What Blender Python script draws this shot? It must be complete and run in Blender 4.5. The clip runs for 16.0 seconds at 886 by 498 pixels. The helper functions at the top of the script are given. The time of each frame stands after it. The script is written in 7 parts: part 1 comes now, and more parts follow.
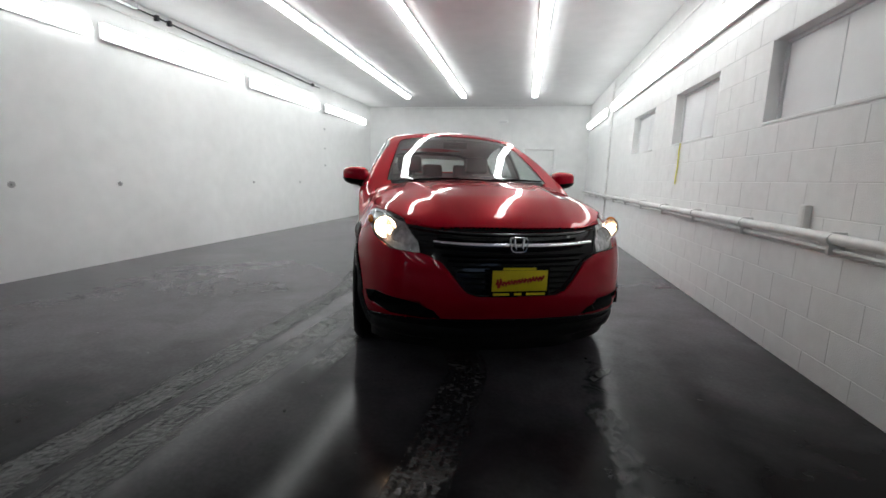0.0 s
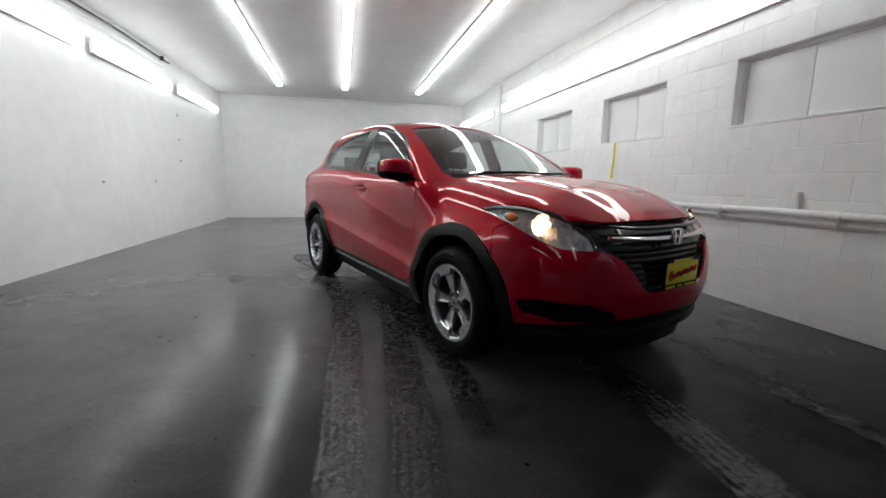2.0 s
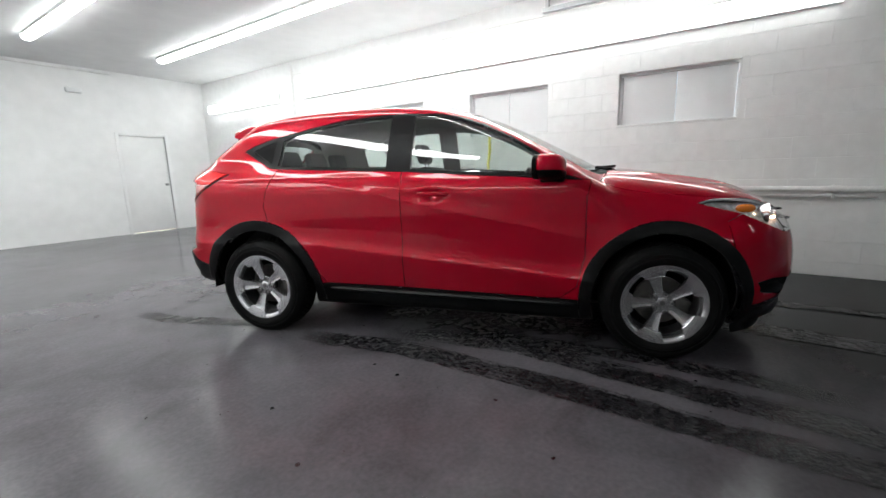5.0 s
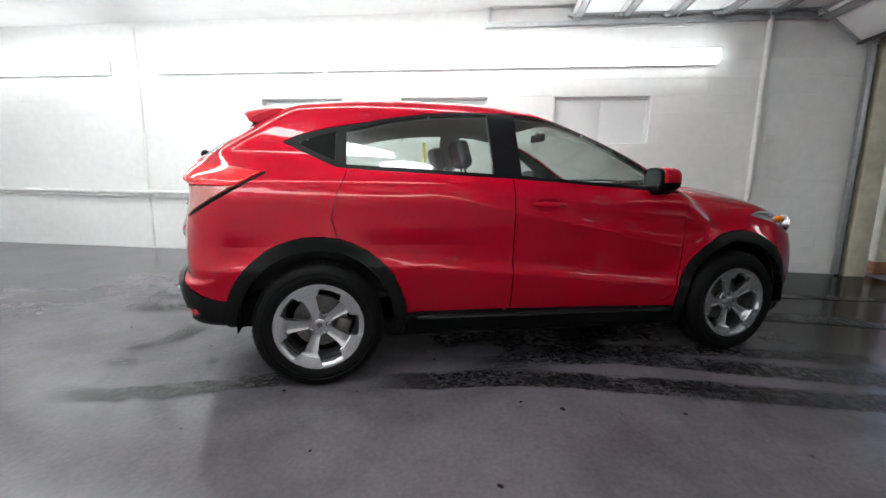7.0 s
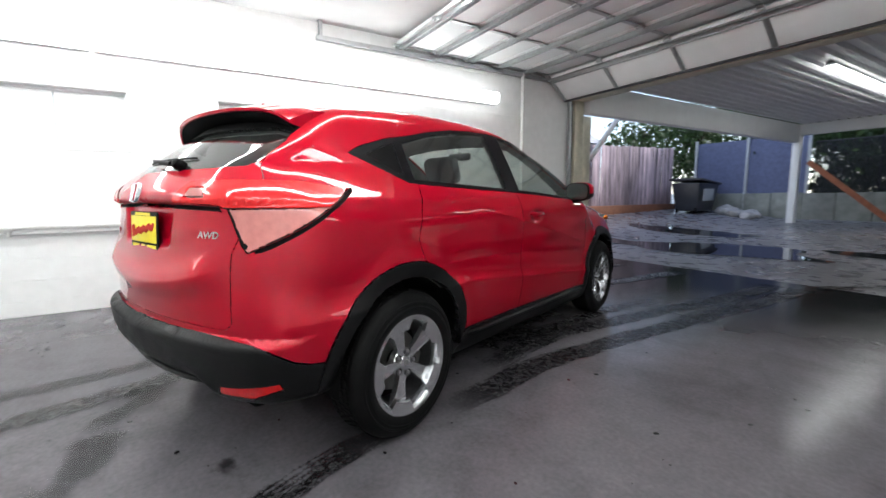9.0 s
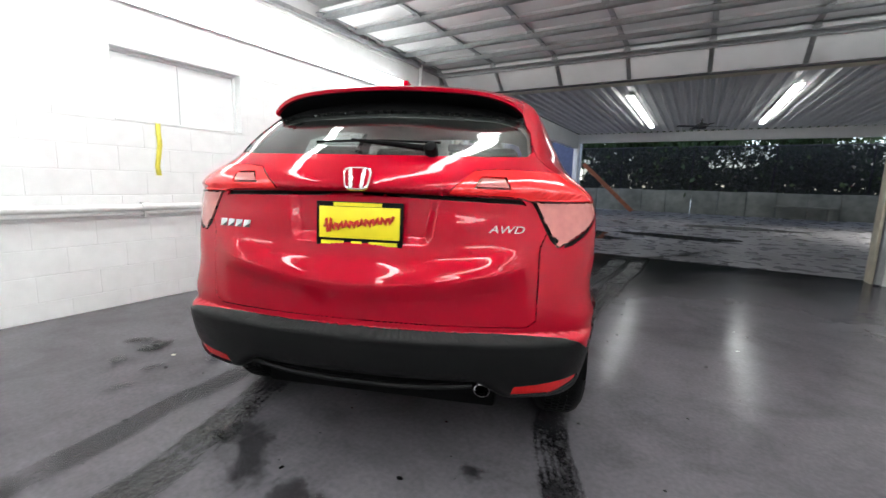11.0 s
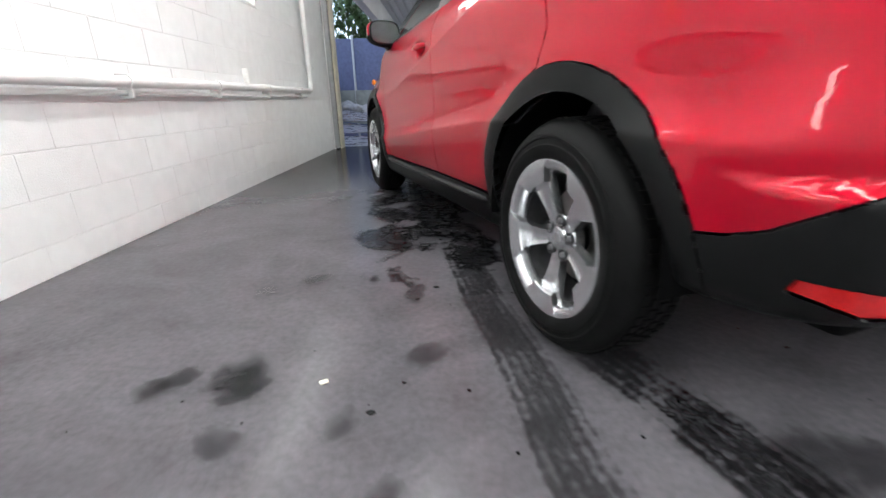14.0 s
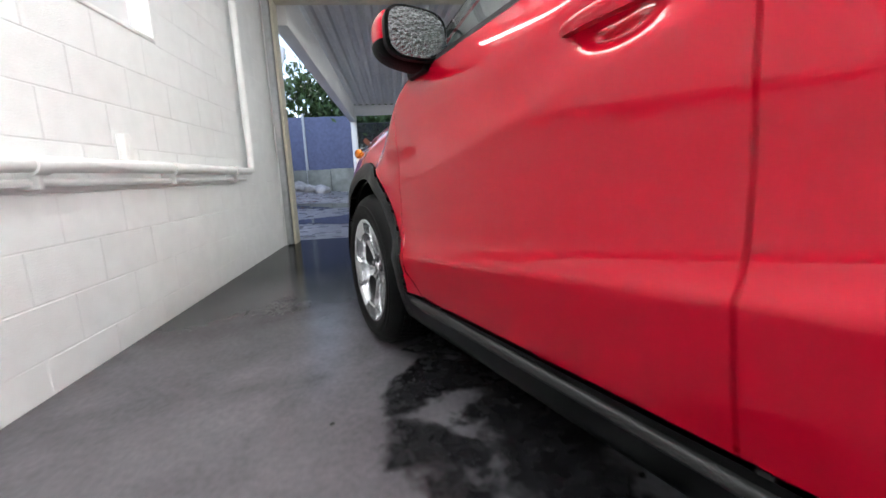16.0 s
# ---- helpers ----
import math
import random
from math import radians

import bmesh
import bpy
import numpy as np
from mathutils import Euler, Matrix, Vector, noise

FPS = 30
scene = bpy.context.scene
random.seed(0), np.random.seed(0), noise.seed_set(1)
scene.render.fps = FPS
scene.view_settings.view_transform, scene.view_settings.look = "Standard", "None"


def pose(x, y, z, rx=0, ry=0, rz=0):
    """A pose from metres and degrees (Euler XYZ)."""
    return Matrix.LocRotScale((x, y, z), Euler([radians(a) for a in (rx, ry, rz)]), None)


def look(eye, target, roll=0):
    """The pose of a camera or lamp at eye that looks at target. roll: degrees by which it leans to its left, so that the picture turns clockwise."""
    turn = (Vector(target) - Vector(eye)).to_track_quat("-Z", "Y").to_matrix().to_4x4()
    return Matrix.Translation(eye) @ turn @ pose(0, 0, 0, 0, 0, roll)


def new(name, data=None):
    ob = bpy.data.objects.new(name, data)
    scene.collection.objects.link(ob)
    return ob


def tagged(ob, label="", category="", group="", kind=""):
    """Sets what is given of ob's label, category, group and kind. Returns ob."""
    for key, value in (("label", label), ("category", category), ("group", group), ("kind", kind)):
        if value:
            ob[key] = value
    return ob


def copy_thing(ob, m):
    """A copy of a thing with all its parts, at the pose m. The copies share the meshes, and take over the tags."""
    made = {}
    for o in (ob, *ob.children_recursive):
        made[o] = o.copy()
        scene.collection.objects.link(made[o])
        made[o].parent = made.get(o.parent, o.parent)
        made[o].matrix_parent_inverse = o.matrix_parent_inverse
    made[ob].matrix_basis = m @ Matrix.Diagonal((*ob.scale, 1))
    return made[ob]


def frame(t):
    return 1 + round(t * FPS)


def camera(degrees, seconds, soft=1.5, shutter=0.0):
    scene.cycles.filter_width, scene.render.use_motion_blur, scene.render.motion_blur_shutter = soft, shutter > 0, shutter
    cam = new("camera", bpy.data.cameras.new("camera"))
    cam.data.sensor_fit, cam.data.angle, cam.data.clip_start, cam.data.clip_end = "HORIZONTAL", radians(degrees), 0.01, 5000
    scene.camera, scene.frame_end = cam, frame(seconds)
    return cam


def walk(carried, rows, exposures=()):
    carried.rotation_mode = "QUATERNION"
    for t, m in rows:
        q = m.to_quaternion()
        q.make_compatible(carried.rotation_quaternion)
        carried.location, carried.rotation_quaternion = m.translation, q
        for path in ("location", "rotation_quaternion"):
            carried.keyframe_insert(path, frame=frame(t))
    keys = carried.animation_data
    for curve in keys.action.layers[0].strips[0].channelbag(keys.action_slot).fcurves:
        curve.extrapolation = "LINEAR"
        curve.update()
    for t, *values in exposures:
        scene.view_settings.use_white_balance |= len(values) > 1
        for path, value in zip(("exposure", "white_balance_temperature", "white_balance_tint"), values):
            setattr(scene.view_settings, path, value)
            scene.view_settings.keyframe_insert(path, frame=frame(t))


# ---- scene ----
cam = camera(92.6, 16.0, 1.5, 0.3)
PATH = [
    (0, (1.628, -3.946, 1.111), (1.27, -2.006, 0.782), 1.4),
    (0.5, (1.206, -3.952, 1.092), (1.067, -1.98, 0.787), 1.9),
    (1, (0.782, -3.841, 1.059), (0.809, -1.867, 0.737), 2.0),
    (1.5, (0.333, -3.745, 1.04), (0.574, -1.79, 0.696), 2.6),
    (2, (-0.088, -3.572, 1.042), (0.374, -1.652, 0.725), 0.9),
    (2.5, (-0.478, -3.301, 1.046), (0.203, -1.448, 0.722), -0.2),
    (3, (-0.861, -3.015, 1.052), (0.081, -1.285, 0.706), 0.6),
    (3.5, (-1.216, -2.667, 1.074), (-0.099, -1.045, 0.725), 0.1),
    (4, (-1.548, -2.303, 1.082), (-0.223, -0.849, 0.715), -0.5),
    (4.5, (-1.835, -1.9, 1.097), (-0.332, -0.62, 0.776), -0.3),
    (5, (-2.064, -1.481, 1.114), (-0.434, -0.382, 0.749), -1.6),
    (5.2, (-2.143, -1.315, 1.118), (-0.475, -0.269, 0.766), -0.6),
    (7.3, (-2.38, 0.598, 1.109), (-0.417, 0.667, 0.735), 0.7),
    (7.5, (-2.347, 0.775, 1.097), (-0.387, 0.722, 0.701), 0.8),
    (8, (-2.281, 1.232, 1.088), (-0.335, 0.883, 0.786), 1.4),
    (8.5, (-2.148, 1.648, 1.074), (-0.27, 1.039, 0.756), 1.5),
    (8.7, (-2.104, 1.818, 1.09), (-0.294, 1.017, 0.805), 0.8),
    (10.8, (-0.971, 3.258, 1.114), (0.123, 1.613, 0.805), 0.6),
    (11, (-0.81, 3.343, 1.115), (0.191, 1.64, 0.806), 1.6),
    (11.5, (-0.398, 3.531, 1.107), (0.323, 1.694, 0.779), 2.3),
    (12, (0.039, 3.659, 1.082), (0.5, 1.748, 0.709), 2.8),
    (12.5, (0.523, 3.683, 1.004), (0.758, 1.738, 0.603), 2.8),
    (13, (0.98, 3.578, 0.91), (0.994, 1.632, 0.45), 0.1),
    (13.5, (1.339, 3.342, 0.815), (1.274, 1.421, 0.262), -1.0),
    (14, (1.561, 2.986, 0.725), (1.585, 1.102, 0.054), -1.1),
    (14.5, (1.704, 2.578, 0.668), (1.733, 0.658, 0.11), 0.6),
    (15, (1.821, 2.155, 0.683), (1.797, 0.222, 0.17), -1.4),
    (15.5, (1.914, 1.732, 0.72), (1.837, -0.214, 0.262), -1.4),
    (16, (2.024, 1.255, 0.748), (1.814, -0.703, 0.397), -2.6),
]
EXPOSURES = [(0, 0.46), (2, 0.42), (3, 0.54), (4, 0.76), (5.2, 0.94), (7.3, 1.08), (8.7, 1.25), (11, 1.18), (12, 1.36), (13, 1.44), (14, 1.65), (14.5, 1.86), (15.2, 1.66), (15.6, 1.7), (16, 1.82)]
walk(cam, [(t, look(eye, target, roll)) for t, eye, target, roll in PATH], EXPOSURES)

# ---- world and large lights ----
world = bpy.data.worlds.new("world")
scene.world = world
world.use_nodes = True
wn = world.node_tree
sky = wn.nodes.new("ShaderNodeTexSky")
sky.sky_type, sky.sun_disc = "NISHITA", False
sky.sun_elevation, sky.sun_rotation, sky.air_density, sky.dust_density = radians(40), radians(20), 1.0, 0.2
sky.ozone_density = 3.0
grey = wn.nodes.new("ShaderNodeRGBToBW")
pale = wn.nodes.new("ShaderNodeMix")       # thin cloud: the sky's colour half washed out
pale.data_type, pale.inputs[0].default_value = "RGBA", 0.38
wn.links.new(sky.outputs[0], grey.inputs[0])
wn.links.new(sky.outputs[0], pale.inputs[6])
wn.links.new(grey.outputs[0], pale.inputs[7])
wn.links.new(pale.outputs[2], wn.nodes["Background"].inputs[0])
wn.nodes["Background"].inputs[1].default_value = 0.15
sun = new("sun", bpy.data.lights.new("sun", "SUN"))
sun.data.energy, sun.data.angle, sun.data.color = 2.6, radians(20), (1.0, 0.96, 0.92)
sun.matrix_world = look((0, 0, 30), (6, 12, 22))
TUBE, TUBEW = 10.8, 4.6  # strength of the ceiling and wall fluorescent lamps

# ---- materials ----
def mat(name, color=(0.8, 0.8, 0.8), rough=0.5, metal=0.0, noise=0.0, scale=8.0, bump=0.0, bscale=60.0, coat=0.0, emit=0.0,
        rvar=0.0, big=0.0, bigscale=0.7, trans=0.0, ior=1.45, ecolor=None, spec=0.5, pervar=0.0, stretch=1.0, coat_ior=1.5):
    """A principled material with colour variation at two scales, varied gloss and fine relief, in object-independent world size."""
    m = bpy.data.materials.new(name)
    m.use_nodes = True
    nt = m.node_tree
    b = nt.nodes["Principled BSDF"]
    b.inputs["Base Color"].default_value = (*color, 1)
    b.inputs["Roughness"].default_value = rough
    b.inputs["Metallic"].default_value = metal
    b.inputs["Coat Weight"].default_value = coat
    b.inputs["Coat Roughness"].default_value, b.inputs["Coat IOR"].default_value = 0.02, coat_ior
    b.inputs["Transmission Weight"].default_value = trans
    b.inputs["IOR"].default_value = ior
    b.inputs["Specular IOR Level"].default_value = spec
    if emit:
        b.inputs["Emission Color"].default_value = (*(ecolor or color), 1)
        b.inputs["Emission Strength"].default_value = emit
    geo = nt.nodes.new("ShaderNodeNewGeometry")
    def tex(sc, detail=4.0):
        n = nt.nodes.new("ShaderNodeTexNoise")
        n.inputs["Scale"].default_value, n.inputs["Detail"].default_value = sc, detail
        if stretch != 1.0:
            sv = nt.nodes.new("ShaderNodeVectorMath")
            sv.operation = "MULTIPLY"
            sv.inputs[1].default_value = (1, 1, stretch)
            nt.links.new(geo.outputs["Position"], sv.inputs[0])
            nt.links.new(sv.outputs[0], n.inputs["Vector"])
        else:
            nt.links.new(geo.outputs["Position"], n.inputs["Vector"])
        return n.outputs["Fac"]
    def ramp(fac, lo, hi, a=0.3, z=0.7):
        r = nt.nodes.new("ShaderNodeMapRange")
        r.inputs["From Min"].default_value, r.inputs["From Max"].default_value = a, z
        r.inputs["To Min"].default_value, r.inputs["To Max"].default_value = lo, hi
        nt.links.new(fac, r.inputs["Value"])
        return r.outputs["Result"]
    if noise or big or pervar:
        fac = ramp(tex(scale), 1 - noise, 1 + noise)
        if big:
            mul = nt.nodes.new("ShaderNodeMath")
            mul.operation = "MULTIPLY"
            nt.links.new(fac, mul.inputs[0])
            nt.links.new(ramp(tex(bigscale, 6.0), 1 - big, 1 + big), mul.inputs[1])
            fac = mul.outputs[0]
        if pervar:
            info = nt.nodes.new("ShaderNodeObjectInfo")
            mul = nt.nodes.new("ShaderNodeMath")
            mul.operation = "MULTIPLY"
            nt.links.new(fac, mul.inputs[0])
            nt.links.new(ramp(info.outputs["Random"], 1 - pervar, 1 + pervar, 0, 1), mul.inputs[1])
            fac = mul.outputs[0]
        mix = nt.nodes.new("ShaderNodeVectorMath")
        mix.operation = "SCALE"
        mix.inputs[0].default_value = color
        nt.links.new(fac, mix.inputs["Scale"])
        nt.links.new(mix.outputs[0], b.inputs["Base Color"])
    if rvar:
        nt.links.new(ramp(tex(scale * 0.4, 5.0), max(0.02, rough - rvar), rough + rvar), b.inputs["Roughness"])
    if bump:
        bp = nt.nodes.new("ShaderNodeBump")
        bp.inputs["Strength"].default_value, bp.inputs["Distance"].default_value = bump, 0.004
        nt.links.new(tex(bscale, 5.0), bp.inputs["Height"])
        nt.links.new(bp.outputs[0], b.inputs["Normal"])
    return m


WHITE = mat("white_wall_paint", (0.80, 0.805, 0.805), 0.42, noise=0.03, scale=5, bump=0.25, bscale=90, big=0.04, bigscale=0.8, rvar=0.08)
BLOCK = mat("painted_block", (0.80, 0.805, 0.805), 0.45, noise=0.035, scale=9, bump=0.45, bscale=130, big=0.03, bigscale=1.3, rvar=0.08, pervar=0.01)
MORTAR = mat("painted_mortar", (0.79, 0.795, 0.795), 0.5, noise=0.04, scale=15, bump=0.4, bscale=80)
CEIL = mat("ceiling_paint", (0.68, 0.68, 0.685), 0.55, noise=0.03, scale=4, big=0.04, bigscale=0.5, bump=0.15, bscale=40)
BOARD = mat("white_board", (0.76, 0.77, 0.78), 0.4, noise=0.02, scale=6, bump=0.1, bscale=50)
PIPE = mat("pipe_paint", (0.74, 0.74, 0.73), 0.35, noise=0.06, scale=14, bump=0.2, bscale=60, big=0.06, bigscale=3)
STEEL = mat("galvanised_steel", (0.42, 0.43, 0.44), 0.38, 0.85, noise=0.12, scale=20, rvar=0.1, bump=0.1)
DARKMETAL = mat("dark_metal", (0.045, 0.045, 0.05), 0.45, 0.3, noise=0.2, scale=12, bump=0.2)
PANEL = mat("door_panel_white", (0.84, 0.85, 0.86), 0.4, noise=0.03, scale=5, bump=0.12, bscale=200, big=0.05, bigscale=1.2)
CREAM = mat("cream_jamb_paint", (0.62, 0.58, 0.46), 0.5, noise=0.12, scale=9, bump=0.3, bscale=50, big=0.12, bigscale=2.5)
RUST = mat("rusted_steel", (0.28, 0.13, 0.06), 0.75, noise=0.35, scale=14, bump=0.5)
RIB = mat("ribbed_sheet", (0.70, 0.70, 0.70), 0.42, 0.0, noise=0.06, scale=6, big=0.06, bump=0.1)
TUBEMAT = mat("fluorescent_diffuser", (1.0, 1.0, 1.0), 0.4, emit=TUBE, ecolor=(0.96, 1.0, 0.985))
TUBEWALL = mat("wall_lamp_diffuser", (1.0, 1.0, 1.0), 0.4, emit=TUBEW, ecolor=(0.96, 1.0, 0.985))
TUBEPORT = mat("carport_lamp_diffuser", (1.0, 1.0, 1.0), 0.4, emit=5.0, ecolor=(0.96, 1.0, 0.985))
HOUSING = mat("lamp_housing", (0.72, 0.73, 0.73), 0.35, noise=0.03, scale=10)
TAPE = mat("yellow_tape", (0.80, 0.72, 0.10), 0.45, noise=0.1, scale=30)
BLACKP = mat("black_plastic", (0.004, 0.004, 0.0043), 0.45, spec=0.07, noise=0.15, scale=30, bump=0.15, bscale=400)
GREYP = mat("grey_plastic", (0.45, 0.46, 0.47), 0.45, noise=0.05, scale=15)
BUCKET = mat("white_bucket_plastic", (0.72, 0.72, 0.70), 0.35, noise=0.05, scale=12)
CARD = mat("cardboard", (0.42, 0.28, 0.15), 0.8, noise=0.15, scale=20, bump=0.2)
CONC = mat("weathered_concrete", (0.21, 0.215, 0.19), 0.75, noise=0.2, scale=5, bump=0.5, bscale=30, big=0.3, bigscale=0.9)
FENCE = mat("weathered_fence_wood", (0.40, 0.31, 0.34), 0.75, noise=0.55, scale=9, bump=0.5, bscale=40, big=0.45, bigscale=1.6, pervar=0.3, stretch=0.12)
TARP = mat("blue_grey_mesh", (0.10, 0.115, 0.20), 0.7, noise=0.15, scale=10, bump=0.3, bscale=120)
TIMBER = mat("red_timber", (0.30, 0.10, 0.05), 0.6, noise=0.2, scale=10)
BARK = mat("bark", (0.045, 0.035, 0.03), 0.85, noise=0.3, scale=12, bump=0.6)
LEAF = mat("leaf_green", (0.045, 0.085, 0.025), 0.5, noise=0.4, scale=6, pervar=0.2)
LEAFDRY = mat("fallen_leaves", (0.22, 0.09, 0.04), 0.7, noise=0.4, scale=20)
RUBBLE = mat("pale_rubble", (0.42, 0.40, 0.39), 0.8, noise=0.25, scale=6, bump=0.6)


def floor_material():
    """Dark painted concrete, worn and wet: gloss and tone vary in large stains, fine speckle and scratches."""
    m = bpy.data.materials.new("painted_concrete_floor")
    m.use_nodes = True
    nt = m.node_tree
    b = nt.nodes["Principled BSDF"]
    geo = nt.nodes.new("ShaderNodeNewGeometry")
    def tex(sc, detail=6.0, rough=0.55, dist=0.0):
        n = nt.nodes.new("ShaderNodeTexNoise")
        n.inputs["Scale"].default_value, n.inputs["Detail"].default_value = sc, detail
        n.inputs["Roughness"].default_value, n.inputs["Distortion"].default_value = rough, dist
        nt.links.new(geo.outputs["Position"], n.inputs["Vector"])
        return n.outputs["Fac"]
    def ramp(fac, lo, hi, a=0.3, z=0.7):
        r = nt.nodes.new("ShaderNodeMapRange")
        r.inputs["From Min"].default_value, r.inputs["From Max"].default_value = a, z
        r.inputs["To Min"].default_value, r.inputs["To Max"].default_value = lo, hi
        nt.links.new(fac, r.inputs["Value"])
        return r.outputs["Result"]
    def mul(a, c):
        n = nt.nodes.new("ShaderNodeMath")
        n.operation = "MULTIPLY"
        nt.links.new(a, n.inputs[0])
        nt.links.new(c, n.inputs[1])
        return n.outputs[0]
    tone = mul(ramp(tex(0.55, 6), 0.82, 1.18), ramp(tex(6.0, 5), 0.92, 1.08))
    tone = mul(tone, ramp(tex(1.9, 6, 0.6, 0.8), 0.74, 1.08, 0.28, 0.55))
    tone = mul(tone, ramp(tex(45, 3), 0.88, 1.12))
    sc = nt.nodes.new("ShaderNodeVectorMath")
    sc.operation = "SCALE"
    sc.inputs[0].default_value = (0.097, 0.091, 0.101)
    sp = nt.nodes.new("ShaderNodeSeparateXYZ")      # tone, specular and roughness drop towards the door and block wall, ragged edge
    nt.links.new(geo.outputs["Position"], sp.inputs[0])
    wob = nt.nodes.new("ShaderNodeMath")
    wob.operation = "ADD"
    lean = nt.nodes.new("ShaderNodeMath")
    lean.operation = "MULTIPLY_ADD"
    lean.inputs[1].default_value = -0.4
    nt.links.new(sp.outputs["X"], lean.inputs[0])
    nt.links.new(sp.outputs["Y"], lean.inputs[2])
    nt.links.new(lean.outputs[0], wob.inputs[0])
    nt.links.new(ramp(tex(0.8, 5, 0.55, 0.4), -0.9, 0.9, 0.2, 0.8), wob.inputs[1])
    # wet is just the tone factor: 0.06 at the door end, 1 further in
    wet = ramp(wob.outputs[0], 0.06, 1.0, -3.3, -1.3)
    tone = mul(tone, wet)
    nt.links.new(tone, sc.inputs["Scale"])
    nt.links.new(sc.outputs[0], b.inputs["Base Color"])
    rg = nt.nodes.new("ShaderNodeMath")
    rg.operation = "ADD"
    nt.links.new(ramp(tex(1.1, 5, 0.6, 0.5), 0.165, 0.24, 0.3, 0.7), rg.inputs[0])
    nt.links.new(ramp(tex(14, 4), -0.02, 0.02), rg.inputs[1])
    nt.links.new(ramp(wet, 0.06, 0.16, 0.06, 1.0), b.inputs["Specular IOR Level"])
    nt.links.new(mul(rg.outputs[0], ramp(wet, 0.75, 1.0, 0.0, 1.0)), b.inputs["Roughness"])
    bp = nt.nodes.new("ShaderNodeBump")
    bp.inputs["Strength"].default_value, bp.inputs["Distance"].default_value = 0.10, 0.003
    nt.links.new(tex(8, 5, 0.6), bp.inputs["Height"])
    nt.links.new(bp.outputs[0], b.inputs["Normal"])
    return m


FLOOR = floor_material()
ASPHALT = mat("wet_asphalt", (0.21, 0.205, 0.225), 0.30, noise=0.3, scale=9, bump=0.3, bscale=60, big=0.35, bigscale=0.5, rvar=0.1)


# ---- mesh helpers ----
def box(bm, lo, hi, bevel=0.0, m=None):
    """A box between two corners, with its edges bevelled."""
    lo, hi = Vector(lo), Vector(hi)
    r = bmesh.ops.create_cube(bm, size=1.0)
    vs = r["verts"]
    for v in vs:
        v.co = Vector([(a + c) / 2 + (c - a) * p for a, c, p in zip(lo, hi, v.co)])
    if bevel:
        es = list({e for v in vs for e in v.link_edges})
        r = bmesh.ops.bevel(bm, geom=es, offset=bevel, segments=2, affect="EDGES", profile=0.5)
        vs = list({v for f in r["faces"] for v in f.verts} | {v for v in vs if v.is_valid})
    if m is not None:
        bmesh.ops.transform(bm, matrix=m, verts=vs)
    return vs


def cyl(bm, p, q, r, r2=None, n=20, cap=True):
    """A cylinder or cone from p to q."""
    p, q = Vector(p), Vector(q)
    turn = (q - p).to_track_quat("Z", "Y").to_matrix().to_4x4()
    m = Matrix.Translation((p + q) / 2) @ turn
    return bmesh.ops.create_cone(bm, cap_ends=cap, segments=n, radius1=r, radius2=r if r2 is None else r2,
                                 depth=(q - p).length, matrix=m)["verts"]


def tube(bm, pts, r, n=12, closed=False):
    """A round tube along a line of points."""
    pts = [Vector(p) for p in pts]
    rings, side = [], None
    for i, p in enumerate(pts):
        d = (pts[min(i + 1, len(pts) - 1)] - pts[max(i - 1, 0)]).normalized()
        if side is None:
            side = d.orthogonal().normalized()
        side = (side - d * side.dot(d)).normalized()
        up = d.cross(side)
        rr = r[i] if isinstance(r, (list, tuple)) else r
        rings.append([bm.verts.new(p + rr * (math.cos(a) * side + math.sin(a) * up)) for a in (2 * math.pi * k / n for k in range(n))])
    for a, c in zip(rings, rings[1:]):
        for k in range(n):
            bm.faces.new((a[k], a[(k + 1) % n], c[(k + 1) % n], c[k]))
    bm.faces.new(list(reversed(rings[0])))
    bm.faces.new(rings[-1])


def lathe(bm, prof, n=48, m=None):
    """A body of revolution round z from (radius, z) pairs."""
    rings = []
    vs = []
    for r, z in prof:
        ring = [bm.verts.new((r * math.cos(2 * math.pi * k / n), r * math.sin(2 * math.pi * k / n), z)) for k in range(n)] if r > 1e-6 else [bm.verts.new((0, 0, z))]
        rings.append(ring)
        vs += ring
    for a, c in zip(rings, rings[1:]):
        for k in range(n):
            f = [a[k % len(a)], a[(k + 1) % len(a)], c[(k + 1) % len(c)], c[k % len(c)]]
            f = list(dict.fromkeys(f))
            if len(f) > 2:
                bm.faces.new(f)
    if m is not None:
        bmesh.ops.transform(bm, matrix=m, verts=vs)
    return vs


def mesh_of(name, bm, material, smooth=40.0):
    me = bpy.data.meshes.new(name)
    bmesh.ops.recalc_face_normals(bm, faces=bm.faces)
    bm.to_mesh(me)
    bm.free()
    me.materials.append(material)
    if smooth:
        me.shade_smooth()
        me.set_sharp_from_angle(angle=radians(smooth))
    return me


def part(name, bm, material, parent=None, label="", smooth=40.0):
    """One mesh object under a thing or a part."""
    ob = new(name, mesh_of(name, bm, material, smooth))
    ob.parent = parent
    if label:
        ob["label"] = label
    return ob


def thing(name, label, category, at=None, group="", kind=""):
    ob = new(name)
    if at is not None:
        ob.matrix_world = at
    return tagged(ob, label, category, group, kind)


def solid(name, boxes, material, label="", category="", kind="", bevel=0.0, parent=None, group=""):
    """One mesh of joined boxes."""
    bm = bmesh.new()
    for lo, hi in boxes:
        box(bm, lo, hi, bevel)
    return tagged(part(name, bm, material, parent), label, category, group, kind)

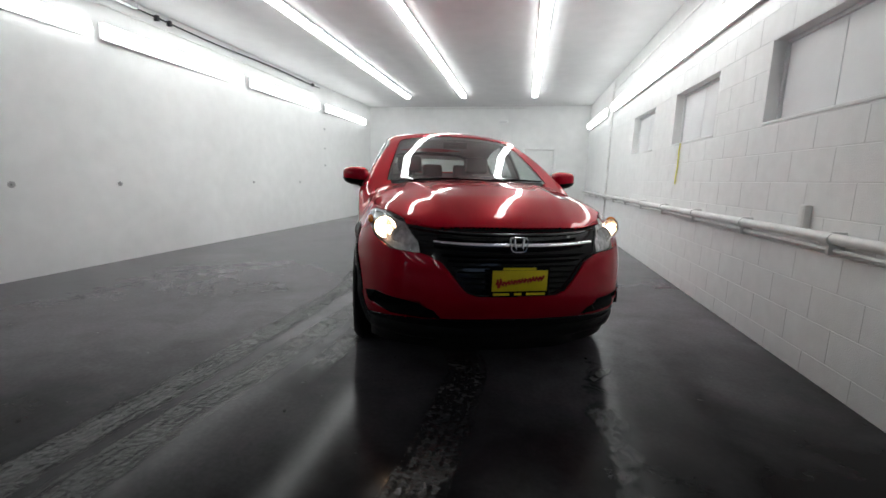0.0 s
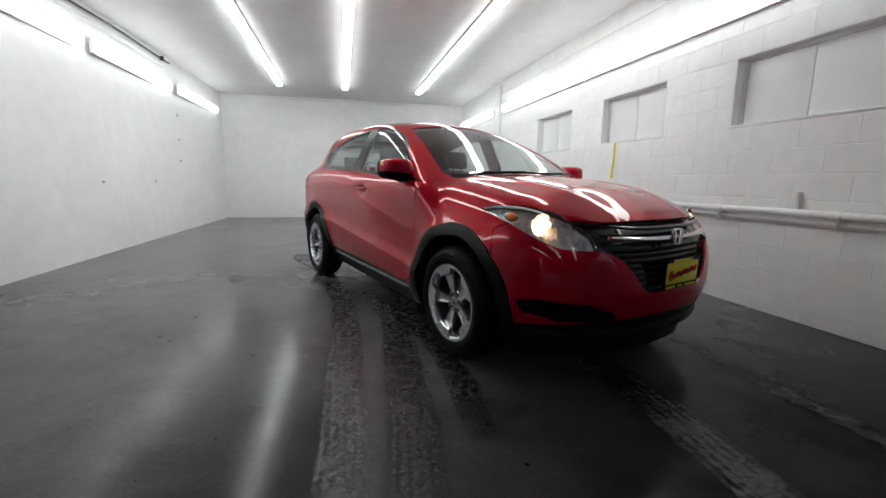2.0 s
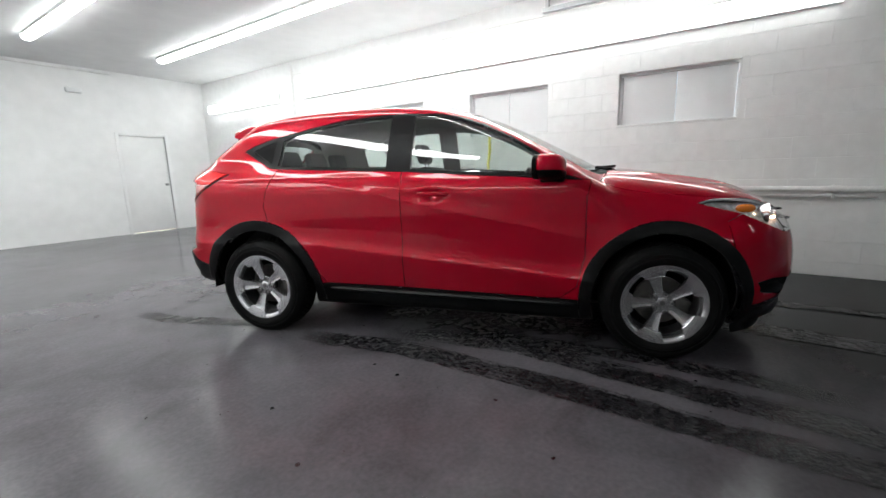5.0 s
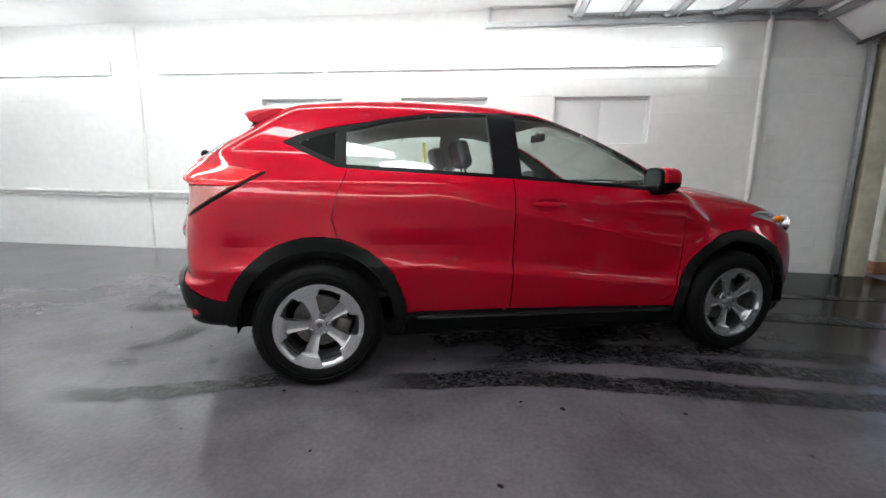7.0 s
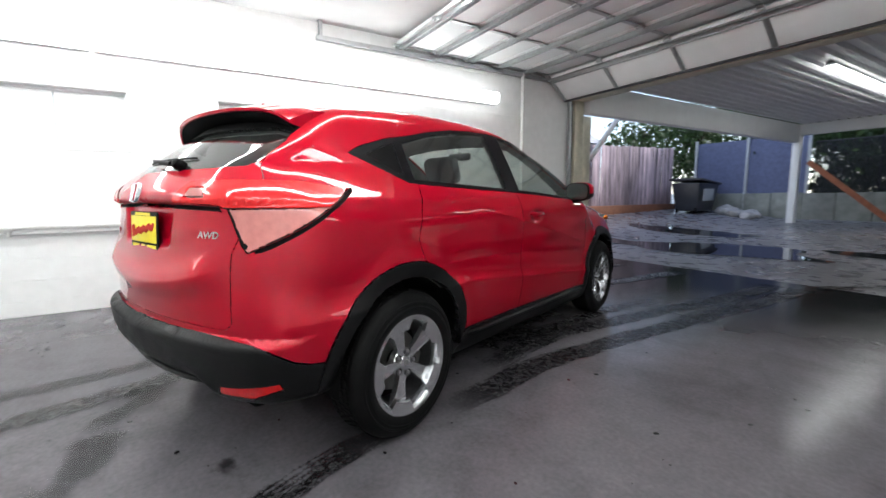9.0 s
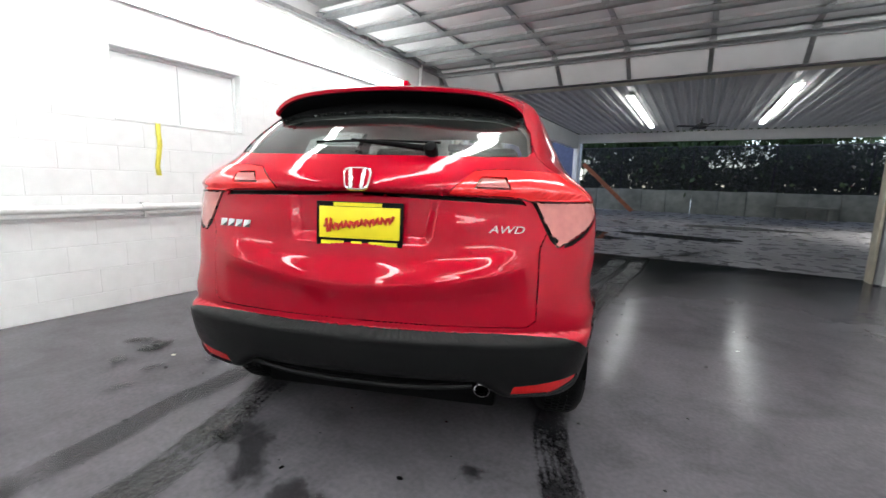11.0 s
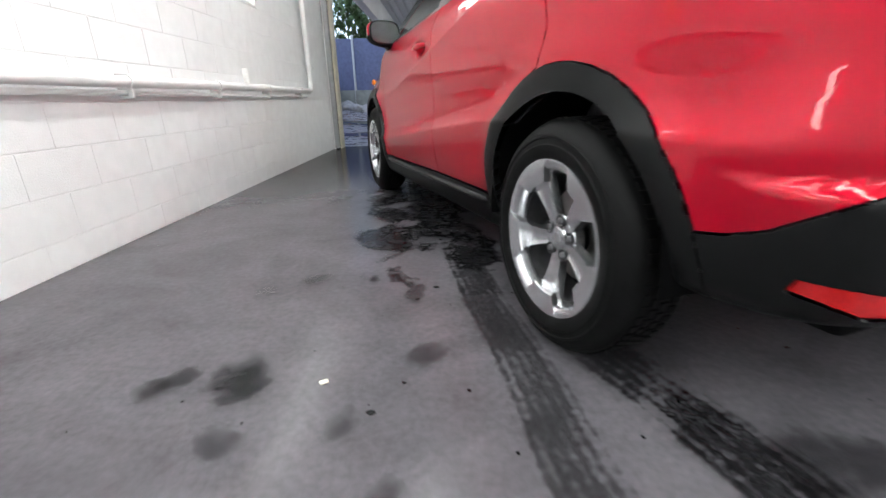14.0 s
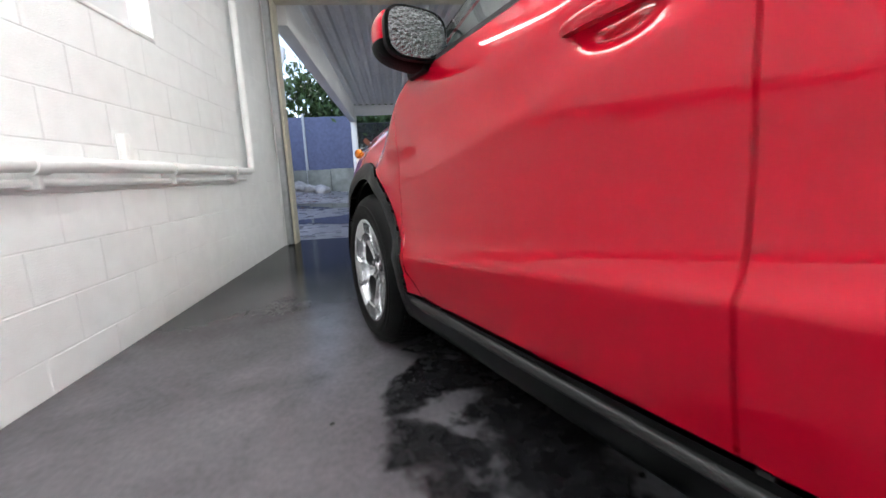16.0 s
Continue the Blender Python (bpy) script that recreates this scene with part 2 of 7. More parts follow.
# ---- the garage ----
XE, YN, YS, ZC = 3.33, 8.66, -4.05, 3.17
XW0, XW1 = -3.38, -3.02          # the far wall stands a little askew: x at the door end and at the back end
WIN = [(-1.50, -0.34), (0.50, 1.64), (2.44, 3.59)]   # filled window openings in the block wall
WZ0, WZ1 = 1.55, 2.14
DJ0, DJ1, DZ = -2.80, 3.22, 2.70  # the garage door opening
SD0, SD1, SDZ = -2.42, -1.50, 2.12  # side door in the askew wall

def xw(y):
    return XW0 + (XW1 - XW0) * (y - YS) / (YN - YS)

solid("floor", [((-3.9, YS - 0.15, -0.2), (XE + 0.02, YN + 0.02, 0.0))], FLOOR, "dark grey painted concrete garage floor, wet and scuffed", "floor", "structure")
solid("ceiling", [((-3.7, YS - 0.1, ZC), (XE + 0.2, YN + 0.2, ZC + 0.15))], CEIL, "flat white painted garage ceiling", "ceiling", "structure")
solid("wall_north", [((-3.7, YN, 0), (1.58, YN + 0.2, ZC)), ((2.42, YN, 0), (XE + 0.2, YN + 0.2, ZC)), ((1.58, YN, 1.97), (2.42, YN + 0.2, ZC))],
      WHITE, "smooth white painted end wall of the garage", "wall", "structure")
east = solid("wall_east", [((XE + 0.003, YS - 0.1, -0.02), (XE + 0.2, WIN[0][0], ZC)), ((XE + 0.003, WIN[2][1], 0), (XE + 0.2, YN + 0.2, ZC)),
                           ((XE + 0.003, WIN[0][1], 0), (XE + 0.2, WIN[1][0], ZC)), ((XE + 0.003, WIN[1][1], 0), (XE + 0.2, WIN[2][0], ZC))]
             + [((XE + 0.003, a, -0.02), (XE + 0.2, c, WZ0)) for a, c in WIN] + [((XE + 0.003, a, WZ1), (XE + 0.2, c, ZC)) for a, c in WIN],
             MORTAR, "white painted concrete block wall with filled windows", "wall", "structure")

def skew(y, z, dx=0.0):
    return (xw(y) + dx, y, z)

def slab(bm, y0, y1, z0, z1, t0=0.0, t1=-0.2):
    """A slab of the askew wall, between two depths from its face."""
    vs = [bm.verts.new((xw(y) + t, y, z)) for t in (t0, t1) for y, z in ((y0, z0), (y1, z0), (y1, z1), (y0, z1))]
    for f in ((0, 1, 2, 3), (7, 6, 5, 4), (0, 4, 5, 1), (1, 5, 6, 2), (2, 6, 7, 3), (3, 7, 4, 0)):
        bm.faces.new([vs[k] for k in f])

bm = bmesh.new()
slab(bm, YS - 0.1, SD0, 0, ZC)
slab(bm, SD1, YN + 0.1, 0, ZC)
slab(bm, SD0, SD1, SDZ, ZC)
tagged(part("wall_west", bm, WHITE), "smooth white painted long wall with a side door", "wall", "", "structure")
# wall beside and above the garage door
solid("wall_south", [((-3.7, YS, 0), (DJ0 - 0.10, YS + 0.22, ZC)), ((DJ1 + 0.09, YS, 0), (XE + 0.006, YS + 0.22, ZC)), ((DJ0 - 0.10, YS, DZ + 0.1), (DJ1 + 0.09, YS + 0.22, ZC))],
      WHITE, "white painted wall round the garage door opening", "wall", "structure")
for a, c in ((DJ0 - 0.10, DJ0), (DJ1, DJ1 + 0.09)):
    solid("door_jamb", [((a, YS - 0.06, 0), (c, YS + 0.16, DZ))], CREAM, "cream painted timber garage door jamb with stains", "door jamb", "structure", 0.006)
solid("door_header", [((DJ0 - 0.10, YS - 0.06, DZ), (DJ1 + 0.09, YS + 0.16, DZ + 0.098))], CREAM, "cream painted timber header over the garage door", "door header", "structure", 0.006)

# filled windows: frame, two boards and a sloped sill
for k, (a, c) in enumerate(WIN):
    w = thing(f"window_{k + 1}", "old window opening filled with white boards", "window", Matrix.Translation((XE, (a + c) / 2, WZ0)), "filled windows", "structure")
    h, d = (c - a) / 2, WZ1 - WZ0
    bm = bmesh.new()
    for lo, hi in (((0.085, -h, d - 0.03), (0.14, h, d)), ((0.085, -h, 0), (0.14, -h + 0.03, d - 0.03)), ((0.085, h - 0.03, 0), (0.14, h, d - 0.03))):
        box(bm, lo, hi, 0.003)
    part("window_frame", bm, BOARD, w)
    for s in (-1, 1):
        bm = bmesh.new()
        box(bm, (0.10, min(s * 0.003, s * (h - 0.032)), 0.025), (0.135, max(s * 0.003, s * (h - 0.032)), d - 0.032), 0.002)
        part("board", bm, BOARD, w)
    bm = bmesh.new()
    box(bm, (-0.004, -h, 0), (0.14, h, 0.022), 0.004, Matrix.Rotation(radians(-5), 4, "Y"))
    part("window_sill", bm, BLOCK, w)
    bm = bmesh.new()
    for s in (-1, 1):
        box(bm, (0.0, min(s * h, s * (h - 0.004)), 0.02), (0.09, max(s * h, s * (h - 0.004)), d))
    box(bm, (0.0, -h, d - 0.004), (0.09, h, d))
    part("reveal", bm, WHITE, w)

# back door, closed, in the end wall
d = thing("door_1", "plain white flush door, closed, in the end wall", "door", Matrix.Translation((2.0, YN, 0)), "", "structure")
bm = bmesh.new(); box(bm, (-0.41, 0.02, 0.012), (0.41, 0.062, 1.965), 0.003); leaf = part("leaf", bm, WHITE, d)
bm = bmesh.new()
for lo, hi in (((-0.48, -0.014, 0), (-0.42, 0.02, 2.03)), ((0.42, -0.014, 0), (0.48, 0.02, 2.03)), ((-0.42, -0.014, 1.97), (0.42, 0.02, 2.03))):
    box(bm, lo, hi, 0.003)
part("door_frame", bm, WHITE, d)
bm = bmesh.new(); lathe(bm, [(0, 0), (0.028, 0), (0.028, 0.008), (0.011, 0.012), (0.011, 0.04), (0.027, 0.05), (0.027, 0.07), (0.015, 0.078), (0, 0.078)], 20, pose(0.34, 0.018, 0.98, 90, 0, 0))
part("door_knob", bm, STEEL, leaf, "round steel knob")

# side door, standing ajar, in the askew wall
sd = thing("door_2", "white side door standing ajar in its frame", "door", Matrix.Translation(skew(SD0, 0)) @ pose(0, 0, 0, 0, 0, -math.degrees(math.atan((XW1 - XW0) / (YN - YS)))), "", "structure")
bm = bmesh.new()
for lo, hi in (((-0.2, -0.07, 0), (0.016, -0.002, SDZ + 0.06)), ((-0.2, 0.922, 0), (0.016, 0.99, SDZ + 0.06)), ((-0.2, -0.002, SDZ), (0.016, 0.922, SDZ + 0.06))):
    box(bm, lo, hi, 0.004)
part("door_frame", bm, WHITE, sd)
bm = bmesh.new(); box(bm, (-0.045, 0.006, 0.012), (0.0, 0.905, SDZ - 0.01), 0.003, Matrix.Rotation(radians(13), 4, "Z"))
leaf = part("leaf", bm, BOARD, sd)
bm = bmesh.new()
cyl(bm, (0, 0.84, 1.0), (0.05, 0.84, 1.0), 0.026); cyl(bm, (0.045, 0.84, 1.0), (0.06, 0.73, 1.0), 0.009); cyl(bm, (0, 0.84, 1.18), (0.025, 0.84, 1.18), 0.028)
bmesh.ops.transform(bm, matrix=Matrix.Rotation(radians(13), 4, "Z"), verts=bm.verts)
part("door_handle", bm, STEEL, leaf, "satin steel lever and lock")
# what lies beyond the side door
solid("side_yard_wall", [((-5.6, -5.0, 0), (-5.5, 1.0, 2.8))], TARP, "blue grey wall outside the side door", "wall", "structure")
solid("red_bin", [((-4.35, -1.9, 0.05), (-3.95, -1.35, 0.62))], mat("red_bin_plastic", (0.30, 0.01, 0.02), 0.4), "dark red bin standing outside the side door", "bin", "", 0.03)
solid("side_yard_ground", [((-5.6, -5.0, -0.2), (-3.9, 1.0, 0.05))], ASPHALT, "wet asphalt outside the side door", "ground", "structure")

# ---- fluorescent lamps ----
def lamp_mesh(length, ceiling):
    """Housing and bulging diffuser along y; the housing's back lies on x = 0 (wall) or z = 0 (ceiling)."""
    out = []
    for which in (0, 1):
        bm = bmesh.new()
        if which == 0:
            pts = [(0.0, -0.088), (0.042, -0.092), (0.042, 0.092), (0.0, 0.088)]
            L = length / 2 - 0.01
        else:
            pts = [(0.043, -0.082), (0.075, -0.082), (0.102, -0.066), (0.115, -0.03), (0.115, 0.03), (0.102, 0.066), (0.075, 0.082), (0.043, 0.082)]
            L = length / 2 - 0.012
        if ceiling:
            pts = [(p * 0.75, q * 0.8) for p, q in pts]
        ends = [bm.verts.new((-p, s * L, q)) for s in (-1, 1) for p, q in pts]
        n = len(pts)
        for k in range(n):
            bm.faces.new((ends[k], ends[(k + 1) % n], ends[n + (k + 1) % n], ends[n + k]))
        bm.faces.new(ends[:n])
        bm.faces.new(list(reversed(ends[n:])))
        if ceiling:
            bmesh.ops.rotate(bm, verts=bm.verts, matrix=Matrix.Rotation(radians(-90), 3, "Y"))
        out.append(bm)
    return out

def lamp(name, label, at, length, ceiling, group, glow=None):
    t = thing(name, label, "fluorescent lamp", at, group)
    a, c = lamp_mesh(length, ceiling)
    part("housing", a, HOUSING, t)
    part("diffuser", c, glow or (TUBEMAT if ceiling else TUBEWALL), t, "glowing white wraparound diffuser")
    return t

first = lamp("wall_lamp", "long white fluorescent lamp mounted along the wall", Matrix.Translation((XE - 0.001, -0.98, 2.57)), 2.44, False, "lamps on the block wall")
for y in (1.45, 3.90, 7.05):
    copy_thing(first, Matrix.Translation((XE - 0.001, y, 2.57)))
for y in (-0.93, 1.6, 4.2, 6.9):
    c = copy_thing(first, Matrix.Translation((xw(y) + 0.004, y, 2.67)) @ Matrix.Rotation(radians(180), 4, "Z"))
    c["group"] = "lamps on the plain wall"
ceil = lamp("ceiling_lamp", "long white fluorescent lamp fixed to the ceiling", Matrix.Translation((-1.38, 5.72, ZC - 0.001)), 2.44, True, "lamps on the ceiling")
for x in (-1.38, 0.05, 1.78):
    for y in (5.72, 3.28, 0.84):
        if (x, y) != (-1.38, 5.72):
            copy_thing(ceil, Matrix.Translation((x, y, ZC - 0.001)))

conduit_dark = thing("ceiling_cable", "thin dark cable run high along the plain wall", "cable")
bm = bmesh.new(); tube(bm, [(xw(y) + 0.03, y, 3.085 + 0.012 * math.sin(y * 2.1)) for y in np.linspace(-3.7, 5.5, 40)], 0.011, 8)
part("cable", bm, DARKMETAL, conduit_dark)
for y in (-2.6, -0.2, 1.2, 1.4, 5.2):
    bm = bmesh.new(); box(bm, (xw(y) + 0.0, y - 0.02, 3.05), (xw(y) + 0.06, y + 0.02, 3.12), 0.006); part("clip", bm, DARKMETAL, conduit_dark)

# ---- pipes, conduits and fittings on the walls ----
rail = thing("wall_pipe", "thick white painted pipe running along the block wall", "pipe")
bm = bmesh.new(); tube(bm, [(XE - 0.075, y, 0.84 - 0.004 * math.sin(y * 1.3)) for y in np.linspace(8.4, -2.62, 40)] + [(XE - 0.075, -2.68, 0.855), (XE - 0.075, -2.70, 0.92)] + [(XE - 0.075, -2.70, z) for z in (1.1, 1.6, 2.2, 2.8, 3.0)], 0.030, 12)
part("pipe", bm, PIPE, rail)
bm = bmesh.new(); tube(bm, [(XE - 0.045, y, 0.78 + 0.004 * math.sin(y * 0.9)) for y in np.linspace(8.4, -2.6, 40)], 0.014, 8)
part("thin_pipe", bm, PIPE, rail)
for y in np.arange(-2.3, 8.3, 0.95):
    bm = bmesh.new()
    cyl(bm, (XE - 0.075, y - 0.035, 0.84), (XE - 0.075, y + 0.035, 0.84), 0.036, n=14)
    box(bm, (XE - 0.08, y - 0.012, 0.755), (XE - 0.0005, y + 0.012, 0.88), 0.003)
    part("pipe_clamp", bm, PIPE, rail)
def junction(at, label="white painted junction box on the wall", size=(0.03, 0.06, 0.1)):
    bm = bmesh.new()
    box(bm, (-size[0], -size[1] / 2, -size[2] / 2), (0, size[1] / 2, size[2] / 2), 0.006)
    box(bm, (-size[0] - 0.004, -size[1] / 2 + 0.008, -size[2] / 2 + 0.008), (-size[0], size[1] / 2 - 0.008, size[2] / 2 - 0.008), 0.002)
    o = part("junction_box", bm, PIPE)
    o.matrix_world = at
    return tagged(o, label, "electrical box")
junction(pose(XE, -1.02, 0.93), size=(0.04, 0.06, 0.15))
junction(pose(XE, -2.88, 1.62), size=(0.04, 0.1, 0.09))
for y, z in ((-3.18, 2.05), (-3.2, 1.36), (-3.05, 1.36)):
    junction(Matrix.Translation(skew(y, z)) @ Matrix.Rotation(math.pi, 4, "Z"), "white switch box on the wall", (0.03, 0.07, 0.11))
def conduit(pts, r=0.012, label="white painted conduit on the wall"):
    bm = bmesh.new()
    tube(bm, pts, r, 8)
    return tagged(part("conduit", bm, PIPE), label, "conduit")
conduit([(XE - 0.02, 5.42, z) for z in (0.0, 0.6, 1.2, 1.8, 2.4, 2.9, 3.1)], 0.018)
conduit([(XE - 0.02, y, 2.93 + 0.01 * math.sin(y)) for y in np.linspace(5.42, -2.5, 20)], 0.010, "thin white conduit above the wall lamps")
conduit([skew(y, 3.0 - 0.01 * (y + 1), 0.03) for y in np.linspace(-1.0, 5.2, 12)], 0.014, "dark spotted conduit high on the wall")
conduit([skew(y, z, 0.02) for y, z in ((-3.18, 2.1), (-3.18, 2.6), (-3.18, 3.1))])
conduit([skew(y, z, 0.02) for y, z in ((-3.2, 1.4), (-3.2, 1.9), (-3.28, 2.1), (-3.28, 3.1))])
conduit([skew(y, z, 0.02) for y, z in ((-3.05, 1.4), (-3.05, 2.2), (-3.05, 3.1))])
conduit([(XE - 0.02, y, z) for y, z in ((-2.88, 1.58), (-2.90, 1.3), (-2.98, 1.16), (-3.1, 1.12))], 0.006, "thin grey cable hanging from a box")
conduit([(-1.9 + 0.25 * k, YN - 0.02, ZC - 0.06 - 0.004 * math.sin(k * 2.0)) for k in range(15)], 0.012, "dark cable run under the ceiling")
for y, z, r in ((-0.62, 0.95, 0.032), (0.50, 0.95, 0.028), (3.05, 0.96, 0.02), (4.6, 0.96, 0.02), (5.75, 2.2, 0.03), (5.75, 1.75, 0.022), (5.75, 1.35, 0.022)):
    bm = bmesh.new()
    lathe(bm, [(0, 0.022), (r * 0.35, 0.022), (r * 0.4, 0.006), (r, 0.005), (r * 1.05, 0.0)], 16, Matrix.Translation(skew(y, z)) @ Matrix.Rotation(radians(90), 4, "Y"))
    tagged(part("wall_anchor", bm, STEEL), "rusty bolt and washer set in the wall", "bolt", "wall anchors")
# ceiling smoke detector / vent on end wall
bm = bmesh.new(); box(bm, (0.86, YN - 0.07, 2.70), (1.10, YN, 2.79), 0.02)
tagged(part("wall_vent", bm, BOARD), "small white box high on the end wall", "vent")
# yellow tape strip hanging from a window sill
bm = bmesh.new()
pts = [(0.0, 1.56), (0.004, 1.48), (-0.002, 1.38), (0.012, 1.28), (0.03, 1.20), (0.022, 1.11)]
rows = [[bm.verts.new((XE - 0.006 - 0.006 * abs(math.sin(k)), 1.32 + dx + s * 0.021, z)) for s in (-1, 1)] for k, (dx, z) in enumerate(pts)]
for a, c in zip(rows, rows[1:]):
    bm.faces.new((a[0], a[1], c[1], c[0]))
o = tagged(part("tape_strip", bm, TAPE), "strip of yellow tape hanging below a window", "tape")
o.modifiers.new("thick", "SOLIDIFY").thickness = 0.001

# ---- the sectional garage door, raised ----
gd = thing("garage_door", "raised sectional garage door with white panels and steel struts", "garage door", None, "", "")
GW0, GW1 = DJ0 - 0.02, DJ1 + 0.0
def panel(name, y0, z0, y1, z1, last=False):
    """One door section from its lower edge (y0, z0) to its upper edge, with stiles, a strut and hinges on its inner face."""
    d = Vector((0, y1 - y0, z1 - z0)); L = d.length; d.normalize()
    nrm = Vector((0, -d.z, d.y))   # outwards and upwards
    m = Matrix(((1, 0, 0, 0), (0, d.y, nrm.y, y0), (0, d.z, nrm.z, z0), (0, 0, 0, 1)))
    bm = bmesh.new(); box(bm, (GW0, 0.004, 0.0), (GW1, L - 0.004, 0.04), 0.004)
    bmesh.ops.transform(bm, matrix=m, verts=bm.verts)
    p = part("panel", bm, PANEL, gd)
    for k in range(7):
        x = GW0 + 0.03 + (GW1 - GW0 - 0.06) * k / 6
        bm = bmesh.new(); box(bm, (x - 0.028, 0.006, -0.014), (x + 0.028, L - 0.006, -0.0005), 0.003)
        box(bm, (x - 0.035, L - 0.05, -0.03), (x + 0.035, L + 0.05, -0.013), 0.004)
        cyl(bm, (x - 0.045, L, -0.035), (x + 0.045, L, -0.035), 0.011, n=10)
        bmesh.ops.transform(bm, matrix=m, verts=bm.verts)
        part("stile", bm, STEEL, p, "galvanised steel stile with hinge")
    bm = bmesh.new()
    for q in (L - 0.07,):
        box(bm, (GW0 + 0.01, q - 0.035, -0.032), (GW1 - 0.01, q + 0.035, -0.028)); box(bm, (GW0 + 0.01, q - 0.037, -0.06), (GW1 - 0.01, q - 0.033, -0.014)); box(bm, (GW0 + 0.01, q + 0.033, -0.06), (GW1 - 0.01, q + 0.037, -0.014))
    bmesh.ops.transform(bm, matrix=m, verts=bm.verts)
    part("strut", bm, STEEL, p, "galvanised horizontal strut")
    return p
panel("low", -3.60, 2.67, -3.20, 3.00)
yy = -3.17
for k in range(5):
    panel("flat", yy, 3.03 + 0.004 * k, yy + 0.53, 3.034 + 0.004 * k)
    yy += 0.54
bm = bmesh.new(); box(bm, (GW0, -3.635, 2.645), (GW1, -3.59, 2.675), 0.008)
part("bottom_seal", bm, DARKMETAL, gd, "black rubber bottom seal")
def track(x):
    t = thing("door_track", "galvanised steel garage door track with hangers", "door track", None, "garage door tracks")
    pts = [(x, -3.80, z) for z in (0.02, 1.2, 2.4, 2.55)] + [(x, -3.80 + 0.42 * (1 - math.cos(a)), 2.55 + 0.42 * math.sin(a)) for a in np.linspace(0.15, 1.57, 8)] + [(x, y, 2.97) for y in (-3.0, -1.5, 0.0, 0.55)]
    bm = bmesh.new()
    rows = []
    for i, p in enumerate(pts):
        p = Vector(p); dd = (Vector(pts[min(i + 1, len(pts) - 1)]) - Vector(pts[max(i - 1, 0)])).normalized()
        nn = Vector((0, -dd.z, dd.y))
        rows.append([bm.verts.new(p + Vector((u, 0, 0)) + nn * w) for u, w in ((-0.03, -0.025), (0.03, -0.025), (0.03, 0.025), (0.02, 0.025), (0.02, -0.018), (-0.02, -0.018), (-0.02, 0.025), (-0.03, 0.025))])
    for a, c in zip(rows, rows[1:]):
        for k in range(8):
            bm.faces.new((a[k], a[(k + 1) % 8], c[(k + 1) % 8], c[k]))
    bm.faces.new(rows[0]); bm.faces.new(list(reversed(rows[-1])))
    part("rail", bm, STEEL, t)
    for y in (0.5, -1.4):
        bm = bmesh.new(); box(bm, (x - 0.02, y - 0.02, 2.94), (x + 0.02, y + 0.02, ZC - 0.001), 0.002); box(bm, (x - 0.03, y - 0.03, ZC - 0.01), (x + 0.03, y + 0.03, ZC - 0.0012))
        part("hanger", bm, STEEL, t)
    bm = bmesh.new(); box(bm, (x - 0.035, -3.835, 0.0), (x + 0.035, -3.825, 2.65))
    part("angle", bm, DARKMETAL, t, "dark steel mounting angle")
    return t
track(DJ0 - 0.05)
track(DJ1 + 0.045)
op = thing("door_opener", "black jackshaft garage door opener on the wall", "door opener", Matrix.Translation((DJ0 - 0.30, YS + 0.22, 2.62)))
bm = bmesh.new(); box(bm, (-0.13, 0, -0.27), (0.13, 0.2, 0.2), 0.03); body = part("housing", bm, DARKMETAL, op)
bm = bmesh.new(); box(bm, (-0.08, 0.2, -0.16), (0.08, 0.235, 0.1), 0.015); part("cover", bm, GREYP, op, "dark grey cover")
bm = bmesh.new(); box(bm, (-0.05, 0.236, -0.02), (0.05, 0.239, 0.02)); part("sticker", bm, BOARD, body, "white label")
bm = bmesh.new(); cyl(bm, (0.0, 0.1, -0.34), (0.0, 0.1, -0.27), 0.05); part("motor", bm, DARKMETAL, op)
bm = bmesh.new(); cyl(bm, (DJ0 - 0.42, YS + 0.33, 3.02), (DJ1 + 0.05, YS + 0.33, 3.02), 0.014, n=12)
sh = tagged(part("torsion_shaft", bm, STEEL), "steel torsion shaft above the garage door", "shaft")
for a, c in ((-1.2, -0.1), (0.5, 1.6)):
    bm = bmesh.new(); tube(bm, [(a + (c - a) * k / 240, YS + 0.33 + 0.032 * math.cos(k * 0.8), 3.02 + 0.032 * math.sin(k * 0.8)) for k in range(241)], 0.0055, 6)
    part("spring", bm, DARKMETAL, sh, "dark coiled torsion spring")
bk = thing("bucket", "white plastic bucket holding brown card beside the jamb", "bucket", Matrix.Translation((-3.13, -3.58, 0)))
bm = bmesh.new(); lathe(bm, [(0, 0), (0.125, 0), (0.13, 0.01), (0.148, 0.33), (0.156, 0.335), (0.156, 0.365), (0.15, 0.37), (0.142, 0.365), (0.126, 0.02), (0, 0.015)], 32); part("pail", bm, BUCKET, bk)
bm = bmesh.new(); tube(bm, [(0.15 * math.cos(a), 0.15 * math.sin(a) * 0.4 + 0.12, 0.33 - 0.16 * math.sin(a)) for a in np.linspace(0, math.pi, 14)], 0.004, 6); part("bail", bm, STEEL, bk)
bm = bmesh.new(); box(bm, (-0.07, -0.06, 0.03), (0.06, 0.05, 0.43), 0.004, Matrix.Rotation(radians(6), 4, "Y")); box(bm, (-0.02, 0.0, 0.03), (0.09, 0.06, 0.40), 0.004, Matrix.Rotation(radians(-8), 4, "X"))
o = part("cardboard", bm, CARD); o.matrix_world = bk.matrix_world.copy(); tagged(o, "folded brown cardboard standing in a bucket", "cardboard")

# ---- outside: carport, yard, fences and trees ----
def gz(x, y):
    return 0.028 * max(0.0, -y - 5.2) + 0.10 * max(0.0, x - 3.8)

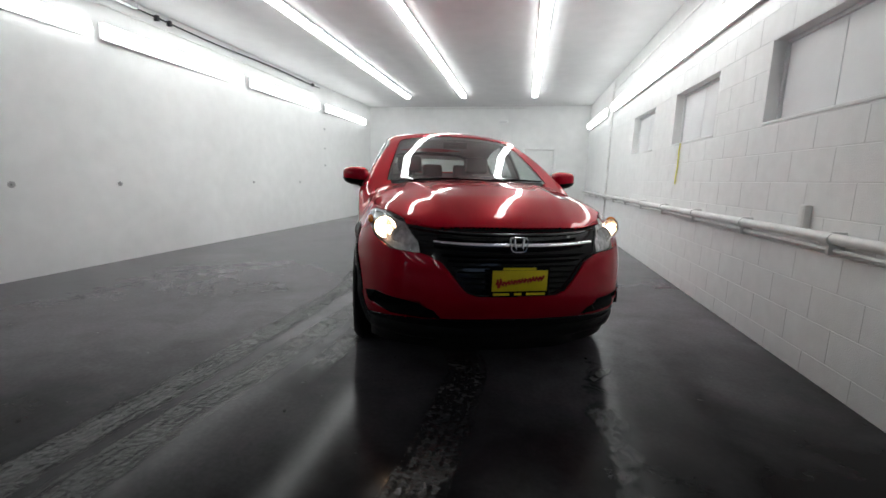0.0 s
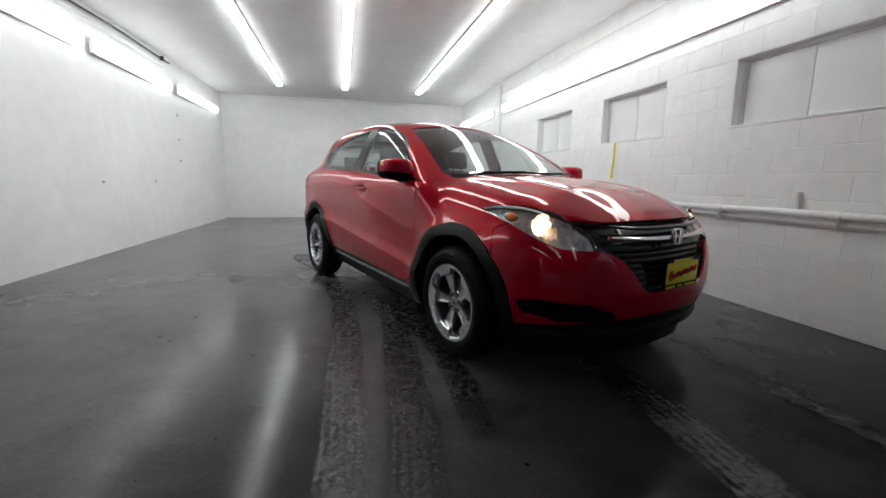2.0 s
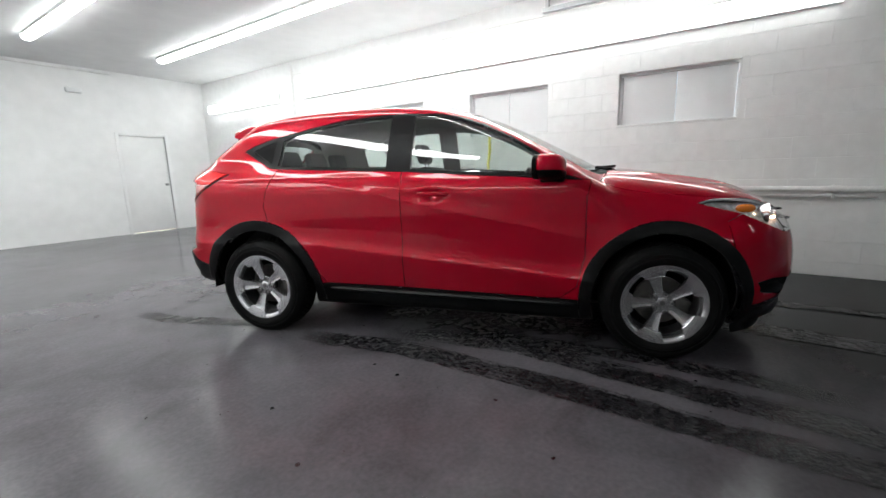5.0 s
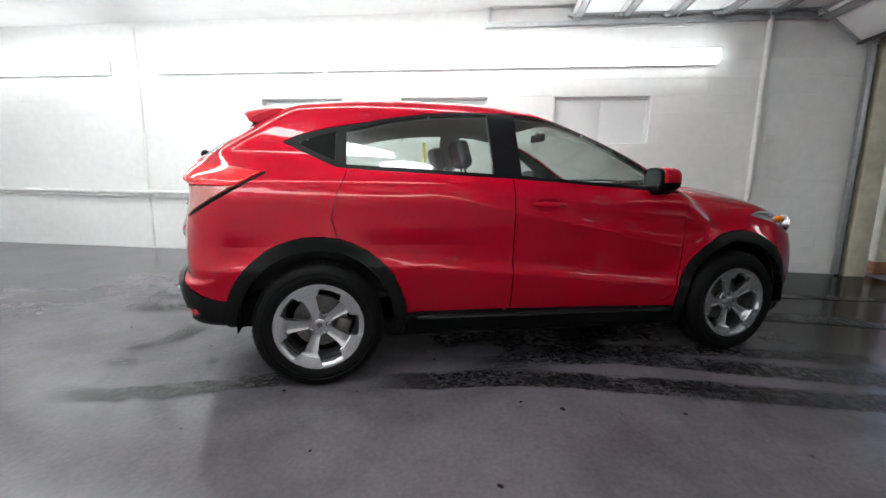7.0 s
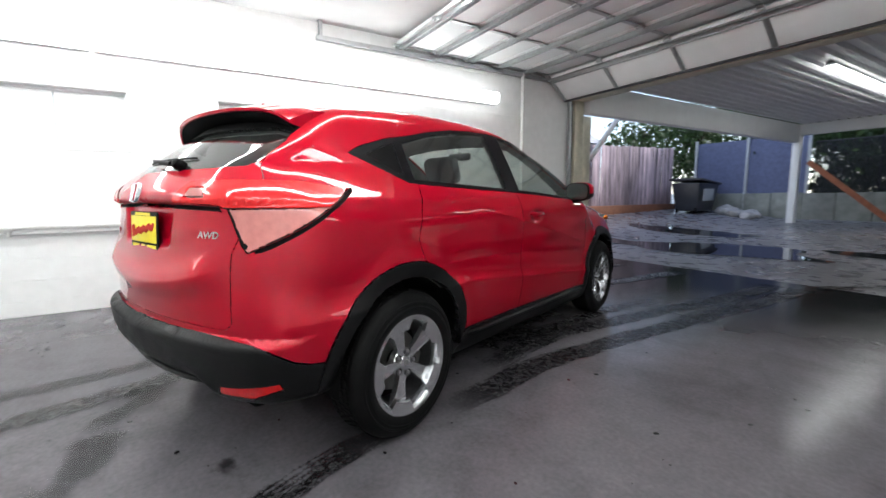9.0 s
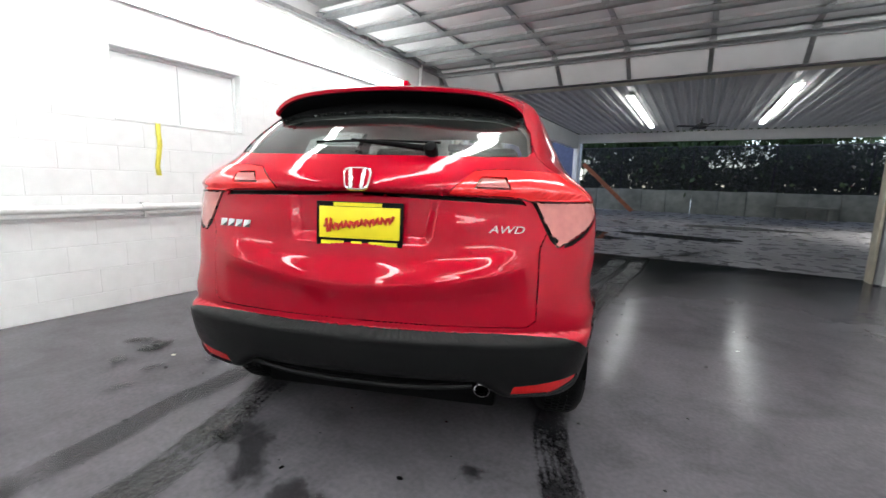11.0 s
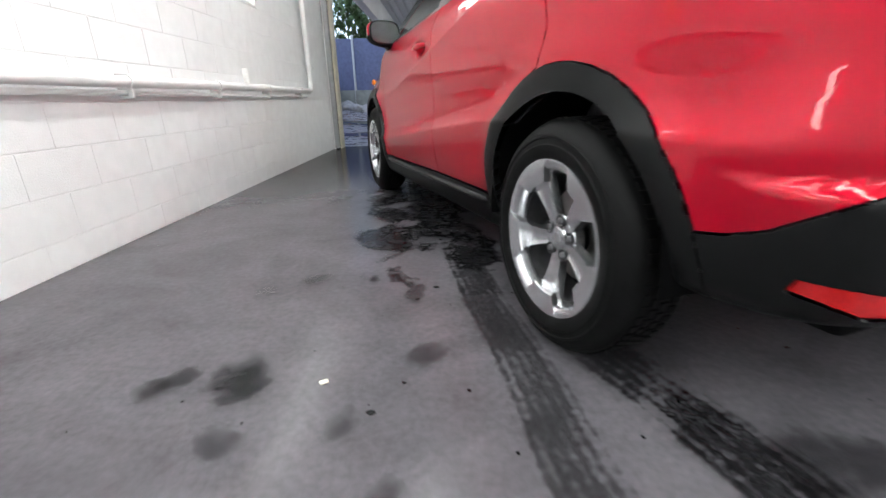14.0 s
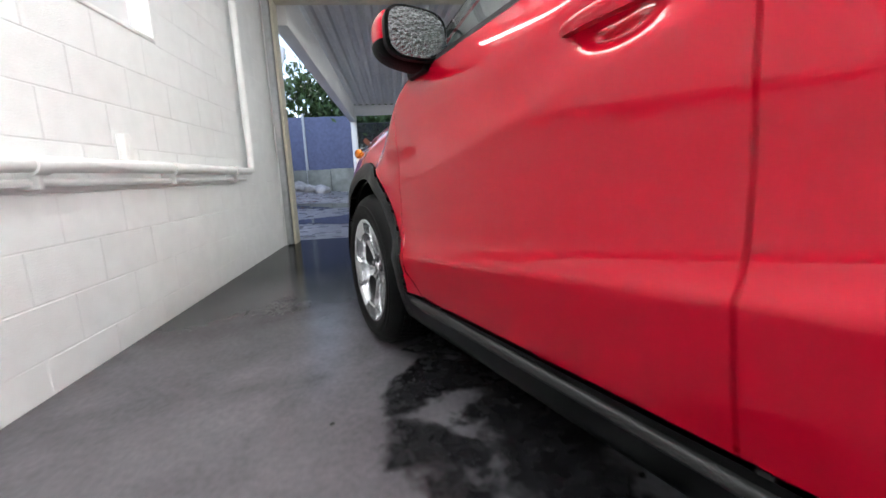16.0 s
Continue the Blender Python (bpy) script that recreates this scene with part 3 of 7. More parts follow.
bm = bmesh.new()
xs = [-120, -40, -15, -6, -4, -2, 0, 2, 3.8, 5, 6.5, 8, 10, 15, 40, 120]
ys = [YS - 0.15, -5.2, -7, -9, -11, -13, -15, -18, -25, -60, -140]
grid = [[bm.verts.new((x, y, gz(min(x, 10), max(y, -18)) - 0.004)) for x in xs] for y in ys]
for a, c in zip(grid, grid[1:]):
    for k in range(len(xs) - 1):
        bm.faces.new((a[k], a[k + 1], c[k + 1], c[k]))
tagged(part("ground", bm, ASPHALT), "wet cracked asphalt yard with puddles", "ground", "", "structure")
PUDDLE = mat("standing_water", (0.02, 0.02, 0.022), 0.03, noise=0.1, scale=3, spec=0.6)
for x, y, sx, sy, ph in ((2.0, -6.6, 1.5, 0.9, 0.3), (3.9, -6.2, 0.7, 0.35, 1.2), (3.4, -8.9, 1.2, 0.5, 2.0), (-0.6, -7.4, 1.2, 0.4, 2.6), (4.6, -8.6, 0.8, 0.3, 4.0), (-1.8, -10.2, 1.3, 0.35, 5.1)):
    bm = bmesh.new()
    ring = [bm.verts.new((x + sx * math.cos(a) * (1 + 0.22 * math.sin(3 * a + ph) + 0.1 * math.sin(7 * a + 2 * ph)), yy := y + sy * math.sin(a) * (1 + 0.25 * math.sin(2 * a + ph)), 0)) for a in np.linspace(0, 2 * math.pi, 40, endpoint=False)]
    for v in ring:
        v.co.z = gz(v.co.x, v.co.y) + 0.004
    bm.faces.new(ring)
    tagged(part("puddle", bm, PUDDLE), "shallow rain puddle lying on the asphalt", "puddle", "puddles")

cp = thing("carport", "white carport canopy with a ribbed sheet ceiling", "carport", None, "", "")
bm = bmesh.new()
prof = []
x = -9.6
while x < 3.1:
    prof += [(x, 3.0), (x + 0.07, 3.0), (x + 0.10, 3.055), (x + 0.17, 3.055)]
    x += 0.2
lo = [[bm.verts.new((px, y, pz + dz)) for px, pz in prof] for dz in (0, 0.012) for y in (YS - 0.1, -13.2)]
for a, c in ((lo[0], lo[1]), (lo[3], lo[2])):
    for k in range(len(prof) - 1):
        bm.faces.new((a[k], a[k + 1], c[k + 1], c[k]))
part("ribbed_ceiling", bm, RIB, cp, "ribbed grey white metal sheet", 20)
for nm, lo, hi in (("end_beam", (-9.6, -13.2, 2.70), (3.3, -13.0, 2.995)), ("side_beam", (3.12, -12.995, 2.50), (3.3, YS - 0.1, 2.995))):
    bm = bmesh.new(); box(bm, lo, hi, 0.01); part(nm, bm, WHITE, cp)
bm = bmesh.new(); box(bm, (3.10, -13.2, 0.2), (3.28, -13.02, 2.70), 0.008); part("post", bm, WHITE, cp)
bm = bmesh.new(); box(bm, (3.42, -4.55, 0.0), (3.60, -4.35, 2.52), 0.008); p = part("post", bm, CREAM, cp, "cream painted steel post rusting at its foot")
bm = bmesh.new(); box(bm, (3.415, -4.555, 0.0), (3.605, -4.345, 0.16), 0.006); part("foot_plate", bm, RUST, p, "rusted foot")
bm = bmesh.new(); cyl(bm, (3.50, -4.62, 1.75), (3.50, -5.45, 2.60), 0.05, n=12); part("brace", bm, WHITE, cp)
bm = bmesh.new(); box(bm, (-9.6, -13.2, 3.075), (3.3, YS - 0.1, 3.14)); part("roof_deck", bm, CONC, cp)
slim = lamp("carport_lamp", "slim white fluorescent lamp under the carport roof", Matrix.Translation((0.55, -9.97, 3.0)), 2.44, True, "lamps under the carport", TUBEPORT)
for x in (0.55, -2.15, -4.8):
    for y in (-9.97, -7.53):
        if (x, y) != (0.55, -9.97):
            copy_thing(slim, Matrix.Translation((x, y, 3.0)))
uh = thing("unit_heater", "small dark ceiling fan motor under the carport", "fan motor", Matrix.Translation((-0.75, -10.2, 2.995)))
bm = bmesh.new(); cyl(bm, (0, 0, -0.12), (0, 0, 0), 0.03, n=12); lathe(bm, [(0, -0.28), (0.1, -0.27), (0.14, -0.2), (0.13, -0.13), (0, -0.12)], 24); part("motor", bm, DARKMETAL, uh)
for k in range(4):
    bm = bmesh.new(); box(bm, (0.1, -0.06, -0.21), (0.62, 0.06, -0.2), 0.003, Matrix.Rotation(radians(90 * k + 20), 4, "Z") @ Matrix.Rotation(radians(8), 4, "X")); part("blade", bm, DARKMETAL, uh)
bm = bmesh.new(); box(bm, (-9.9, YS - 0.1, 0), (-9.6, -13.2, 3.0)); box(bm, (-9.6, YS - 0.2, 0), (-3.7, YS - 0.1, 3.0)); tagged(part("carport_side_wall", bm, CONC), "plain concrete wall closing the carport side", "wall", "", "structure")

# low block retaining wall with mesh fence above
rw = thing("retaining_wall", "low stained concrete block retaining wall", "wall", None, "", "")
for k in range(21):
    bm = bmesh.new(); box(bm, (-10.5 + k * 0.82, -14.9, 0.1), (-10.5 + k * 0.82 + 0.805, -14.5, 1.08 + 0.012 * math.sin(k * 2.3)), 0.02); part("block", bm, CONC, rw)
sc = thing("screen_fence", "dark mesh privacy screen on posts above the wall", "fence", None, "", "")
bm = bmesh.new()
row = [[bm.verts.new((x, -14.72 + 0.02 * math.sin(x * 5), z)) for x in np.linspace(-10.4, 3.3, 80)] for z in (1.08, 2.0, 2.62)]
for a, c in zip(row, row[1:]):
    for k in range(79):
        bm.faces.new((a[k], a[k + 1], c[k + 1], c[k]))
def screen_material():
    """Woven dark mesh through which a little of what is behind shows."""
    m = bpy.data.materials.new("dark_mesh_screen")
    m.use_nodes = True
    nt = m.node_tree
    b = nt.nodes["Principled BSDF"]
    b.inputs["Base Color"].default_value = (0.012, 0.013, 0.016, 1)
    b.inputs["Roughness"].default_value = 0.8
    t = nt.nodes.new("ShaderNodeBsdfTransparent")
    mix = nt.nodes.new("ShaderNodeMixShader")
    n = nt.nodes.new("ShaderNodeTexNoise")
    n.inputs["Scale"].default_value = 1.1
    r = nt.nodes.new("ShaderNodeMapRange")
    r.inputs["To Min"].default_value, r.inputs["To Max"].default_value = 0.5, 0.95
    nt.links.new(n.outputs["Fac"], r.inputs["Value"])
    nt.links.new(r.outputs[0], mix.inputs[0])
    nt.links.new(t.outputs[0], mix.inputs[1])
    nt.links.new(b.outputs[0], mix.inputs[2])
    nt.links.new(mix.outputs[0], nt.nodes["Material Output"].inputs["Surface"])
    return m
part("mesh_screen", bm, screen_material(), sc)
for x in np.arange(-10.2, 3.3, 2.4):
    bm = bmesh.new(); cyl(bm, (x, -14.78, 0.9), (x, -14.78, 2.7), 0.03, n=10); part("post", bm, DARKMETAL, sc)
bm = bmesh.new(); cyl(bm, (-10.4, -14.76, 2.64), (3.3, -14.76, 2.64), 0.02, n=8); part("top_rail", bm, DARKMETAL, sc)
bm = bmesh.new(); box(bm, (-4.6, -14.3, 0.62), (-3.0, -14.0, 0.68), 0.01); box(bm, (-4.5, -14.25, 0.2), (-4.4, -14.05, 0.62)); box(bm, (-3.2, -14.25, 0.2), (-3.1, -14.05, 0.62))
tagged(part("bench", bm, CONC), "plain pale bench against the low wall", "bench")
bm = bmesh.new(); box(bm, (-0.045, -0.07, 0), (0.045, 0.07, 2.45), 0.006); o = tagged(part("leaning_timber", bm, TIMBER), "red brown timber leaning against a post", "timber")
o.matrix_world = look((1.15, -13.5, 0.28), (2.95, -13.1, 2.0)) @ Matrix.Rotation(math.pi, 4, "X")
# blue mesh fence towards the corner
tf = thing("tarp_fence", "blue grey mesh fence on pale posts", "fence", None, "", "")
bm = bmesh.new()
row = [[bm.verts.new((3.34 + k * 0.2, -14.62 + 0.025 * math.sin(k * 1.7), z)) for k in range(18)] for z in (1.0, 1.9, 2.9)]
for a, c in zip(row, row[1:]):
    for k in range(17):
        bm.faces.new((a[k], a[k + 1], c[k + 1], c[k]))
part("mesh_panel", bm, TARP, tf)
for x in (3.36, 5.05, 6.75):
    bm = bmesh.new(); cyl(bm, (x, -14.55, 0.4), (x, -14.55, 3.0), 0.045, n=10); part("post", bm, GREYP, tf)
# weathered board fence
bf = thing("board_fence", "weathered dark reddish wooden board fence", "fence", None, "", "")
rng = random.Random(5)
board = bmesh.new(); box(board, (-0.012, -0.0725, 0), (0.012, 0.0725, 2.06), 0.003)
bme = mesh_of("fence_board", board, FENCE)
for k in range(61):
    y = -13.4 + k * 0.145
    o = new("fence_board", bme); o.parent = bf
    o.matrix_world = pose(7.0 + rng.uniform(-0.01, 0.01), y, gz(7.0, y) + 0.12 + rng.uniform(-0.02, 0.02), 0, rng.uniform(-0.6, 0.6), rng.uniform(-2, 2))
for z in (0.55, 1.5):
    bm = bmesh.new(); box(bm, (7.02, -13.5, 0.4 + z - 0.05), (7.07, -4.6, 0.4 + z + 0.04)); part("fence_rail", bm, FENCE, bf)
bm = bmesh.new(); box(bm, (6.85, -13.5, 0.25), (6.95, -4.6, 0.72), 0.01); part("kick_board", bm, mat("orange_timber", (0.32, 0.13, 0.07), 0.7, noise=0.2, scale=8), bf, "orange brown kick board")
# crushed bin and rubble
wb = thing("waste_bin", "dark wheeled plastic waste bin by the fence", "bin", pose(6.0, -13.2, gz(6.0, -13.2), 0, 0, 8))
bm = bmesh.new(); vs = box(bm, (-0.42, -0.85, 0.06), (0.42, 0.85, 1.0), 0.05)
for v in vs:
    v.co.x *= 0.82 + 0.24 * v.co.z; v.co.y *= 0.82 + 0.24 * v.co.z
bin_body = part("body", bm, mat("bin_plastic", (0.03, 0.032, 0.038), 0.35, noise=0.15, scale=8), wb)
bm = bmesh.new(); box(bm, (-0.50, -0.96, 0.0), (0.50, 0.96, 0.07), 0.02, pose(0, 0, 1.01, 4, 0, 0)); part("lid", bm, DARKMETAL, wb)
for s in (-1, 1):
    bm = bmesh.new(); cyl(bm, (s * 0.3 - 0.03, 0.66, 0.1), (s * 0.3 + 0.03, 0.66, 0.1), 0.1, n=20); part("wheel", bm, BLACKP, wb)
bm = bmesh.new(); box(bm, (-0.435, -0.45, 0.40), (-0.40, 0.45, 0.80), 0.005); part("label_plate", bm, GREYP, bin_body)
for k in range(9):
    x, y = 4.0 + rng.random() * 1.3, -14.2 + rng.random() * 0.9
    bm = bmesh.new(); bmesh.ops.create_icosphere(bm, subdivisions=2, radius=0.16 + 0.16 * rng.random())
    for v in bm.verts:
        v.co *= 1 + 0.35 * noise.noise(v.co * 4 + Vector((k, 0, 0))); v.co.z *= 0.7
    o = part("rubble_lump", bm, RUBBLE, None, "", 25); o.location = (x, y, gz(x, y) + 0.1); tagged(o, "pale lump of broken rubble on the ground", "rubble", "rubble by the fence")
bm = bmesh.new()
for k in range(900):
    x, y = 3.9 + 3.0 * rng.random(), -12.0 + 7.0 * rng.random()
    if rng.random() > (x - 3.4) / 3.4:
        continue
    m = pose(x, y, gz(x, y) + 0.006 + 0.01 * rng.random(), rng.uniform(-25, 25), rng.uniform(-25, 25), rng.uniform(0, 360))
    s = 0.02 + 0.03 * rng.random()
    vs = [bm.verts.new(m @ Vector(p)) for p in ((-s, 0, 0), (0, -s * 0.6, 0.004), (s, 0, 0), (0, s * 0.6, 0.004))]
    bm.faces.new(vs)
tagged(part("fallen_leaves", bm, LEAFDRY), "scattered reddish fallen leaves along the fence", "leaves", "", "stuff")

def tree(x, y, h, spread, n, seed, base=0.0, bare=False):
    """A tapered trunk with limbs and a crown of many small leaves."""
    rr = random.Random(seed)
    t = thing("tree", "dark green tree standing behind the fence" if not bare else "half bare tree standing behind the fence", "tree", Matrix.Translation((x, y, base)), "trees behind the fence")
    bm = bmesh.new()
    top = Vector((rr.uniform(-0.3, 0.3), rr.uniform(-0.3, 0.3), h * 0.75))
    tube(bm, [Vector((0, 0, -0.1)), Vector((0.05, 0.02, h * 0.25)), top * 0.6, top], [0.14, 0.11, 0.07, 0.02], 8)
    tips = [top]
    for k in range(12):
        f = rr.uniform(0.3, 0.9); a = rr.uniform(0, 6.28); r = spread * rr.uniform(0.5, 1.0)
        b0 = top * f; b2 = b0 + Vector((r * math.cos(a), r * math.sin(a), h * rr.uniform(0.05, 0.3))); b1 = (b0 + b2) / 2 + Vector((0, 0, 0.1))
        tube(bm, [b0, b1, b2], [0.045, 0.03, 0.01], 6)
        tips += [b2, b1]
    part("trunk", bm, BARK, t)
    bm = bmesh.new()
    for k in range(int(n * 1.5)):
        c = rr.choice(tips) + Vector((rr.gauss(0, 1), rr.gauss(0, 1), rr.gauss(0, 0.8))) * spread * 0.3
        m = Matrix.Translation(c) @ Euler((rr.uniform(0, 6), rr.uniform(0, 6), rr.uniform(0, 6))).to_matrix().to_4x4()
        s = rr.uniform(0.07, 0.15)
        bm.faces.new([bm.verts.new(m @ Vector(p)) for p in ((-s, 0, 0), (0, -s * 0.45, 0.01), (s, 0, 0), (0, s * 0.45, 0.01))])
    part("crown", bm, LEAF, t)
for k, (x, y, h, sp, n) in enumerate(((-5.4, -17.2, 4.2, 1.5, 2600), (-3.2, -16.6, 4.2, 1.5, 3600), (-1.2, -17.4, 4.2, 1.5, 3600), (0.6, -16.8, 4.6, 1.7, 4200), (2.6, -17.0, 5.0, 1.7, 3200), (4.9, -16.8, 4.6, 1.6, 2800), (7.4, -16.2, 4.4, 1.6, 2800), (8.4, -13.6, 3.6, 1.0, 900), (8.6, -7.6, 3.0, 0.9, 120))):
    tree(x, y, h, sp, n, 20 + k, 0.5, k == 8)
for k, (x, y, h, sp, n) in enumerate(((-7.6, -16.9, 3.8, 1.4, 2000), (-9.6, -17.2, 4.3, 1.5, 2200))):
    tree(x, y, h, sp, n, 60 + k, 0.5)
rh = random.Random(77)
bm = bmesh.new()
for k in range(12000):      # dense hedge behind the screen
    x = rh.uniform(-11.5, 3.4)
    z = 0.8 + (1.3 + 0.35 * math.sin(x * 1.3) + 0.2 * math.sin(x * 3.1)) * rh.random() ** 1.1
    m = Matrix.Translation((x, -15.6 + 0.35 * rh.gauss(0, 1), z)) @ Euler((rh.uniform(0, 6), rh.uniform(0, 6), rh.uniform(0, 6))).to_matrix().to_4x4()
    s = rh.uniform(0.06, 0.13)
    bm.faces.new([bm.verts.new(m @ Vector(p)) for p in ((-s, 0, 0), (0, -s * 0.6, 0.01), (s, 0, 0), (0, s * 0.6, 0.01))])
tagged(part("hedge", bm, LEAF), "dense dark evergreen hedge behind the mesh screen", "hedge", "", "stuff")
nb = thing("neighbour_house", "pale neighbouring house beyond the board fence", "house", pose(12.4, -9.2, 0.6))
bm = bmesh.new(); box(bm, (-2, -4, 0), (2, 4, 2.6), 0.02); part("wall", bm, mat("house_siding", (0.50, 0.50, 0.58), 0.6, noise=0.35, scale=2.5, big=0.35), nb)
bm = bmesh.new(); vs = [bm.verts.new(p) for p in ((-2.4, -4.4, 2.6), (2.4, -4.4, 2.6), (0, -4.4, 4.0), (-2.4, 4.4, 2.6), (2.4, 4.4, 2.6), (0, 4.4, 4.0))]
for f in ((0, 1, 2), (5, 4, 3), (0, 2, 5, 3), (1, 4, 5, 2), (0, 3, 4, 1)):
    bm.faces.new([vs[k] for k in f])
part("roof", bm, mat("house_roof", (0.50, 0.51, 0.55), 0.8, noise=0.3, scale=8), nb)
for y in (-2.2, 1.4):
    bm = bmesh.new(); box(bm, (-2.03, y, 1.0), (-1.98, y + 1.1, 2.0), 0.01); part("window", bm, DARKMETAL, nb)

# ---- the car: materials ----
PAINT = mat("red_car_paint", (0.42, 0.0010, 0.016), 0.36, 0.32, coat=1.0, noise=0.03, scale=300, spec=0.03, coat_ior=1.43)
PAINT.node_tree.nodes["Principled BSDF"].inputs["Specular Tint"].default_value = (0.8, 0.02, 0.08, 1)   # the flake stays red at grazing angles
CLAD = mat("black_cladding", (0.0055, 0.0057, 0.006), 0.40, noise=0.12, scale=25, bump=0.2, bscale=500, rvar=0.08, spec=0.24)
GLOSSK = mat("gloss_black", (0.008, 0.008, 0.009), 0.10, coat=0.2, spec=0.3)
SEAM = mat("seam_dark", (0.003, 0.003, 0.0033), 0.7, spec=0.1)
PILLAR = mat("satin_black_trim", (0.006, 0.006, 0.007), 0.30, noise=0.06, scale=20, spec=0.13)
SILLM = mat("satin_black_sill", (0.004, 0.0042, 0.0045), 0.3, noise=0.1, scale=25, spec=0.22)
CHROME = mat("chrome", (0.82, 0.83, 0.85), 0.07, 1.0)
ALLOY = mat("alloy_silver", (0.68, 0.69, 0.71), 0.22, 0.95, noise=0.05, scale=30, rvar=0.03)
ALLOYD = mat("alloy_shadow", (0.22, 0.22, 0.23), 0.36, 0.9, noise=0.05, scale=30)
# darker copy of the alloy, with the shade inside the rim in its colour
ALLOYSHADE = mat("alloy_shaded", (0.07, 0.07, 0.074), 0.5, 0.6, noise=0.2, scale=30)
TYRE = mat("tyre_rubber", (0.006, 0.006, 0.0062), 0.5, spec=0.10, noise=0.2, scale=20, bump=0.25, bscale=300)
CABIN = mat("cabin_trim", (0.05, 0.05, 0.052), 0.6, noise=0.1, scale=20, bump=0.15, bscale=300)
CLOTH = mat("seat_cloth", (0.055, 0.056, 0.06), 0.85, noise=0.2, scale=60, bump=0.4, bscale=500)
LINER = mat("headliner", (0.28, 0.28, 0.275), 0.85, noise=0.03, scale=30)
TAILRED = mat("tail_lens_red", (0.62, 0.012, 0.016), 0.10, coat=0.8, noise=0.1, scale=50, emit=0.12, ecolor=(1.0, 0.02, 0.02))
TAILCLR = mat("tail_lens_pale", (0.52, 0.18, 0.16), 0.12, coat=0.8, noise=0.08, scale=40)
REFLECT = mat("reflector_red", (0.55, 0.008, 0.01), 0.2, coat=0.5, noise=0.1, scale=90)
AMBER = mat("amber_lens", (0.75, 0.20, 0.02), 0.2, coat=0.5)
BULB = mat("halogen_bulb", (1.0, 0.9, 0.75), 0.3, emit=90.0, ecolor=(1.0, 0.62, 0.34))
BOWL = mat("lamp_reflector", (0.80, 0.79, 0.78), 0.22, 1.0, noise=0.08, scale=30)
PLATE = mat("plate_yellow", (0.80, 0.66, 0.02), 0.4, noise=0.04, scale=20)
PLATERED = mat("plate_red", (0.50, 0.03, 0.02), 0.45)
DISC = mat("brake_disc", (0.15, 0.145, 0.14), 0.35, 0.9, noise=0.15, scale=40)


def glass_material(name, tint, drops=0.0, base=0.11, haze=0.025):
    """A thin pane: tinted and clear, mirrored by Fresnel, with fine water drops."""
    m = bpy.data.materials.new(name)
    m.use_nodes = True
    nt = m.node_tree
    for n in list(nt.nodes):
        if n.type == "BSDF_PRINCIPLED":
            nt.nodes.remove(n)
    t = nt.nodes.new("ShaderNodeBsdfTransparent")
    t.inputs[0].default_value = (*tint, 1)
    g = nt.nodes.new("ShaderNodeBsdfGlossy")
    g.inputs["Roughness"].default_value = 0.015
    f = nt.nodes.new("ShaderNodeLayerWeight")
    f.inputs["Blend"].default_value = 0.5
    pw = nt.nodes.new("ShaderNodeMath")
    pw.operation = "POWER"
    pw.inputs[1].default_value = 4.0
    nt.links.new(f.outputs["Facing"], pw.inputs[0])
    ad = nt.nodes.new("ShaderNodeMath")
    ad.operation = "MULTIPLY_ADD"
    ad.inputs[1].default_value, ad.inputs[2].default_value = 1.0 - base, base
    nt.links.new(pw.outputs[0], ad.inputs[0])
    mix = nt.nodes.new("ShaderNodeMixShader")
    nt.links.new(ad.outputs[0], mix.inputs[0])
    veil = nt.nodes.new("ShaderNodeMixShader")        # a faint pale diffuse layer that lifts the pane's tone
    veil.inputs[0].default_value = haze
    dull = nt.nodes.new("ShaderNodeBsdfDiffuse")
    dull.inputs[0].default_value = (0.72, 0.76, 0.74, 1)
    nt.links.new(t.outputs[0], veil.inputs[1])
    nt.links.new(dull.outputs[0], veil.inputs[2])
    nt.links.new(veil.outputs[0], mix.inputs[1])
    nt.links.new(g.outputs[0], mix.inputs[2])
    nt.links.new(mix.outputs[0], nt.nodes["Material Output"].inputs["Surface"])
    if drops:
        geo = nt.nodes.new("ShaderNodeNewGeometry")
        v = nt.nodes.new("ShaderNodeTexVoronoi")
        v.inputs["Scale"].default_value = 140
        nt.links.new(geo.outputs["Position"], v.inputs["Vector"])
        bp = nt.nodes.new("ShaderNodeBump")
        bp.inputs["Strength"].default_value, bp.inputs["Distance"].default_value = drops, 0.002
        nt.links.new(v.outputs["Distance"], bp.inputs["Height"])
        nt.links.new(bp.outputs[0], g.inputs["Normal"])
    return m


GLASS = glass_material("car_glass", (0.76, 0.83, 0.80), 0.0, 0.10, 0.010)
GLASSR = glass_material("rear_glass", (0.62, 0.67, 0.65), 0.02, 0.13, 0.015)
LENS = glass_material("clear_lens", (0.93, 0.93, 0.94), 0.0, 0.08, 0.015)
MIRROR = mat("mirror_glass", (0.11, 0.112, 0.115), 0.05, 1.0, bump=1.0, bscale=120)

# ---- the car: its body as one smooth surface ----
# X forwards from the middle of the wheelbase, Y to the car's left, Z up from the floor.
AX, RW = 1.305, 0.334

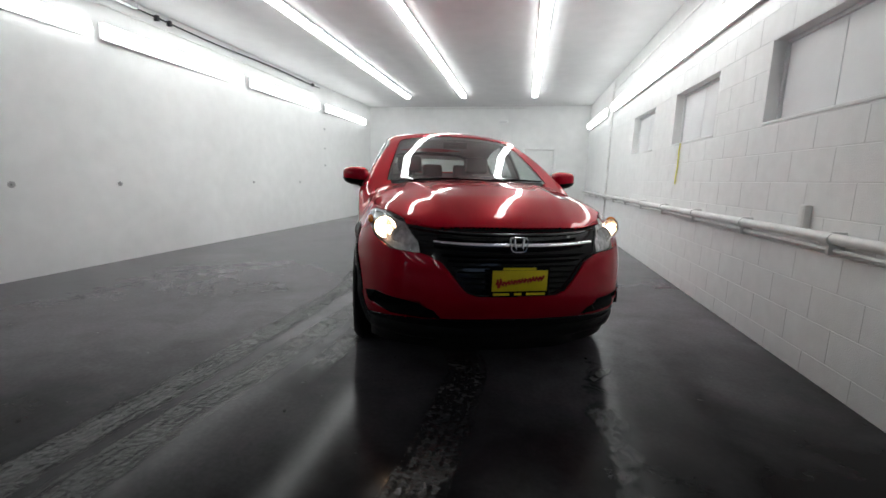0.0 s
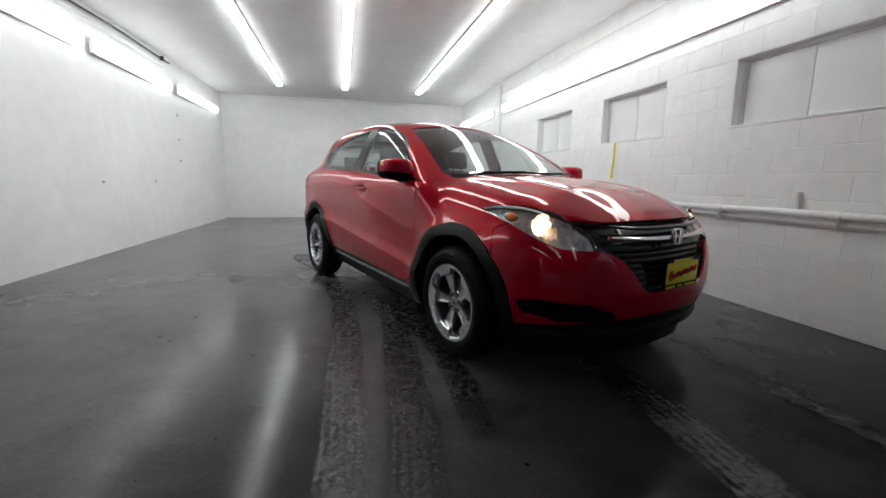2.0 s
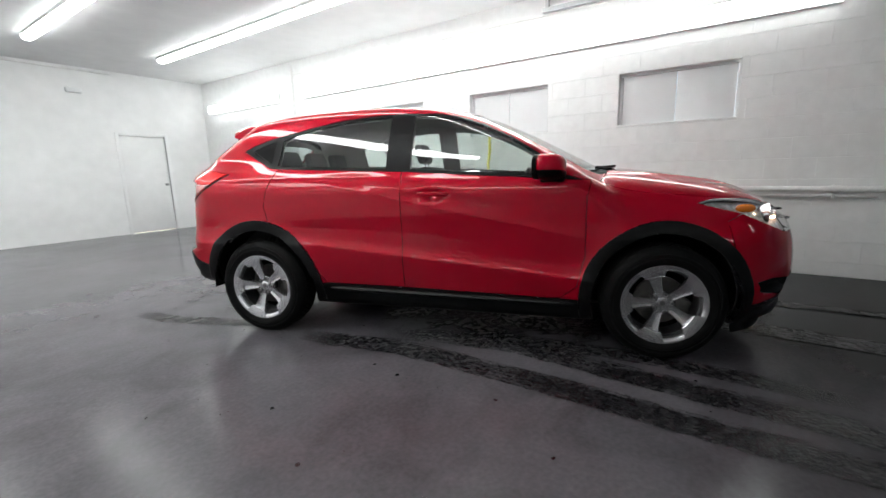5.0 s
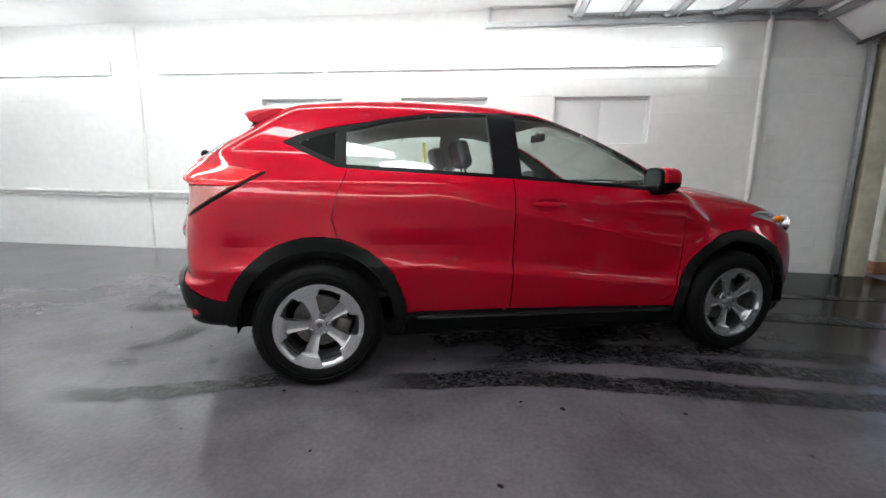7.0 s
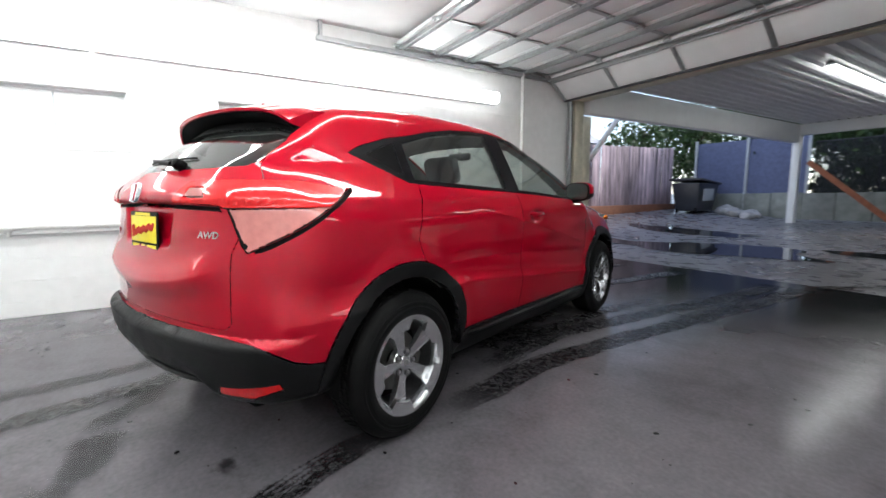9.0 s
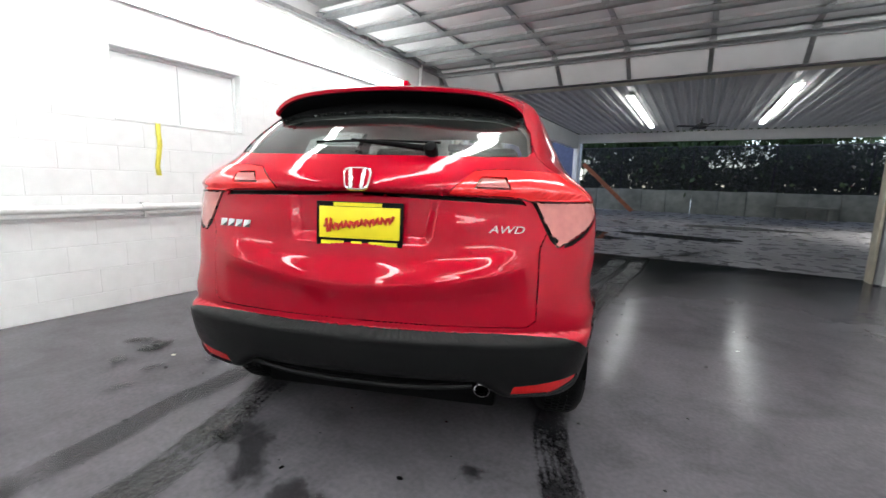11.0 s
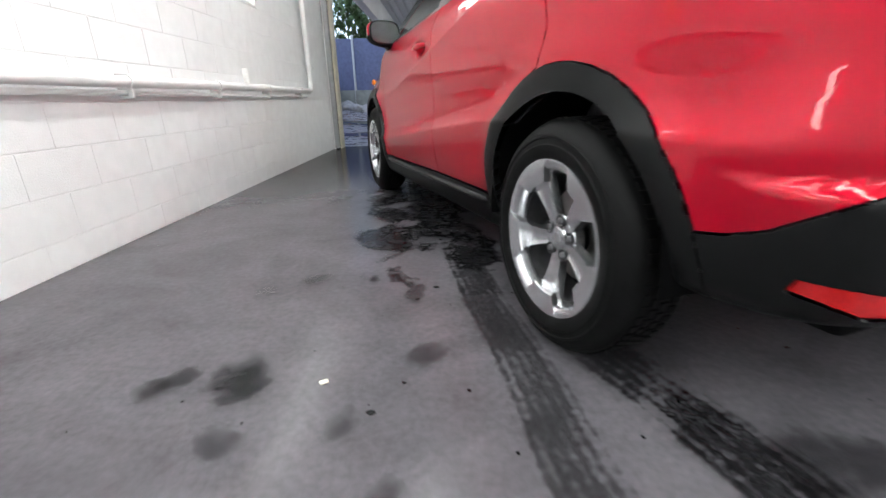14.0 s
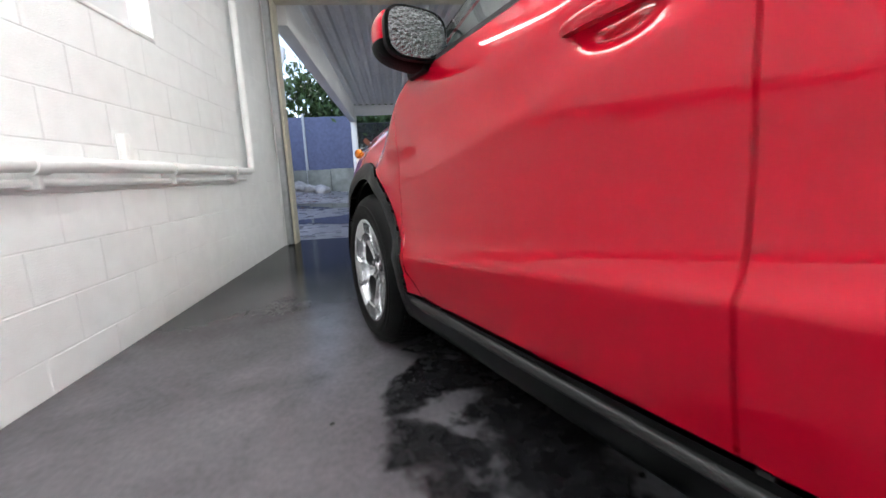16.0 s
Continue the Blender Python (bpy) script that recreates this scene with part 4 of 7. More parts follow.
def spl(x, pts):
    """A smooth curve through (x, y) pairs."""
    px, py = np.array(pts, float).T
    if px[0] > px[-1]:
        px, py = px[::-1], py[::-1]
    h = np.diff(px)
    s = np.diff(py) / h
    d = np.r_[s[0], (s[:-1] * h[1:] + s[1:] * h[:-1]) / (h[1:] + h[:-1]), s[-1]]
    flat = np.r_[False, s[:-1] * s[1:] <= 0, False]
    d = np.where(flat, 0.0, d)
    x = np.asarray(x, float)
    xc = np.clip(x, px[0], px[-1])
    i = np.clip(np.searchsorted(px, xc) - 1, 0, len(h) - 1)
    t = (xc - px[i]) / h[i]
    y = (py[i] * (2 * t**3 - 3 * t**2 + 1) + h[i] * d[i] * (t**3 - 2 * t**2 + t) + py[i + 1] * (3 * t**2 - 2 * t**3) + h[i] * d[i + 1] * (t**3 - t**2))
    return y + np.where(x < px[0], (x - px[0]) * d[0], 0) + np.where(x > px[-1], (x - px[-1]) * d[-1], 0)

def sstep(x, a, c):
    t = np.clip((x - a) / (c - a), 0, 1)
    return t * t * (3 - 2 * t)

def smax(a, c, k):
    h = np.maximum(k - np.abs(a - c), 0) / k
    return np.maximum(a, c) + h * h * k * 0.25

SIDE = [(0.18, 0.780), (0.26, 0.815), (0.34, 0.840), (0.42, 0.858), (0.50, 0.8695), (0.553, 0.8755), (0.575, 0.8685), (0.60, 0.8615), (0.64, 0.8575), (0.70, 0.8575), (0.76, 0.861), (0.86, 0.868), (0.94, 0.868),
        (1.00, 0.864), (1.05, 0.847), (1.10, 0.821), (1.20, 0.775), (1.35, 0.700), (1.50, 0.618), (1.60, 0.560)]
TAPER = [(-2.20, 0.905), (-2.00, 0.947), (-1.80, 0.974), (-1.60, 0.988), (-1.30, 0.997), (-0.90, 1.0), (0.0, 1.0), (0.90, 1.0), (1.30, 0.999), (1.60, 0.985), (1.80, 0.962), (2.00, 0.925), (2.25, 0.86)]
NARROW = [(-2.1, 0.215), (-1.95, 0.165), (-1.75, 0.105), (-1.45, 0.046), (-1.1, 0.016), (-0.7, 0.0), (0.0, 0.0), (0.4, 0.0), (1.2, 0.02)]
HOOD = [(0.6, 1.13), (0.9, 1.115), (1.05, 1.104), (1.2, 1.090), (1.4, 1.066), (1.6, 1.033), (1.76, 0.998), (1.90, 0.953), (2.0, 0.905), (2.08, 0.845), (2.14, 0.76), (2.2, 0.62)]
ROOF = [(1.6, 0.76), (1.02, 1.10), (0.72, 1.262), (0.46, 1.393), (0.22, 1.490), (0.03, 1.543), (-0.2, 1.575), (-0.5, 1.590), (-0.8, 1.588), (-1.2, 1.566), (-1.55, 1.520), (-1.75, 1.485), (-2.0, 1.42)]
NOSE = [(0.18, 1.99), (0.26, 2.06), (0.33, 2.11), (0.40, 2.145), (0.50, 2.165), (0.60, 2.160), (0.70, 2.145), (0.78, 2.125), (0.83, 2.095), (0.88, 2.055), (0.95, 1.95)]
TAIL = [(0.20, -1.90), (0.30, -2.00), (0.36, -2.06), (0.42, -2.082), (0.50, -2.103), (0.545, -2.108), (0.582, -2.100), (0.600, -2.066), (0.69, -2.074), (0.735, -2.088), (0.752, -2.090), (0.775, -2.083), (0.83, -2.058), (0.88, -2.046), (0.95, -2.040),
        (1.05, -2.030), (1.075, -2.032), (1.088, -2.052), (1.13, -2.042), (1.17, -2.012), (1.21, -1.975), (1.30, -1.868), (1.40, -1.738), (1.50, -1.62), (1.60, -1.52)]

PLAIN = [p for p in TAIL if p[0] <= 0.60] + [(0.63, -2.068), (0.75, -2.064), (0.88, -2.052)] + [p for p in TAIL if p[0] >= 0.95]      # the rear corners, without the crease

def ridge(d, w):
    return np.exp(-np.sqrt(d * d + 0.00016) / w)

def car_f(X, Y, Z):
    """Below zero inside the body, above outside."""
    zs = Z + 0.105 * np.clip(X, -0.85, 1.2)          # the lower door crease falls towards the front
    low = 1 - sstep(Z, 0.70, 0.82)
    W = spl(np.where(Z < 0.82, Z * (1 - low) + zs * low, Z), SIDE) * spl(X, TAPER) - spl(X, NARROW) * sstep(Z, 1.06, 1.24)
    zc, zu = 0.885 - 0.208 * X, 0.985 - 0.105 * X      # two creases that part behind the rear door's middle
    W = W + 0.0065 * (ridge(Z - zc, 0.050) - 0.35) * sstep(X, -0.95, -0.55) * (1 - sstep(X, 0.45, 0.95))
    d = np.clip((Z - zc) / np.maximum(zu - zc, 0.02), 0, 1)
    W = W - 0.0035 * (4 * d * (1 - d)) ** 1.3 * sstep(X, -0.75, 0.0) * (1 - sstep(X, 0.85, 1.1))
    W = W + 0.013 * ridge(Z - 1.085, 0.03) * (1 - sstep(X, -0.6, -0.2)) * sstep(X, -1.9, -1.6)
    W = W - 0.027 * np.exp(-((X + 0.03) / 0.075) ** 2 - ((Z - 0.965) / 0.030) ** 2)
    tailw = 1 - sstep(X, -1.98, -1.55)       # the rear corners flare out above the bumper and draw in below the lamps
    W = W + tailw * (0.007 * np.exp(-((Z - 0.665) / 0.13) ** 2))
    for c in (AX, -AX):
        r = np.hypot(X - c, Z - 0.345)
        W = W + 0.016 * np.exp(-((r - 0.43) / 0.07) ** 2) * sstep(Z, 0.22, 0.36)
    hood = spl(X, HOOD) - 0.062 * (Y / 0.7) ** 2 - 0.05 * (Y / 0.75) ** 8 + 0.010 * np.exp(-((Y - (0.34 + 0.14 * (2.0 - X))) / 0.05) ** 2)
    roof = spl(X + 0.24 * Y * Y * sstep(X, -0.3, 0.5), ROOF) - 0.048 * (Y / 0.55) ** 2 * (1 - 0.6 * sstep(X, 0.1, 0.6))
    slope = 1 / np.sqrt(1 + (0.56 * sstep(X, 0.0, 0.35)) ** 2)
    top = (Z - smax(hood, roof, 0.03)) * slope
    side = (Y - W) * 0.96
    f = smax(side, top, 0.06 + 0.12 * sstep(X, 0.8, 1.15) + 0.03 * (1 - sstep(X, -1.9, -1.5)))
    front = X - (spl(Z, NOSE) - 0.22 * Y**2 - 0.46 * Y**4)
    # sunken lower corners round the fog lamp pockets, and a deep grille
    front = front + 0.045 * sstep(0.75 - np.abs(Z - 0.420) / 0.06 - np.maximum(np.abs(Y - 0.63) - 0.12, 0) / 0.05, 0, 0.6)
    f = smax(f, front, 0.17)
    inset = sstep(0.282 + 0.15 * (Z - 1.0) - Y, 0.0, 0.045) * sstep(Z, 0.890, 0.930) * (1 - sstep(Z, 1.062, 1.078))
    zr = Z - 0.24 * Y**2 * sstep(Z, 0.63, 0.72) * (1 - sstep(Z, 0.92, 1.03))      # the crease across the tailgate bends up at its ends
    flat = sstep(Y, 0.46, 0.66)
    rear = (spl(zr, TAIL) * (1 - flat) + spl(Z, PLAIN) * flat + (0.185 + 0.33 * sstep(Z, 1.08, 1.50)) * Y**2 + 0.19 * Y**6 + 0.026 * inset) - X
    f = smax(f, rear, 0.09 + 0.05 * sstep(Z, 0.65, 0.8) - 0.06 * sstep(Z, 1.15, 1.3))
    return smax(f, 0.205 + (0.135 + 0.075 * (1 - sstep(Y, 0.42, 0.56))) * sstep(-X, 1.48, 1.70) - Z, 0.05)

NP = 186
th1 = np.linspace(0.02, math.pi / 2, 84)
xs = np.linspace(1.40, -1.45, 150)[1:-1]
th2 = np.linspace(math.pi / 2, 0.02, 84)
ph = np.linspace(-1, 1, NP)
ph = math.pi / 2 * (0.7 * ph + 0.3 * ph**3)      # closer along the flanks
ox = np.r_[np.full(84, 1.40), xs, np.full(84, -1.45)]
fx = np.r_[np.cos(th1), np.zeros(len(xs)), -np.cos(th2)]
fr = np.r_[np.sin(th1), np.ones(len(xs)), np.sin(th2)]
oz = 0.66 + 0.14 * (1.40 - ox) / 2.85
OX, PH = np.meshgrid(ox, ph, indexing="ij")
DX = np.repeat(fx[:, None], NP, 1)
DY = fr[:, None] * np.cos(PH)
DZR = fr[:, None] * np.sin(PH)
OZ = np.repeat(oz[:, None], NP, 1)
lo, hi = np.zeros_like(OX), np.full_like(OX, 0.1)
found = np.zeros(OX.shape, bool)
for step in np.linspace(0.1, 1.6, 76):
    v = car_f(OX + DX * step, np.maximum(DY * step, 0), OZ + DZR * step) > 0
    hi = np.where(v & ~found, step, hi)
    lo = np.where(v & ~found, step - 0.021, lo)
    found |= v
for _ in range(24):
    mid = (lo + hi) / 2
    v = car_f(OX + DX * mid, np.maximum(DY * mid, 0), OZ + DZR * mid) > 0
    lo, hi = np.where(v, lo, mid), np.where(v, mid, hi)
t = (lo + hi) / 2
PX, PY, PZ = OX + DX * t, np.where(np.abs(DY) < 1e-9, 0, DY * t), OZ + DZR * t

hb = bmesh.new()
region = hb.faces.layers.int.new("region")
gv = [[hb.verts.new((PX[i, j], PY[i, j], PZ[i, j])) for j in range(NP)] for i in range(len(ox))]
for i in range(len(ox) - 1):
    for j in range(NP - 1):
        hb.faces.new((gv[i][j], gv[i + 1][j], gv[i + 1][j + 1], gv[i][j + 1]))

hb.faces.new(gv[0])
hb.faces.new(gv[-1])

def inside(p, poly):
    x, y = p
    ok = False
    for (x0, y0), (x1, y1) in zip(poly, poly[1:] + poly[:1]):
        if (y0 > y) != (y1 > y) and x < (x1 - x0) * (y - y0) / (y1 - y0) + x0:
            ok = not ok
    return ok

def carve(tag, polys, cond, over=(0,)):
    """Cut the shell along polygons seen along an axis, and give the faces inside all of them to a region."""
    cands = {f for f in hb.faces if f[region] in over and cond(f.calc_center_median())}
    keep = set()
    los = [[min(p[k] for p in poly) - 0.03 for k in (0, 1)] for _, poly in polys]
    his = [[max(p[k] for p in poly) + 0.03 for k in (0, 1)] for _, poly in polys]
    for f in cands:
        c = f.calc_center_median()
        if all(l[0] < c[ax[0]] < h[0] and l[1] < c[ax[1]] < h[1] for (ax, _), l, h in zip(polys, los, his)):
            keep.add(f)
    cands = keep
    for ax, poly in polys:
        a, c = ax
        for p, q in zip(poly, poly[1:] + poly[:1]):
            d = (q[0] - p[0], q[1] - p[1])
            n, co = Vector((0, 0, 0)), Vector((0, 0, 0))
            n[a], n[c] = -d[1], d[0]
            co[a], co[c] = p
            x0, x1, y0, y1 = min(p[0], q[0]), max(p[0], q[0]), min(p[1], q[1]), max(p[1], q[1])
            cut = []
            for f in cands:
                us = [v.co[a] for v in f.verts]
                ws = [v.co[c] for v in f.verts]
                if max(us) > x0 - 1e-5 and min(us) < x1 + 1e-5 and max(ws) > y0 - 1e-5 and min(ws) < y1 + 1e-5:
                    cut.append(f)
            if cut:
                geom = cut + list({e for f in cut for e in f.edges}) + list({v for f in cut for v in f.verts})
                r = bmesh.ops.bisect_plane(hb, geom=geom, dist=1e-5, plane_co=co, plane_no=n)
                cands |= {g for g in r["geom"] if isinstance(g, bmesh.types.BMFace)}
                cands = {f for f in cands if f.is_valid}
    for f in cands:
        c = f.calc_center_median()
        if f[region] in over and cond(c) and all(inside((c[ax[0]], c[ax[1]]), poly) for ax, poly in polys):
            f[region] = tag

SX, FY, TX = (0, 2), (1, 2), (0, 1)   # seen from the side, from the end, from above
def disc(cx, cz, r, n=44):
    return [(cx + r * math.cos(2 * math.pi * k / n), cz + r * math.sin(2 * math.pi * k / n)) for k in range(n)]
(BODY, ARCH, CLADR, SILL, WINF, WINR, QUART, BPIL, DOORF, DOORR, HOODP, WSCR, RGLASS, GATE, TAILU, TAILL, BUMPR, GRILLE, HEADL, FOG, LIPF, BUMPF, RREFL, GATEBAR, COWL, PILTRIM, SEAMT, REVL, BAND) = range(29)
outer = lambda c: c.y > 0.45
for cx in (AX, -AX):
    carve(ARCH, [(SX, disc(cx, 0.345, 0.392))], outer)
    carve(CLADR, [(SX, disc(cx, 0.345, 0.462))], lambda c: c.y > 0.6)
carve(RREFL, [(FY, [(0.555, 0.372), (0.57, 0.408), (0.65, 0.416), (0.79, 0.438), (0.79, 0.412), (0.70, 0.374)])], lambda c: c.x < -1.7)
carve(BUMPR, [(SX, [(-2.3, 0.600), (-2.02, 0.598), (-1.965, 0.584), (-1.92, 0.552), (-1.86, 0.512), (-1.80, 0.490), (-1.70, 0.474), (-1.55, 0.46), (-1.55, 0.1), (-2.3, 0.1)])], lambda c: c.x < -1.4)
carve(SILL, [(SX, [(-1.2, 0.376), (-0.3, 0.368), (0.3, 0.353), (0.9, 0.336), (1.2, 0.331), (1.2, 0.1), (-1.2, 0.1)])], lambda c: abs(c.x) < 1.25)
carve(LIPF, [(SX, [(1.4, 0.315), (1.75, 0.325), (2.0, 0.355), (2.3, 0.385), (2.3, 0.1), (1.4, 0.1)])], lambda c: c.x > 1.35)
carve(WINF, [(SX, [(-0.185, 1.128), (0.57, 1.078), (0.74, 1.065), (0.60, 1.192), (0.44, 1.298), (0.26, 1.388), (0.10, 1.443), (-0.05, 1.465), (-0.185, 1.472)])], outer)
carve(WINR, [(SX, [(-0.350, 1.136), (-1.150, 1.174), (-1.142, 1.350), (-0.90, 1.414), (-0.70, 1.446), (-0.50, 1.464), (-0.350, 1.472)])], outer)
carve(QUART, [(SX, [(-1.205, 1.195), (-1.232, 1.200), (-1.385, 1.280), (-1.34, 1.300), (-1.26, 1.328), (-1.200, 1.345)])], outer)
carve(PILTRIM, [(SX, [(0.86, 1.040), (0.57, 1.060), (-0.25, 1.114), (-1.10, 1.150), (-1.20, 1.158), (-1.47, 1.283), (-1.40, 1.318), (-1.25, 1.362), (-1.07, 1.396), (-0.90, 1.432), (-0.70, 1.464), (-0.50, 1.482), (-0.25, 1.488), (-0.05, 1.478), (0.105, 1.454), (0.268, 1.396), (0.448, 1.305), (0.61, 1.198), (0.752, 1.076)])], outer)
lampcut = [(FY, [(0.315, 1.079), (0.345, 1.11), (0.40, 1.158), (0.47, 1.166), (0.95, 1.150), (0.95, 0.85), (0.70, 0.893), (0.665, 0.93), (0.600, 1.055), (0.545, 1.070)]),
           (SX, [(-1.560, 1.128), (-1.70, 1.152), (-1.85, 1.168), (-2.3, 1.175), (-2.3, 0.90), (-1.935, 0.903), (-1.90, 0.93)])]
carve(TAILU, lampcut, lambda c: c.x < -1.4)
carve(TAILL, [(SX, [(-2.3, 1.058), (-1.5, 1.058), (-1.5, 0.8), (-2.3, 0.8)])], lambda c: c.x < -1.4, (TAILU,))
carve(SEAMT, [(FY, [(0.588, 1.058), (0.604, 1.058), (0.668, 0.942), (0.690, 0.926), (0.683, 0.912), (0.65, 0.935)])], lambda c: c.x < -1.4, (TAILL,))
carve(REVL, [(FY, [(0.405, 1.102), (0.425, 1.136), (0.505, 1.134), (0.52, 1.100)])], lambda c: c.x < -1.4, (TAILU,))
carve(SEAMT, [(SX, [(-1.543, 1.134), (-1.90, 0.927), (-1.925, 0.914), (-1.925, 0.901), (-1.90, 0.912), (-1.543, 1.121)])], lambda c: c.x < -1.4 and c.y > 0.55)
carve(RGLASS, [(FY, [(0, 1.208), (0.45, 1.210), (0.57, 1.216), (0.590, 1.235), (0.578, 1.32), (0.545, 1.365), (0.45, 1.388), (0, 1.398), (-0.05, 1.3)])], lambda c: c.x < -1.5)
carve(BAND, [(FY, [(-0.05, 1.38), (0.45, 1.37), (0.56, 1.345), (0.545, 1.40), (0.50, 1.44), (0.42, 1.462), (-0.05, 1.475)])], lambda c: c.x < -1.5)
carve(GATEBAR, [(FY, [(-0.05, 1.079), (0.56, 1.063), (0.575, 1.045), (0.56, 1.050), (-0.05, 1.068)])], lambda c: c.x < -1.6)
carve(GATE, [(FY, [(-0.05, 0.622), (0.60, 0.620), (0.632, 0.645), (0.632, 0.90), (0.66, 0.97), (0.67, 1.16), (0.605, 1.215), (0.53, 1.42), (0.46, 1.452), (-0.05, 1.465)])], lambda c: c.x < -1.45)
carve(HEADL, [(SX, [(1.46, 0.898), (1.56, 0.922), (1.72, 0.918), (1.86, 0.888), (1.97, 0.846), (2.06, 0.812), (2.10, 0.76), (2.03, 0.722), (1.94, 0.730), (1.84, 0.772), (1.68, 0.842)]), (FY, [(0.51, 0.6), (0.525, 0.79), (0.575, 0.858), (0.625, 1.0), (0.95, 1.0), (0.95, 0.6)])], lambda c: c.x > 1.4)
carve(GRILLE, [(FY, [(-0.05, 0.852), (0.30, 0.853), (0.42, 0.848), (0.585, 0.868), (0.56, 0.730), (0.47, 0.712), (0.40, 0.675), (0.325, 0.585), (0.275, 0.525), (0.22, 0.505), (-0.05, 0.503)])], lambda c: c.x > 1.8)
carve(FOG, [(FY, [(0.40, 0.368), (0.44, 0.415), (0.58, 0.458), (0.745, 0.478), (0.80, 0.462), (0.785, 0.405), (0.66, 0.368)])], lambda c: c.x > 1.7)
carve(WSCR, [(FY, [(-0.05, 1.108), (0.30, 1.104), (0.60, 1.090), (0.645, 1.090), (0.622, 1.18), (0.575, 1.30), (0.54, 1.39), (0.505, 1.452), (0.45, 1.471), (0.336, 1.486), (0.17, 1.500), (-0.05, 1.504)])], lambda c: c.x > 0.0)
carve(COWL, [(TX, [(1.09, -0.05), (1.08, 0.30), (1.00, 0.56), (0.955, 0.615), (0.86, 0.625), (0.80, 0.60), (0.80, -0.05)])], lambda c: c.z > 1.0 and c.x > 0.6)
carve(HOODP, [(TX, [(1.075, -0.05), (1.07, 0.30), (0.99, 0.62), (0.955, 0.735), (1.20, 0.752), (1.50, 0.738), (1.66, 0.700), (1.86, 0.585), (1.99, 0.440), (2.06, 0.25), (2.10, -0.05)])], lambda c: c.z > 0.80 and c.x > 0.85)
carve(DOORF, [(SX, [(-0.240, 0.34), (0.74, 0.345), (0.83, 0.42), (0.875, 0.60), (0.875, 0.95), (0.90, 1.036), (0.60, 1.10), (-0.24, 1.12), (-0.240, 0.9)])], outer)
carve(DOORR, [(SX, [(-0.240, 0.34), (-0.240, 0.9), (-0.24, 1.135), (-1.09, 1.17), (-1.14, 1.155), (-1.20, 1.02), (-1.23, 0.90), (-1.20, 0.80), (-1.05, 0.735), (-0.92, 0.62), (-0.85, 0.45), (-0.80, 0.355)])], outer)
carve(BUMPF, [(SX, [(1.70, 0.2), (1.70, 0.53), (1.64, 0.66), (1.61, 0.80), (1.70, 0.845), (1.80, 0.86), (2.4, 0.95), (2.4, 0.2)])], lambda c: c.x > 1.4)
bmesh.ops.remove_doubles(hb, verts=hb.verts, dist=2e-5)
hb.verts.index_update()
vc = np.array([v.co[:] for v in hb.verts])
def grad(P):
    e = 0.0012
    g = np.stack([car_f(*(P + d).T * np.array([[1], [1], [1]])) - car_f(*(P - d).T) for d in np.eye(3) * e], 1)
    g[:, 1] = np.where(P[:, 1] < 1e-5, 0, g[:, 1])
    return g / np.linalg.norm(g, axis=1)[:, None]
vn = grad(np.maximum(vc, [-9, 0.0, -9]))
byreg = {}
for f in hb.faces:
    byreg.setdefault(f[region], []).append([v.index for v in f.verts])

def shell(name, faces, material, parent, sides=(1, -1), gap=0.002, depth=0.014, push=0.0, label="", flip=False):
    """A panel of the shell, with its own normals, its edge drawn back by a gap and turned inwards."""
    ids, P, N, F = {}, [], [], []
    def vid(k, s):
        key = (k, s if vc[k, 1] > 1e-5 else 0)
        if key not in ids:
            ids[key] = len(P)
            m = np.array([1, s, 1])
            P.append(vc[k] * m + vn[k] * m * push)
            N.append(vn[k] * m)
        return ids[key]
    for s in sides:
        for f in faces:
            idx = [vid(k, s) for k in f]
            idx = [a for n, a in enumerate(idx) if a != idx[n - 1]]
            if len(idx) > 2:
                F.append(idx)
    P, N = np.array(P), np.array(N)
    use = {}
    for f in F:
        cen = P[f].mean(0)
        for a, c in zip(f, f[1:] + f[:1]):
            use.setdefault((min(a, c), max(a, c)), []).append(cen)
    rim = {e: c[0] for e, c in use.items() if len(c) == 1}
    inw = np.zeros_like(P)
    for (a, c), cen in rim.items():
        d = np.cross(N[a] + N[c], P[c] - P[a])
        d /= np.linalg.norm(d) + 1e-12
        if d @ (cen - P[a]) < 0:
            d = -d
        inw[a] += d
        inw[c] += d
    ln = np.linalg.norm(inw, axis=1)
    edge = np.where(ln > 0.2)[0]
    unit = inw / np.maximum(ln, 0.2)[:, None]
    P[edge] += unit[edge] * gap
    # face winding by the outward normal
    out = []
    for f in F:
        q = P[f] - P[f].mean(0)
        nn = np.cross(q, np.roll(q, -1, 0)).sum(0)
        out.append(f[::-1] if (nn @ N[f].mean(0) < 0) != flip else f)
    F = out
    if depth:
        n0 = len(P)
        used = sorted({k for e in rim for k in e})
        top = {k: n0 + i for i, k in enumerate(used)}
        low = {k: n0 + len(used) + i for i, k in enumerate(used)}
        P = np.vstack([P, P[used], P[used] - N[used] * depth])
        N = np.vstack([N, -unit[used] + N[used] * 0.4, -unit[used]])
        for a, c in rim:
            F.append([top[a], top[c], low[c], low[a]])
    me = bpy.data.meshes.new(name)
    me.from_pydata(P.tolist(), [], F)
    me.validate()
    me.materials.append(material)
    me.shade_smooth()
    if len(me.vertices) == len(N):
        nn = N / np.maximum(np.linalg.norm(N, axis=1), 1e-9)[:, None]
        me.normals_split_custom_set_from_vertices((nn * (-1 if flip else 1)).tolist())
    ob = new(name, me)
    ob.parent = parent
    if label:
        ob["label"] = label
    return ob

